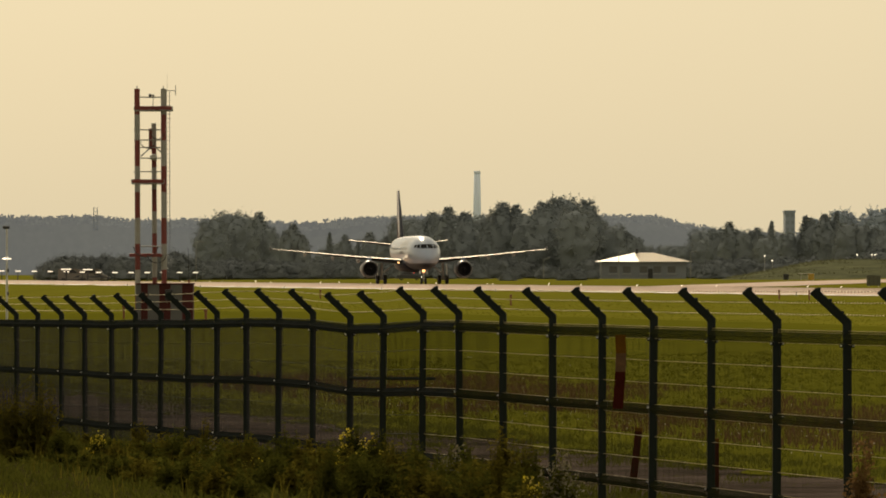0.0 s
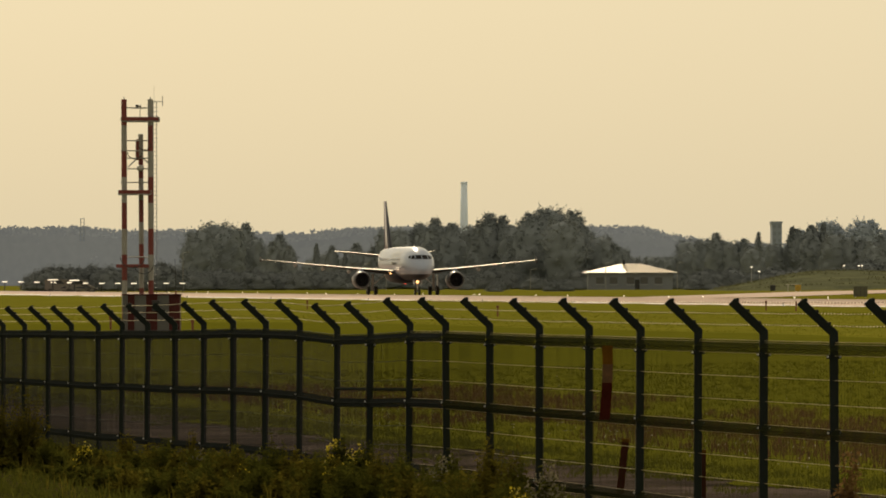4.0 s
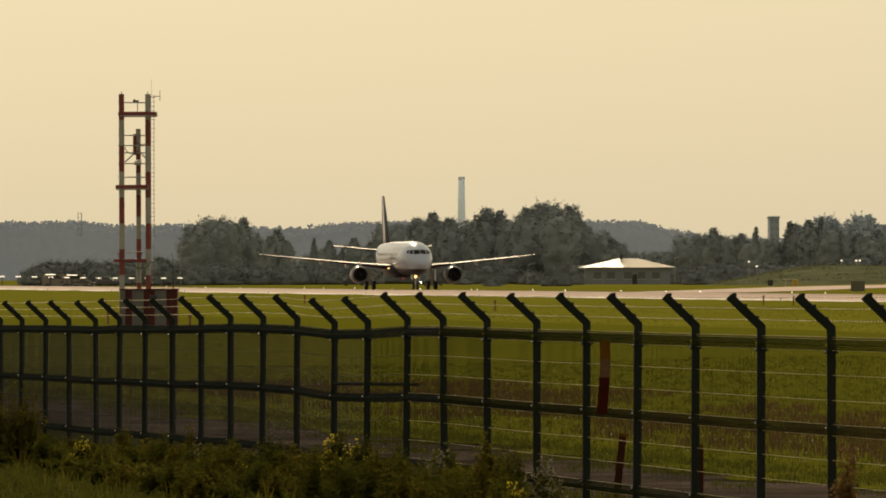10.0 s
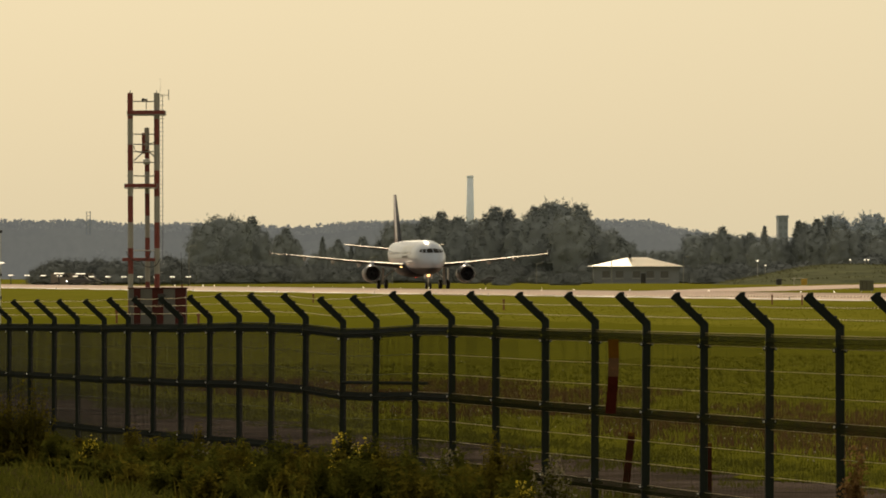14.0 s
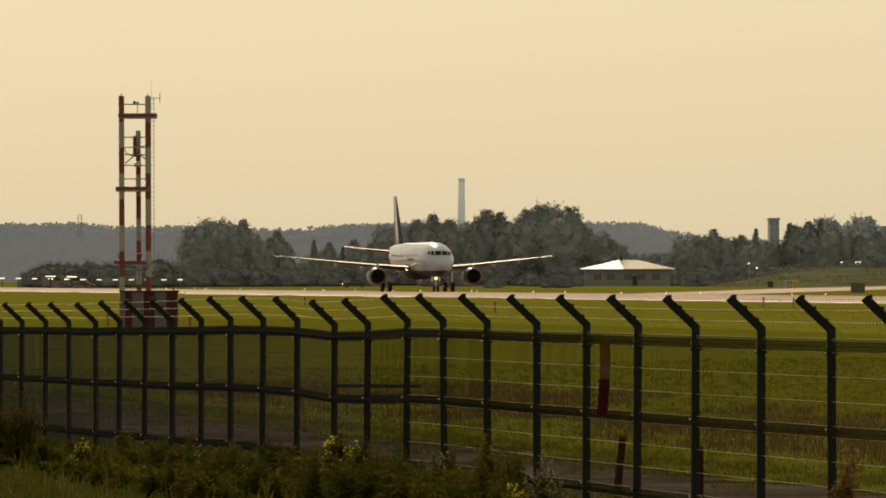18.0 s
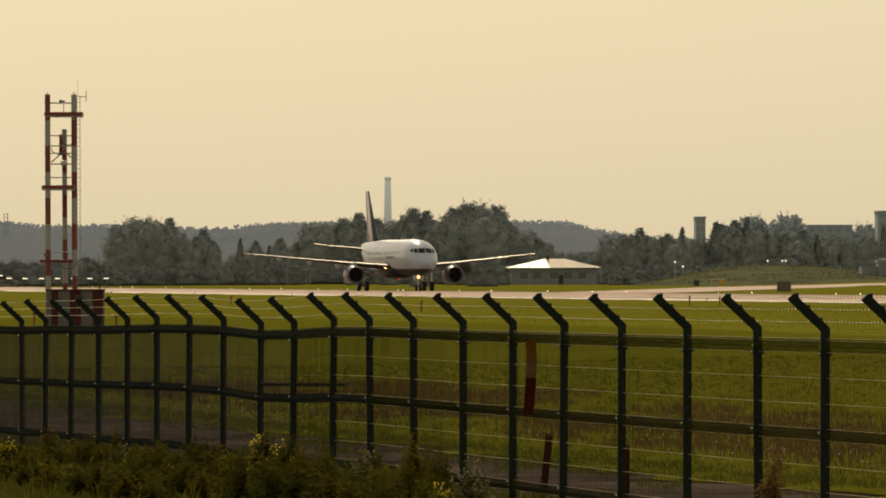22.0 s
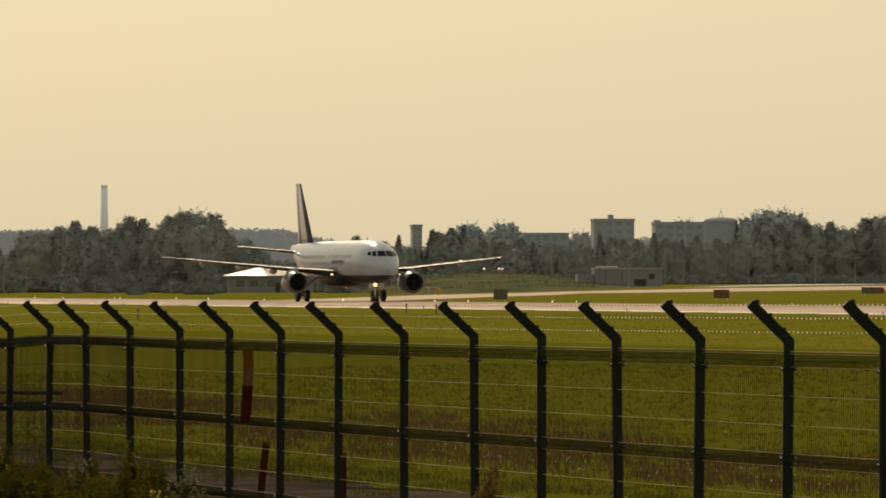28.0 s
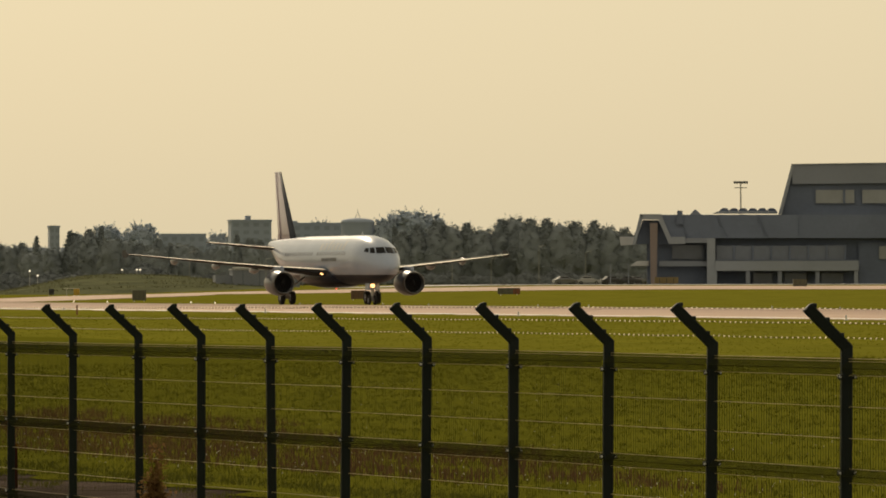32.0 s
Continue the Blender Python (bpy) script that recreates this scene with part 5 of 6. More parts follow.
camera_pole()
M_FARLAMP = mat("street_lamp_paint", (0.24, 0.24, 0.23), 0.6, vary=0.2)
for u, v, d in ((320, 448, 1380), (1068, 466, 1420), (640, 468, 1380), (680, 470, 1380), (935, 478, 1380), (1195, 466, 1380), (1610, 440, 1400), (1845, 420, 1400), (1812, 425, 1400), (1920, 424, 1400),
                (1960, 430, 1400), (1746, 452, 1300), (2236, 430, 1300), (2080, 440, 1380), (2150, 452, 1380), (2320, 440, 1380)):
    x, y = at((u - 784) / 12.5, d)
    t = thing("street_lamp", ground_pose(x, y), "thin grey street lamp before the trees", "street lamp", "street lamps along the far road")
    z = up((498.5 - v) / 12.5, d) - ground_z(x, y)
    bm = bmesh.new()
    rod(bm, (0, 0, 0), (0, 0, z), 0.09, 0.05, 8)
    part("pole", bm, M_FARLAMP, t)
    bm = bmesh.new()
    rod(bm, (0, 0, z), (0.7, 0, z + 0.15), 0.05, 0.04, 6)
    part("arm", bm, M_STEEL, t)
    bm = bmesh.new()
    box(bm, (0.95, 0, z + 0.15), (0.65, 0.28, 0.14), 0, 0.03)
    part("head", bm, M_FARLAMP, t)


# ---------------------------------------------------------------- road and vehicles
M_CAR_WHITE = mat("car_white", (0.36, 0.36, 0.37), 0.2, vary=0.1)
M_VAN = mat("van_dull", (0.13, 0.115, 0.10), 0.5, vary=0.2)
M_CAR_DARK = mat("car_dark", (0.05, 0.05, 0.06), 0.2, vary=0.2)
M_CAR_SILVER = mat("car_silver", (0.17, 0.17, 0.18), 0.25, 0.5, vary=0.1)
M_HEADLAMP = mat("head_lamp", (0.9, 0.9, 0.85), 0.2, emit=(1.0, 0.95, 0.82), glow=30)


def build_car(m, paint, label, lit=False, van=False):
    """A car, front towards +x."""
    c = thing("car", m, label, "car", "cars on the airport road")
    L, W, H = (5.2, 1.95, 2.3) if van else (4.4, 1.78, 1.45)
    prof = ([(-L / 2, 0.35), (-L / 2, H * 0.92), (-L / 2 + 0.2, H), (L * 0.22, H), (L * 0.36, H * 0.55), (L / 2, H * 0.46), (L / 2, 0.3)] if van else
            [(-L / 2, 0.35), (-L / 2 + 0.05, 0.85), (-L * 0.36, 0.95), (-L * 0.24, H), (L * 0.06, H), (L * 0.22, 0.95), (L * 0.46, 0.78), (L / 2, 0.55), (L / 2, 0.28)])
    bm = bmesh.new()
    loft(bm, [[Vector((x, s * W / 2 * (1.0 if z < 1.0 else 0.84), z)) for x, z in prof] for s in (-1, 1)])
    bmesh.ops.recalc_face_normals(bm, faces=bm.faces)
    bmesh.ops.bevel(bm, geom=bm.edges[:], offset=0.05, segments=2, affect="EDGES")
    part("body", bm, paint, c)
    for s in (-1, 1):
        bm = bmesh.new()
        q = [(-L * 0.30, H * 0.66), (-L * 0.21, H * 0.93), (L * 0.05, H * 0.93), (L * 0.19, H * 0.66)]
        bm.faces.new([bm.verts.new((x, s * (W / 2 * 0.93 + 0.02), z)) for x, z in q])
        part("side_window", bm, M_GLASS, c)
        for x in (-L * 0.31, L * 0.31):
            bm = bmesh.new()
            lathe(bm, [(-0.1, 0.15), (-0.1, 0.28), (-0.06, 0.32), (0.06, 0.32), (0.1, 0.28), (0.1, 0.15)], (x, s * (W / 2 - 0.08), 0.32), "y", 14)
            part("wheel", bm, M_TYRE, c)
        bm = bmesh.new()
        box(bm, (L / 2 + 0.01, s * W * 0.33, 0.62), (0.06, 0.34, 0.18), 0, 0.02)
        part("headlight", bm, M_HEADLAMP if lit else M_GLASS, c)
    bm = bmesh.new()
    q = [(L * 0.075, H * 0.97, 0.72), (L * 0.215, H * 0.68, 0.8)]
    bm.faces.new([bm.verts.new((x + 0.03, s * y, z + 0.02)) for x, z, y, s in ((q[0][0], q[0][1], .72, -1), (q[0][0], q[0][1], .72, 1), (q[1][0], q[1][1], .8, 1), (q[1][0], q[1][1], .8, -1))])
    part("windscreen", bm, M_GLASS, c)
    return c


ROAD = 1235.0
movers = []
# bearings of the cars in time: they come from or stop behind a bush by the road
HIDE = 16.08
for stops, back, lab in (([(0.0, -149.36), (8.0, -40.56), (11.0, 0.24), (12.3, 13.28), (13.0, HIDE), (32.0, HIDE)], 0, "dark car driving with its lamps lit"),
                         ([(0.0, HIDE), (8.3, HIDE), (9.0, 10.88), (11.0, -14.40), (16.0, -77.60), (32.0, -279.84)], 18, "dark car driving with its lamps lit"),
                         ([(0.0, HIDE), (15.3, HIDE), (16.0, 11.52), (18.0, -12.48), (23.0, -72.48), (32.0, -180.48)], 24, "dark car driving on the far road"),
                         ([(0.0, -6.96), (1.6, 9.04), (2.6, HIDE), (32.0, HIDE)], 6, "dark car driving on the far road"),
                         ([(0.0, -178.80), (9.0, -60.00), (14.0, 6.00), (15.0, HIDE), (32.0, HIDE)], 12, "dark car following on the far road")):
    car = build_car(pose(0, ROAD + back, 0), M_CAR_DARK, lab, True)
    movers.append((car, stops, ROAD + back))
for u, v in ((985, 492.5), (993, 494), (977, 494), (873, 499)):
    plant(5, (u - 784) / 12.5, (498.5 - v) / 12.5, ROAD - 12, 1.5)
for k, (u, paint, van) in enumerate(((2283, M_CAR_SILVER, 0), (2326, M_CAR_WHITE, 0), (2368, M_CAR_DARK, 0), (2400, M_CAR_DARK, 0), (2414, M_CAR_SILVER, 0))):
    x, y = at((u - 784) / 12.5, 1240 + 3 * k)
    build_car(ground_pose(x, y, 12 - 20 * (k % 2), 0.03), paint, ("silver", "white", "black", "dark", "silver")[k] + " car parked before the terminal")
for u, paint, van, lab in ((128, M_VAN, True, "dull brown van parked beyond the runway's end"), (165, M_VAN, True, "dull brown van parked among the approach lamps"), (150, M_CAR_DARK, False, "dark car beyond the runway's end"), (175, M_CAR_DARK, False, "dark car parked beside a van"),
                           (1262 - 27, M_CAR_DARK, True, "dark van parked by the low house"), (1290 - 27, M_CAR_SILVER, False, "silver car parked by the low house"), (1250 - 27, M_CAR_SILVER, False, "grey car parked by the low house")):
    d = 1290 if u < 500 else 1500
    x, y = at((u - 27 * (u < 500) - 784) / 12.5, d)
    build_car(ground_pose(x, y, 0), paint, lab, False, van)


# ---------------------------------------------------------------- buildings
def wall_box(t, name, x0, x1, y0, y1, z0, z1, material, label="", bevel=0.0):
    bm = bmesh.new()
    box(bm, ((x0 + x1) / 2, (y0 + y1) / 2, (z0 + z1) / 2), (x1 - x0, y1 - y0, z1 - z0), 0, bevel)
    return part(name, bm, material, t, label)


M_HUT_PANE = mat("house_pane", (0.10, 0.10, 0.10), 0.4, vary=0.3)


# Brighter metal for one roof facet only, standing for the sun's glint there.
M_ROOF_GLINT = mat("roof_glint_sheet", (0.92, 0.90, 0.86), 0.38, 1.0, vary=0.1, scale=0.3, fine=3)


def build_hut():
    d = 1470.0
    x, y = at(26.24, d)
    g = ground_z(x, y)
    k = d / 12500
    t = thing("low_house", pose(x, y, g), "low grey house with a pale shining hipped roof", "house")
    w, dep = 150 * k, 14.0
    eave = up(1.28, d) - g
    ridge = up(2.56, d) - g
    for nm, a in (("wall", (-w / 2, w / 2, -0.2, 0.2)), ("wall", (-w / 2, w / 2, dep - .4, dep)), ("wall", (-w / 2, -w / 2 + .4, 0.2, dep - .4)), ("wall", (w / 2 - .4, w / 2, 0.2, dep - .4))):
        wall_box(t, nm, a[0], a[1], a[2], a[3], 0, eave, M_PANEL)
    o = 1.2
    A, B, C, D = Vector((-w / 2 - o, -o, eave)), Vector((w / 2 + o, -o, eave)), Vector((w / 2 + o, dep + o, eave)), Vector((-w / 2 - o, dep + o, eave))
    R0, R1 = Vector((-w * 0.10, dep * 0.5, ridge)), Vector((w * 0.13, dep * 0.5, ridge))
    F = Vector((-w * 0.05, -o, eave - 0.02))
    for nm, q in (("roof_front", (F, B, R1, R0)), ("roof_end", (A, F, R0)), ("roof_side", (D, A, R0)), ("roof_end", (B, C, R1)), ("roof_back", (C, D, R0, R1))):
        bm = bmesh.new()
        f = bm.faces.new([bm.verts.new(p) for p in q])
        bmesh.ops.solidify(bm, geom=[f], thickness=0.12)
        part(nm, bm, M_ROOF_GLINT if q[0] is A else M_ROOF, t, "roof facet given brighter metal for its sun glint" if q[0] is A else "pale sheet-metal roof slope")
    bm = bmesh.new()
    box(bm, (-w * 0.07, dep * 0.45, ridge + 0.1), (0.5, 0.5, 1.3), 0, 0.03)
    part("chimney", bm, M_DARK, t, "small dark chimney")
    for f in (-0.36, -0.2, 0.0, 0.16, 0.33):
        wn_ = wall_box(t, "window", w * f - 0.8, w * f + 0.8, -0.26, -0.21, eave * 0.35, eave * 0.72, M_HUT_PANE)
        bm = bmesh.new()
        box(bm, (w * f, -0.3, eave * 0.28), (1.9, 0.2, 0.1))
        part("sill", bm, M_CONCRETE, wn_)
    wall_box(t, "door", w * 0.08 - 0.5, w * 0.08 + 0.5, -0.26, -0.21, 0.05, 2.1, M_DARK, "dark door")


build_hut()
# Far walls and chimney are blued and paled: haze put into their colours.
M_HAZE_WALL = mat("hazed_panel_wall", (0.268, 0.315, 0.405), 0.9, vary=0.15, scale=0.05, fine=0.6)
M_HAZE_PALE = mat("hazed_concrete", (0.74, 0.84, 0.97), 0.85, vary=0.12, scale=0.05, fine=0.6)


def tower_block(u0, u1, v, d, label, storeys, roofbits=()):
    x0, x1 = (u0 - 784) / 12.5 * d / 1000, (u1 - 784) / 12.5 * d / 1000
    h = up((498.5 - v) / 12.5, d)
    t = thing("tower_block", pose((x0 + x1) / 2, d, 0), label, "building", "distant blocks above the trees")
    w = x1 - x0
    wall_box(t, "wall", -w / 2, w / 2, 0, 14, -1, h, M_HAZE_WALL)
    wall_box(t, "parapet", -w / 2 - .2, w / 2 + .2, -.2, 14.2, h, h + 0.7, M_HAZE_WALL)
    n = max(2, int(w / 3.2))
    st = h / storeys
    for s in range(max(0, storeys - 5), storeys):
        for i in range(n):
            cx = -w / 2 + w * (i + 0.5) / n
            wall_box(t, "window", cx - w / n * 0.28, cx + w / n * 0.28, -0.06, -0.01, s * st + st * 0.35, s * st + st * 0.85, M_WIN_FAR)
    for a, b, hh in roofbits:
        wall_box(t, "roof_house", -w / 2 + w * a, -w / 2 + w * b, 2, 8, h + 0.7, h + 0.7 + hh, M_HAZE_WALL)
    return t


# Panes kept near the wall tone, the haze over them painted in.
M_WIN_FAR = mat("hazed_pane", (0.21, 0.248, 0.31), 0.6, vary=0.2, scale=0.3, fine=2)
tower_block(1685, 1757, 385.5, 2300, "grey panel block rising above the trees", 9, ((0.38, 0.50, 1.3),))
tower_block(1794, 1882, 391, 2350, "long grey panel block above the trees", 8, ((0.0, 0.12, 0.6),))
tower_block(1363, 1380, 396, 2200, "narrow grey tower above the trees", 9)
tower_block(1560, 1640, 410, 2500, "low grey block behind the trees", 6)


def water_tower():
    d = 2300.0
    x, y = at(90.16, d)
    t = thing("water_tower", pose(x, y, 0), "broad round grey tank with a domed lid above the trees", "tank")
    r = 29.5 * d / 12500
    h = up(9.00, d)
    bm = bmesh.new()
    lathe(bm, [(0, r), (h, r)], (0, 0, 0), "z", 32)
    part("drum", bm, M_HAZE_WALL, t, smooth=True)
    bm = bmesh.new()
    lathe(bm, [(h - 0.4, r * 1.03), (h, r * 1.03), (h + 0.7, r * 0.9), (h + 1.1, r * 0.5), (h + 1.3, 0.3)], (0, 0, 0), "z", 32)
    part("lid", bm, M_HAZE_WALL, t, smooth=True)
    bm = bmesh.new()
    rod(bm, (-1.0, 0, h + 1), (0, 0, h + 3.2), 0.12, 0.08, 6)
    rod(bm, (1.0, 0, h + 1), (0, 0, h + 3.2), 0.12, 0.08, 6)
    rod(bm, (0, 0, h + 3), (0, 0, h + 4.3), 0.1, 0.05, 6)
    part("finial", bm, M_STEEL, t)


water_tower()


def chimney():
    d = 3000.0
    x, y = at(2.68, d)
    t = thing("factory_chimney", pose(x, y, 0), "tall concrete chimney far behind the trees, haze put in its colour", "chimney")
    h = up(14.12, d)
    bm = bmesh.new()
    lathe(bm, [(0, 2.3), (h * 0.5, 1.75), (h, 1.32), (h, 1.1), (h - 2, 1.1)], (0, 0, 0), "z", 20)
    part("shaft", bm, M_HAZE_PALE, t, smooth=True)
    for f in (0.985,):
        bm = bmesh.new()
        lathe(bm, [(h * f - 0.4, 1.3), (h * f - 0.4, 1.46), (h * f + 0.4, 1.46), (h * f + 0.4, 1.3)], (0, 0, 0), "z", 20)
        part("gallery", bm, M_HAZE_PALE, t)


chimney()


def lattice_tower():
    d = 3000.0
    x, y = at(-51.36, d)
    t = thing("lattice_tower", pose(x, y, 0), "thin grey lattice tower on the wooded ridge", "mast")
    h, w = up(9.00, d), 0.75
    for a in (-1, 1):
        for b in (-1, 1):
            bm = bmesh.new()
            rod(bm, (a * w, b * w, 0), (a * w, b * w, h), 0.13, 0.13, 5)
            part("leg", bm, M_HAZE_WALL, t)
    for k in range(7):
        bm = bmesh.new()
        z = h - 0.3 - k * 1.5
        for b in (-1, 1):
            rod(bm, (-w, b * w, z), (w, b * w, z), 0.09, 0.09, 5)
            rod(bm, (b * w, -w, z), (b * w, w, z), 0.09, 0.09, 5)
        part("brace", bm, M_HAZE_WALL, t)


lattice_tower()


def flat_building():
    d = 1330.0
    x, y = at(77.04, d)
    g = ground_z(x, y)
    k = d / 12500
    t = thing("flat_roofed_shed", pose(x, y, g), "low grey flat-roofed airfield building", "building")
    h = up(2.16, d) - g
    w = 120 * k
    wall_box(t, "wall", -w / 2, w / 2, 0, 9, 0, h, M_PANEL)
    wall_box(t, "roof_edge", -w / 2 - .15, w / 2 + .15, -.15, 9.15, h, h + 0.25, M_CONCRETE)
    wall_box(t, "roof_rail", -w * 0.5, -w * 0.16, -.25, -.15, h + 0.35, h + 0.55, M_GLINT2, "bright metal rail")
    wall_box(t, "window", w * 0.30, w * 0.39, -0.06, -0.01, h * 0.45, h * 0.75, M_GLASS)
    wall_box(t, "gate", w * 0.08, w * 0.26, -0.06, -0.01, 0.05, h * 0.45, M_DARK, "dark gate")
    for s in (-0.35, -0.1):
        wall_box(t, "panel_joint", w * s, w * s + 0.08, -0.03, -0.005, 0.1, h - .1, M_DARK)
    wall_box(t, "annex", -w * 0.75, -w / 2, 1, 8, 0, h * 0.72, M_PANEL, "lower annex")


M_GLINT2 = mat("bright_rail", (0.75, 0.74, 0.72), 0.3, vary=0.1)
flat_building()

# Terminal darks raised and blued, so distance haze sits in these colours.
M_T_ROOF = mat("terminal_roof", (0.145, 0.172, 0.245), 0.9, vary=0.2, scale=0.15, fine=2)
M_T_DARK = mat("terminal_dark_wall", (0.122, 0.148, 0.215), 0.8, vary=0.25, scale=0.15, fine=2)
M_T_LIGHT = mat("terminal_light_panel", (0.245, 0.268, 0.315), 0.6, vary=0.12, scale=0.15, fine=2)
M_T_BAND = mat("terminal_upper_band", (0.195, 0.215, 0.265), 0.6, vary=0.12, scale=0.15, fine=2)
M_T_PINK = mat("terminal_column", (0.20, 0.16, 0.15), 0.7, vary=0.15, scale=0.15, fine=2)
M_T_GLASS = mat("terminal_glass", (0.125, 0.147, 0.20), 0.15, vary=0.35, scale=0.12, fine=1.0)
M_T_CANOPY = mat("terminal_canopy", (0.44, 0.45, 0.47), 0.5, vary=0.12, scale=0.15, fine=2)
M_T_PANE = mat("terminal_bright_pane", (0.25, 0.265, 0.28), 0.2, vary=0.2, scale=0.12, fine=1.0)


def terminal():
    d = 1080.0
    x, y = at(131.70, d)
    g = ground_z(x, y)
    k = d / 11880
    t = thing("terminal_building", pose(x, y, g), "dark modern airport terminal with sloping roofs and pale bands", "terminal")
    X = lambda px: (px - 1139) * k
    Z = lambda py: (503 - py) * k

    def prism(name, pts, y0, y1, material, label=""):
        bm = bmesh.new()
        loft(bm, [[Vector((X(a) + yy * 0.17, yy, Z(b))) for a, b in pts] for yy in (y0, y1)])
        bmesh.ops.recalc_face_normals(bm, faces=bm.faces)
        return part(name, bm, material, t, label)
    # low hall
    prism("hall_core", [(1138, 503), (1660, 503), (1660, 421), (1190, 421), (1170, 434), (1138, 434)], 4, 23, M_T_DARK, "dark hall behind the front")
    prism("roof_slope", [(1160, 384), (1400, 384), (1400, 424), (1178, 424)], 1.2, 24, M_T_ROOF, "dark sloping roof")
    prism("roof_slope", [(1365, 384), (1640, 384), (1640, 424), (1380, 424)], 1.6, 24, M_T_ROOF, "dark sloping roof")
    for a in (1218, 1285, 1355):
        prism("roof_seam", [(a - 26, 386), (a - 23, 386), (a - 5, 423), (a - 8, 423)], 1.05, 1.25, M_T_DARK, "dark joint between roof panels")
    prism("gable_frame", [(1128, 383), (1164, 383), (1184, 430), (1178, 434), (1159, 392), (1132, 392)], 0.2, 3.0, M_T_LIGHT, "pale frame of the gable end")
    prism("gable_frame", [(1128, 383), (1133, 386), (1120, 435), (1115, 435)], 0.2, 3.0, M_T_LIGHT, "pale frame of the gable end")
    prism("gable_wall", [(1132, 393), (1158, 393), (1178, 434), (1120, 434)], 2.2, 4.0, M_T_DARK)
    prism("eaves_box", [(1178, 422), (1205, 422), (1205, 434), (1178, 434)], 0.3, 3.0, M_T_LIGHT)
    prism("eaves_band", [(1205, 424), (1243, 424), (1243, 432), (1205, 432)], 0.6, 3.0, M_T_BAND)
    prism("column", [(1145, 398), (1158, 398), (1156, 503), (1146, 503)], 0.4, 1.4, M_T_PINK, "pinkish round column")
    prism("left_window", [(1182, 436), (1238, 436), (1238, 460), (1182, 460)], 3.6, 4.0, M_T_GLASS)
    prism("left_band", [(1160, 463), (1243, 463), (1243, 472), (1160, 472)], 2.0, 4.0, M_T_BAND)
    prism("pillar", [(1243, 424), (1257, 424), (1257, 503), (1243, 503)], 0.5, 3.0, M_T_LIGHT, "pale broad pillar")
    for i in range(7):
        a = 1259 + i * 32
        prism("glazing_pane", [(a, 437), (a + 29, 437), (a + 29, 461), (a, 461)], 1.8, 2.2, M_T_GLASS)
        prism("mullion", [(a + 29, 436), (a + 32, 436), (a + 32, 462), (a + 29, 462)], 1.6, 2.2, M_T_DARK)
    prism("balcony_band", [(1257, 463), (1505, 463), (1505, 480), (1257, 480)], 0.2, 3.0, M_T_LIGHT, "pale balcony band")
    prism("balcony_rail", [(1257, 461.4), (1505, 461.4), (1505, 462.6), (1257, 462.6)], 0.3, 0.4, M_T_DARK)
    for a in (1253, 1310, 1365, 1430, 1497):
        prism("pier", [(a, 480), (a + 7, 480), (a + 7, 503), (a, 503)], 0.4, 1.2, M_T_LIGHT if a > 1480 or a < 1260 else M_T_BAND)
    for a in (1322, 1376, 1440):
        prism("bay_door", [(a, 484), (a + 38, 484), (a + 38, 503), (a, 503)], 3.4, 3.9, M_T_GLASS)
    prism("right_front", [(1505, 432), (1660, 432), (1660, 503), (1505, 503)], 3.2, 4.2, M_T_DARK)
    prism("right_pane", [(1540, 438), (1660, 438), (1660, 460), (1540, 460)], 2.9, 3.1, M_T_PANE)
    # tall block
    prism("tall_block", [(1392, 300), (1660, 296), (1660, 384), (1370, 384)], 6, 24, M_T_DARK, "tall dark upper hall")
    prism("upper_band", [(1388, 298), (1660, 294), (1660, 328), (1390, 331)], 5.2, 24, M_T_BAND, "grey upper fascia")
    prism("roof_edge", [(1387, 296.5), (1660, 292.5), (1660, 294), (1388, 298)], 5.0, 24, M_T_LIGHT)
    prism("raking_edge", [(1388, 298), (1393, 300), (1371, 383), (1365, 383)], 5.0, 8.0, M_T_LIGHT, "pale raking edge")
    for a, b in ((1430, 1497), (1511, 1590)):
        prism("upper_window", [(a, 341), (b, 341), (b, 364), (a, 364)], 5.6, 5.9, M_T_PANE, "large bright window")
        prism("window_mullion", [((a + b) / 2 + 14, 341), ((a + b) / 2 + 18, 341), ((a + b) / 2 + 18, 364), ((a + b) / 2 + 14, 364)], 5.4, 5.6, M_T_DARK)
    prism("stair_turret", [(1192, 377), (1200, 377), (1202, 400), (1190, 400)], 0.6, 3.0, M_T_DARK)
    prism("dormer", [(1212, 384), (1221, 374), (1232, 384)], 5, 9, M_T_BAND)
    prism("roof_ledge", [(1262, 377), (1362, 377), (1362, 381), (1250, 381)], 8, 12, M_T_LIGHT)
    for i in range(6):
        a = 1262 + i * 16.5
        prism("roof_vent", [(a, 377), (a + 3, 373.5), (a + 6, 372), (a + 12, 372), (a + 15, 374), (a + 16, 377)], 8, 12, M_T_DARK)
    # canopies and lamp frames to the left
    prism("canopy", [(1090, 421), (1116, 421), (1116, 434), (1092, 436)], 6, 10, M_T_CANOPY)
    prism("canopy", [(1110, 471), (1122, 463), (1142, 463), (1142, 471)], 2, 6, M_T_CANOPY)
    for a in (1075, 1106, 1138):
        prism("canopy_post", [(a, 468), (a + 1.4, 468), (a + 1.4, 503), (a, 503)], 3, 3.2, M_T_BAND)
    # floodlight mast on its own
    fx, fy = at(145.36, 1150.0)
    kk = 1150 / 12500
    fl = thing("floodlight_mast", pose(fx, fy, ground_z(fx, fy)), "tall floodlight mast behind the terminal", "floodlight")
    zz = lambda py: (503 - py) * kk
    bm = bmesh.new()
    rod(bm, (0, 0, 0), (0, 0, zz(318)), 0.22, 0.12, 10)
    part("pole", bm, M_STEEL, fl)
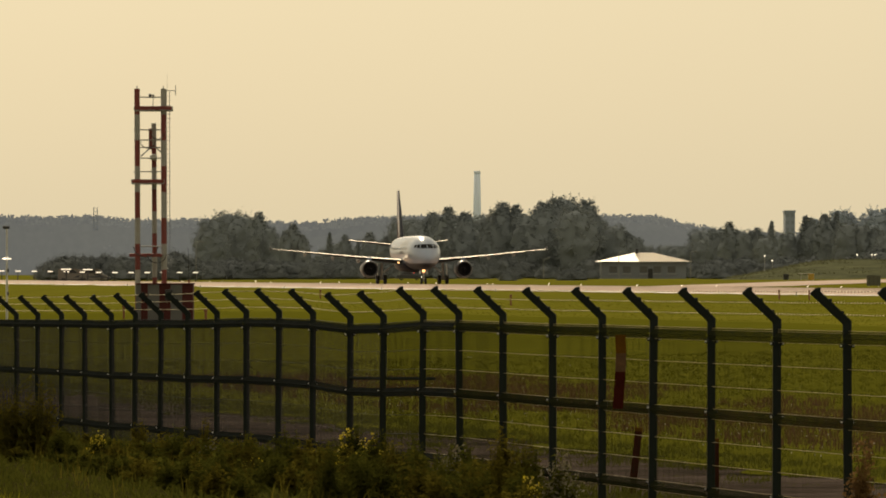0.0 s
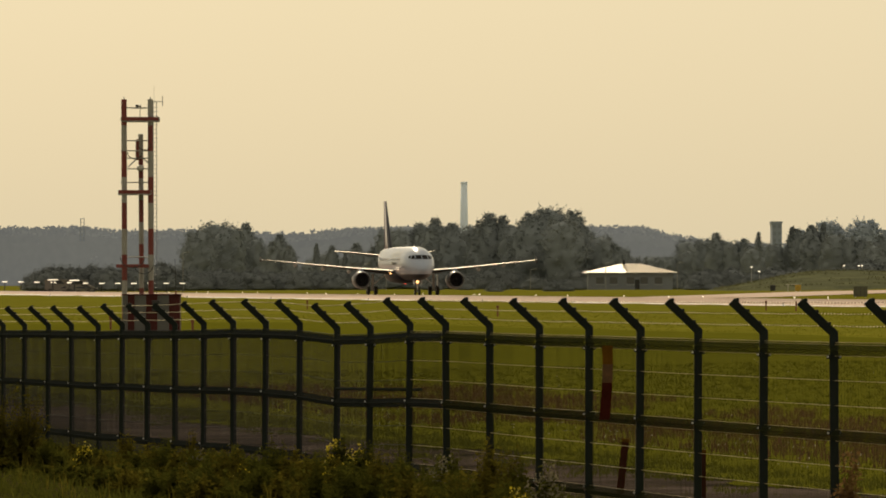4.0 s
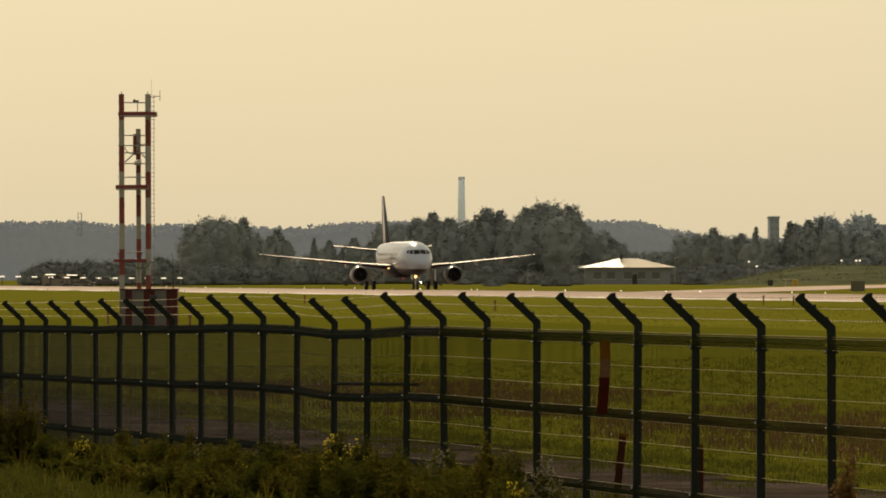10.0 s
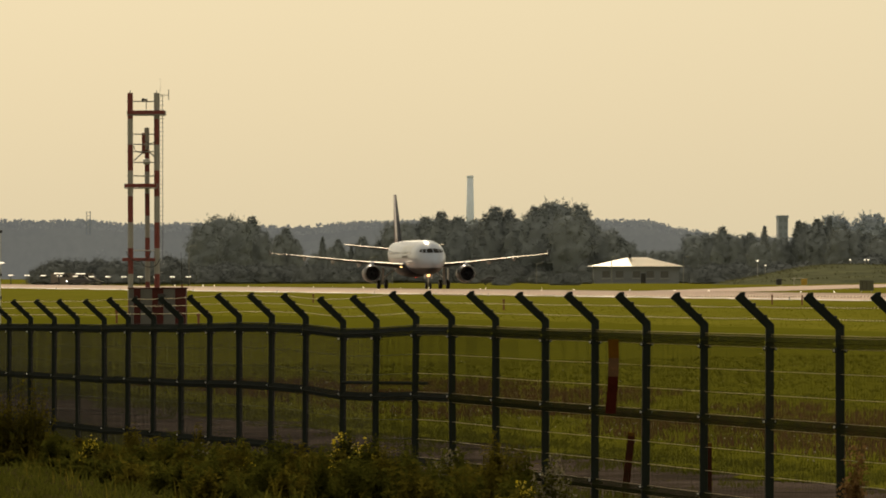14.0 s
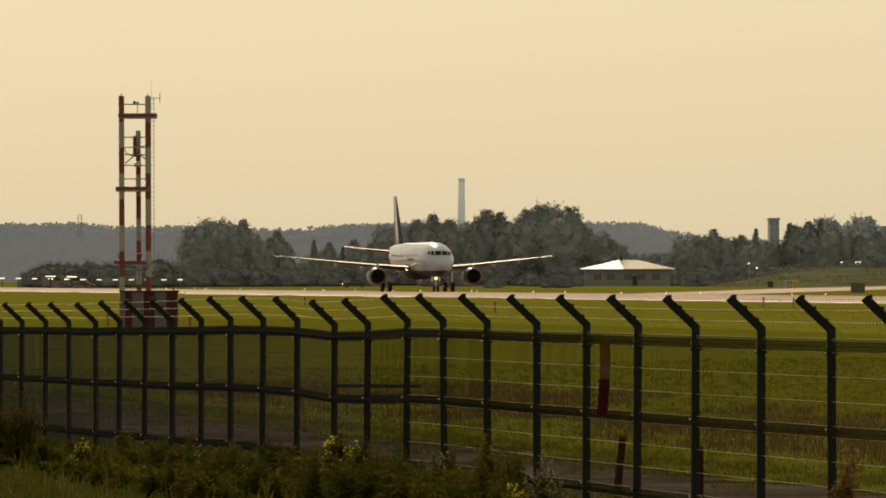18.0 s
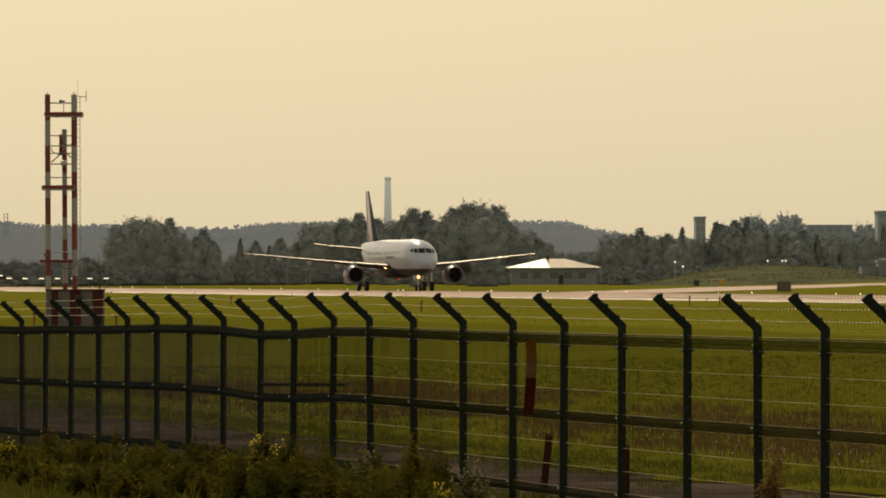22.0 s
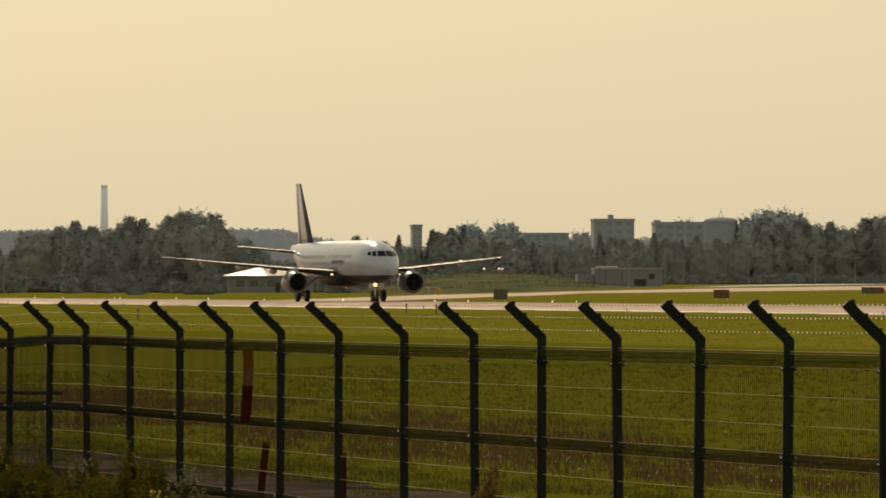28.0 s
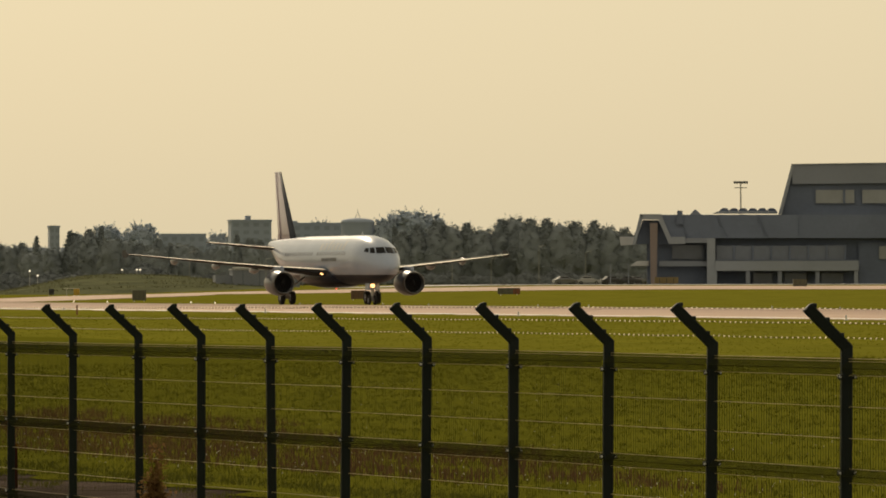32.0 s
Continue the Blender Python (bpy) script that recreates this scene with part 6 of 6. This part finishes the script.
    for py, w in ((318.5, 13), (329.5, 11)):
        bm = bmesh.new()
        box(bm, (0, 0, zz(py)), (2 * w * kk, 0.5, 0.16), 0, 0.03)
        part("crossarm", bm, M_STEEL, fl)
    for i in range(6):
        bm = bmesh.new()
        box(bm, ((i - 2.5) * 4.4 * kk, -0.2, zz(320.5)), (0.28, 0.3, 0.32), 0.3, 0.04)
        part("floodlight", bm, M_DARK, fl)


terminal()


# ---------------------------------------------------------------- fence oddments
def boards():
    x, y = fence_at(22.96)
    x, y = at(22.96, y - 0.6)
    k = y / 12500
    p = thing("marker_board", pose(x, y, up(-19.56, y)), "bent red and white marker board hung on the fence", "board")
    h = 131 * k
    rows = [(0.0, -0.026, 0.0), (0.25, -0.012, 0.01), (0.5, 0.0, 0.015), (0.75, 0.005, 0.01), (1.0, 0.0, 0.0)]
    w = 18.5 * k
    for i in range(4):
        bm = bmesh.new()
        rings = []
        for f, dx, dy in (rows[i], rows[i + 1]):
            z = f * h
            rings.append([Vector((dx - w / 2, dy, z)), Vector((dx + w / 2, dy, z)), Vector((dx + w / 2, dy + 0.02, z)), Vector((dx - w / 2, dy + 0.02, z))])
        loft(bm, rings)
        part("board", bm, (M_BOARD_RED, M_BOARD_RED, M_BOARD_PALE, M_BOARD_RUST)[i], p)
    for u, v, d, lean, hh in ((1103, 782, 75, -6, 1.05), (1239, 802, 66, 0, 0.8)):
        xx, yy = at((u - 784) / 12.5, d)
        z1 = up((498.5 - v) / 12.5, d)
        t = thing("red_stake", pose(xx, yy, z1, 0, lean * -1.0, 0), "weathered red wooden stake behind the fence", "stake", "red stakes by the track")
        w = 13 * d / 12500
        bm = bmesh.new()
        box(bm, (0, 0, -0.5), (w, 0.05, 1.0), 0, 0.008)
        part("stake", bm, M_BOARD_RED, t)
        bm = bmesh.new()
        box(bm, (0, 0, 0.015), (w * 1.05, 0.06, 0.04), 0, 0.006)
        part("cap", bm, M_BOARD_RUST, t)


M_BOARD_RED = mat("faded_red_board", (0.055, 0.012, 0.008), 0.9, vary=0.45, scale=6, fine=40, bump=0.2, spec=0.0)
M_BOARD_RUST = mat("rusty_board", (0.13, 0.058, 0.008), 0.9, vary=0.5, scale=6, fine=40, bump=0.2, spec=0.0)
M_BOARD_PALE = mat("stained_white_board", (0.115, 0.050, 0.014), 0.8, vary=0.6, scale=8, fine=40, bump=0.2)
boards()


# ---------------------------------------------------------------- grass and weeds
def blades(name, spots, hmin, hmax, width, material, label, rng, per=4, lean=0.35, base=-0.03):
    """Many single blades standing at the spots, as one object."""
    n = len(spots) * per
    P = np.repeat(np.array(spots, dtype=float), per, axis=0)
    P[:, :2] += rng.normal(0, 0.05, (n, 2))
    h = rng.uniform(hmin, hmax, n)
    a = rng.uniform(0, 2 * math.pi, n)
    L = rng.normal(0, lean, (n, 2)) * h[:, None]
    wx, wy = np.cos(a) * width, np.sin(a) * width
    V = np.zeros((n, 5, 3))
    V[:, 0] = P + np.stack([-wx, -wy, np.full(n, base)], 1)
    V[:, 1] = P + np.stack([wx, wy, np.full(n, base)], 1)
    V[:, 2] = P + np.stack([L[:, 0] * 0.35 + wx * 0.75, L[:, 1] * 0.35 + wy * 0.75, h * 0.6], 1)
    V[:, 3] = P + np.stack([L[:, 0] * 0.35 - wx * 0.75, L[:, 1] * 0.35 - wy * 0.75, h * 0.6], 1)
    V[:, 4] = P + np.stack([L[:, 0], L[:, 1], h], 1)
    first = np.arange(n)[:, None] * 5
    me = bpy.data.meshes.new(name)
    loops = np.concatenate([first + np.array([[0, 1, 2, 3]]), first + np.array([[3, 2, 4]])], axis=1).ravel()
    me.vertices.add(n * 5)
    me.vertices.foreach_set("co", V.ravel())
    me.loops.add(n * 7)
    me.loops.foreach_set("vertex_index", loops.astype(np.int32))
    me.polygons.add(n * 2)
    st = (np.arange(n)[:, None] * 7 + np.array([[0, 4]])).ravel()
    me.polygons.foreach_set("loop_start", st.astype(np.int32))
    me.materials.append(material)
    me.update(calc_edges=True)
    me.validate()
    return tagged(new(name, me), label, "grass", kind="stuff")


def scatter(count, s0, s1, q0, q1, rng, keep=None):
    out = []
    S, Q = rng.uniform(s0, s1, count), rng.uniform(q0, q1, count)
    for s, q in zip(S, Q):
        x, y = rwy(s, q)
        b = x / y if y > 5 else 9
        if -0.07 < b < 0.172 and (keep is None or keep(x, y, s, q)):
            out.append((x, y, ground_z(x, y)))
    return out


M_BUSHLEAF = mat("bush_leaf", (0.145, 0.120, 0.016), 0.9, color2=(0.048, 0.046, 0.008), scale=1.5, fine=8, island=True, translucent=0.5, spec=0.0)


def build_grass():
    rng = np.random.default_rng(3)
    # meadow behind the track
    near = [(x, y, z + 0.05) for x, y, z in scatter(42000, 560, 745, 84, 137.4, rng)]
    blades("meadow_grass", near, 0.02, 0.085, 0.005, M_SHADE_BLADE, "rough green meadow grass inside the fence", rng, 7, 0.8)
    far = scatter(30000, 300, 640, 30, 118, rng)
    blades("meadow_grass", far, 0.02, 0.06, 0.014, M_BLADE, "short green airfield grass before the runway", rng, 3, 0.8)
    tuft = scatter(2600, 560, 745, 104, 137, rng, lambda x, y, s, q: noise.noise((x * 0.5, y * 0.2, 5.0)) > 0.12)
    blades("meadow_tufts", tuft, 0.08, 0.2, 0.006, M_SHADE_BLADE, "taller uncut tufts in the meadow", rng, 5, 0.3)
    rust = [(x, y, z + 0.05) for x, y, z in scatter(20000, 590, 745, 125.4, 134.9, rng, lambda x, y, s, q: noise.noise((x * 0.35, y * 0.14, 2.0)) > -0.2 + 0.3 * (q < 127.5) + 0.5 * ease(0.09, 0.13, x / y))]
    blades("dry_grass", rust, 0.05, 0.20, 0.006, M_STRAW, "reddish dry seed grass beside the track", rng, 3, 0.3)
    verge = scatter(7000, 590, 745, 142.0, 145.3, rng)
    blades("verge_grass", verge, 0.08, 0.26, 0.007, M_WEED, "uncut grass along the foot of the fence", rng, 4)
    front = scatter(9000, 560, 745, 148.8, 151.0, rng)
    rough = scatter(9000, 560, 745, 145.0, 149.2, rng)
    blades("verge_weeds", rough, 0.06, 0.17, 0.012, M_WEED, "dark rough weeds outside the fence", rng, 4, 0.6)
    blades("verge_grass", front, 0.06, 0.18, 0.007, M_BLADE, "sunlit rough grass outside the fence", rng, 4)
    stones = scatter(14000, 590, 745, 137.7, 142.2, rng)
    blades("track_gravel", stones, 0.008, 0.035, 0.03, M_STONE, "loose stones and clods on the perimeter track", rng, 1, 0.9, -0.01)
    mid = scatter(9000, 590, 745, 138.0, 142.2, rng, lambda x, y, s, q: noise.noise((x * 0.9, y * 0.3, 4.0)) > 0.22)
    blades("track_grass", mid, 0.02, 0.07, 0.006, M_SHADE_BLADE, "thin grass growing in patches on the track", rng, 4)
    edge = scatter(14000, 590, 745, 136.6, 139.6, rng, lambda x, y, s, q: q < 138.4 + 2.6 * noise.noise((x * 0.8, y * 0.3, 9.0))) + scatter(4000, 590, 745, 141.7, 142.8, rng)
    blades("track_grass", edge, 0.04, 0.16, 0.007, M_WEED, "ragged grass along the edges of the track", rng, 4, 0.5)
    tall = scatter(420, 560, 745, 145.0, 147.4, rng)
    blades("verge_stems", tall, 0.18, 0.42, 0.005, M_BUSHLEAF, "tall yellow-green stems at the fence", rng, 3, 0.22)
    bloom = scatter(900, 560, 745, 112, 137, rng) + scatter(1100, 590, 745, 131, 137, rng)
    blades("meadow_flowers", [(x, y, z + 0.18) for x, y, z in bloom], 0.010, 0.022, 0.008, M_DAISY, "small white flowers scattered in the meadow", rng, 1, 0.2, -0.004)


build_grass()


def build_mound_tufts():
    """Rough herbage that breaks the mound's smooth back."""
    rng = np.random.default_rng(9)
    spots = []
    for x, y, z in mound_spots:
        for _ in range(5):
            dx, dy = rng.uniform(-0.6, 0.6), rng.uniform(-5, 5)
            if z > ground_z(x, y) + 0.15 and noise.noise((x * 0.15, y * 0.05, 6.0)) > -0.25:
                spots.append((x + dx, y + dy, z - 0.12))
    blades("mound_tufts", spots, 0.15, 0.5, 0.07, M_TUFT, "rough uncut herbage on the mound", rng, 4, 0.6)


build_mound_tufts()


def weed(u, v_top, d, spread, stems, leaf, seed, bloom=None, label="", name="weed", droop=0.25, flowers=0.75):
    """A bushy plant: stems that fork, narrow leaves, and heads of blossom."""
    rng = random.Random(seed)
    x, y = at(u, d)
    g = ground_z(x, y)
    h = up(v_top, d) - g
    t = thing(name, pose(x, y, g - 0.02), label, "plant", "weeds along the fence")
    bm = bmesh.new()
    lv, lf, bv, bf = [], [], [], []
    for i in range(stems):
        a = rng.uniform(0, 2 * math.pi)
        reach = spread * rng.uniform(0.1, 1.0)
        hh = h * rng.uniform(0.55, 1.0) * (1 - 0.35 * (reach / spread) ** 2)
        p0 = Vector((math.cos(a) * reach * 0.35, math.sin(a) * reach * 0.35, 0))
        p2 = Vector((math.cos(a) * reach, math.sin(a) * reach, hh))
        p1 = p0.lerp(p2, 0.5) + Vector((0, 0, hh * 0.12))
        r = 0.006
        rod(bm, p0, p1, r, r * 0.7, 5)
        rod(bm, p1, p2, r * 0.7, r * 0.3, 5)
        for k in range(22):
            f = rng.uniform(0.12, 1.0)
            c = p0.lerp(p1, f * 2) if f < 0.5 else p1.lerp(p2, f * 2 - 1)
            d1 = Vector((rng.gauss(0, 1), rng.gauss(0, 1), rng.uniform(-droop, 0.8))).normalized()
            s = rng.uniform(0.05, 0.12) * (1.15 - 0.5 * f)
            w = d1.cross(Vector((0, 0, 1))).normalized() * s * rng.uniform(0.16, 0.34)
            n0 = len(lv)
            lv += [c, c + d1 * s * 0.5 + w, c + d1 * s + Vector((0, 0, -s * 0.2)), c + d1 * s * 0.5 - w]
            lf.append((n0, n0 + 1, n0 + 2, n0 + 3))
        if bloom and rng.random() < flowers:
            for k in range(18):
                c = p2 + Vector((rng.gauss(0, 0.035), rng.gauss(0, 0.035), rng.uniform(-0.16, 0.05)))
                s = rng.uniform(0.008, 0.02)
                d1 = Vector((rng.gauss(0, 1), rng.gauss(0, 1), rng.gauss(0, 1))).normalized()
                w = d1.orthogonal().normalized()
                n0 = len(bv)
                bv += [c - d1 * s, c + w * s, c + d1 * s, c - w * s]
                bf.append((n0, n0 + 1, n0 + 2, n0 + 3))
    tagged(part("stalk", bm, leaf, t), kind="stuff")
    raw("foliage", lv, lf, leaf, t)
    if bv:
        raw("blossom", bv, bf, bloom, t)


def build_weeds():
    rng = random.Random(21)
    weed(-59.68, -13.80, 93, 0.44, 64, M_BUSHLEAF, 1, None, "tall dense weed bush beside the fence")
    weed(-63.40, -14.30, 93, 0.40, 60, M_BUSHLEAF, 2, None, "tall dense weed bush beside the fence")
    weed(-56.72, -21.72, 91, 0.25, 30, M_WEED, 3, None, "low weed clump beside the fence")
    weed(-14.52, -21.30, 74, 0.26, 90, M_WEED, 4, M_YELLOW, "leafy weed with yellow blossom at the fence", flowers=0.12)
    weed(-11.12, -22.00, 73, 0.30, 100, M_WEED, 5, M_YELLOW, "leafy weed with yellow blossom at the fence", flowers=0.04)
    weed(-18.80, -23.60, 75, 0.24, 60, M_BUSHLEAF, 14, None, "leafy weed at the foot of the fence")
    weed(-6.20, -24.20, 72, 0.26, 70, M_WEED, 15, None, "leafy weed at the foot of the fence")
    weed(-17.52, -24.12, 76, 0.2, 26, M_WEED, 6, None, "leafy weed at the foot of the fence")
    weed(-35.12, -23.48, 84, 0.2, 24, M_WEED, 7, M_WHITE_BLOOM, "weed with pale umbels at the foot of the fence")
    weed(-1.12, -23.32, 70, 0.16, 14, M_WEED, 8, M_WHITE_BLOOM, "thin weed with pale umbels at the fence")
    weed(13.68, -25.08, 63, 0.16, 16, M_WEED, 9, M_WHITE_BLOOM, "thin weed with pale umbels at the fence")
    weed(15.28, -26.52, 63, 0.2, 18, M_WEED, 10, M_WHITE_BLOOM, "thin weed with pale umbels at the fence")
    weed(57.52, -23.32, 53, 0.12, 28, M_DOCK, 12, M_DOCK, "dry reddish dock with seed heads", "dock_plant")
    weed(56.48, -25.32, 53, 0.10, 16, M_DOCK, 13, M_DOCK, "dry reddish dock with seed heads", "dock_plant")
    for i in range(180):
        u = 40 + i * 4.9 + rng.uniform(-6, 6)
        x, yf = fence_at((u - 784) / 12.5)
        back = i % 2 == 0
        d = yf - (rng.uniform(1.5, 5.0) if back else rng.uniform(6.0, 12.0))
        v = (796 if back else 810) + rng.triangular(-66, 40, 6) + (u / 900) * 24
        weed((u - 784) / 12.5, (498.5 - v) / 12.5, d, rng.uniform(0.14, 0.26), rng.randint(14, 24), M_WEED if rng.random() < 0.7 else M_BUSHLEAF, 100 + i,
             M_YELLOW if rng.random() < 0.03 else None, "tangled green weed at the foot of the fence", flowers=0.15)
    for i in range(64):
        u = -25 + i * 6.6 + rng.uniform(-6, 6)
        x, yf = fence_at((u - 784) / 12.5)
        d = yf - rng.uniform(2.0, 10.0)
        v = 804 + rng.triangular(-46, 36, 8) + (u / 420) * 8
        weed((u - 784) / 12.5, (498.5 - v) / 12.5, d, rng.uniform(0.16, 0.28), rng.randint(16, 26), M_WEED if rng.random() < 0.7 else M_BUSHLEAF, 600 + i,
             None, "tangled green weed at the foot of the fence")
    for i in range(84):
        u = -60 + i * 5.7 + rng.uniform(-6, 6)
        x, yf = fence_at((u - 784) / 12.5)
        d = yf - rng.uniform(11.0, 19.0)
        v = 822 + rng.uniform(-18, 24) + (u / 420) * 10
        weed((u - 784) / 12.5, (498.5 - v) / 12.5, d, rng.uniform(0.12, 0.22), rng.randint(12, 20), M_WEED if rng.random() < 0.75 else M_BUSHLEAF, 400 + i,
             None, "low dark weed on the verge before the fence")


build_weeds()


# ---------------------------------------------------------------- what moves
def roll_rows():
    """Distance rolled by the airliner at even steps of a thirtieth of a second, not faster than the eye can follow."""
    rows, angle = [], 0.0
    ts, xs, ys = [r[0] for r in TAXI], [r[1] for r in TAXI], [r[2] for r in TAXI]
    dist = [0.0]
    for i in range(1, len(ts)):
        dist.append(dist[-1] + math.hypot(xs[i] - xs[i - 1], ys[i] - ys[i - 1]))
    last = 0.0
    for f in range(0, 32 * FPS + 1, 1):
        t = f / FPS
        s = float(np.interp(t, ts, dist))
        rows.append((t, s - last))
        last = s
    return rows


def motions():
    walk(airliner, [(t, pose(x, y, 0.03, 0, 0, 180 + h)) for t, x, y, h in TAXI])
    steps = roll_rows()
    for wheel in airliner_wheels:
        r = wheel.location.z
        loc = wheel.location.copy()
        angle, rows = 0.0, []
        for t, ds in steps:
            angle -= min(ds / r, radians(80))
            rows.append((t, Matrix.Translation(loc) @ Matrix.Rotation(angle, 4, "X")))
        walk(wheel, rows)
    for car, stops, d in movers:
        leaving = stops[-1][1] < stops[0][1]
        walk(car, [(t, pose(u * d / 1000, d, -0.02, 0, 0, 180 if leaving else 0)) for t, u in stops])


motions()
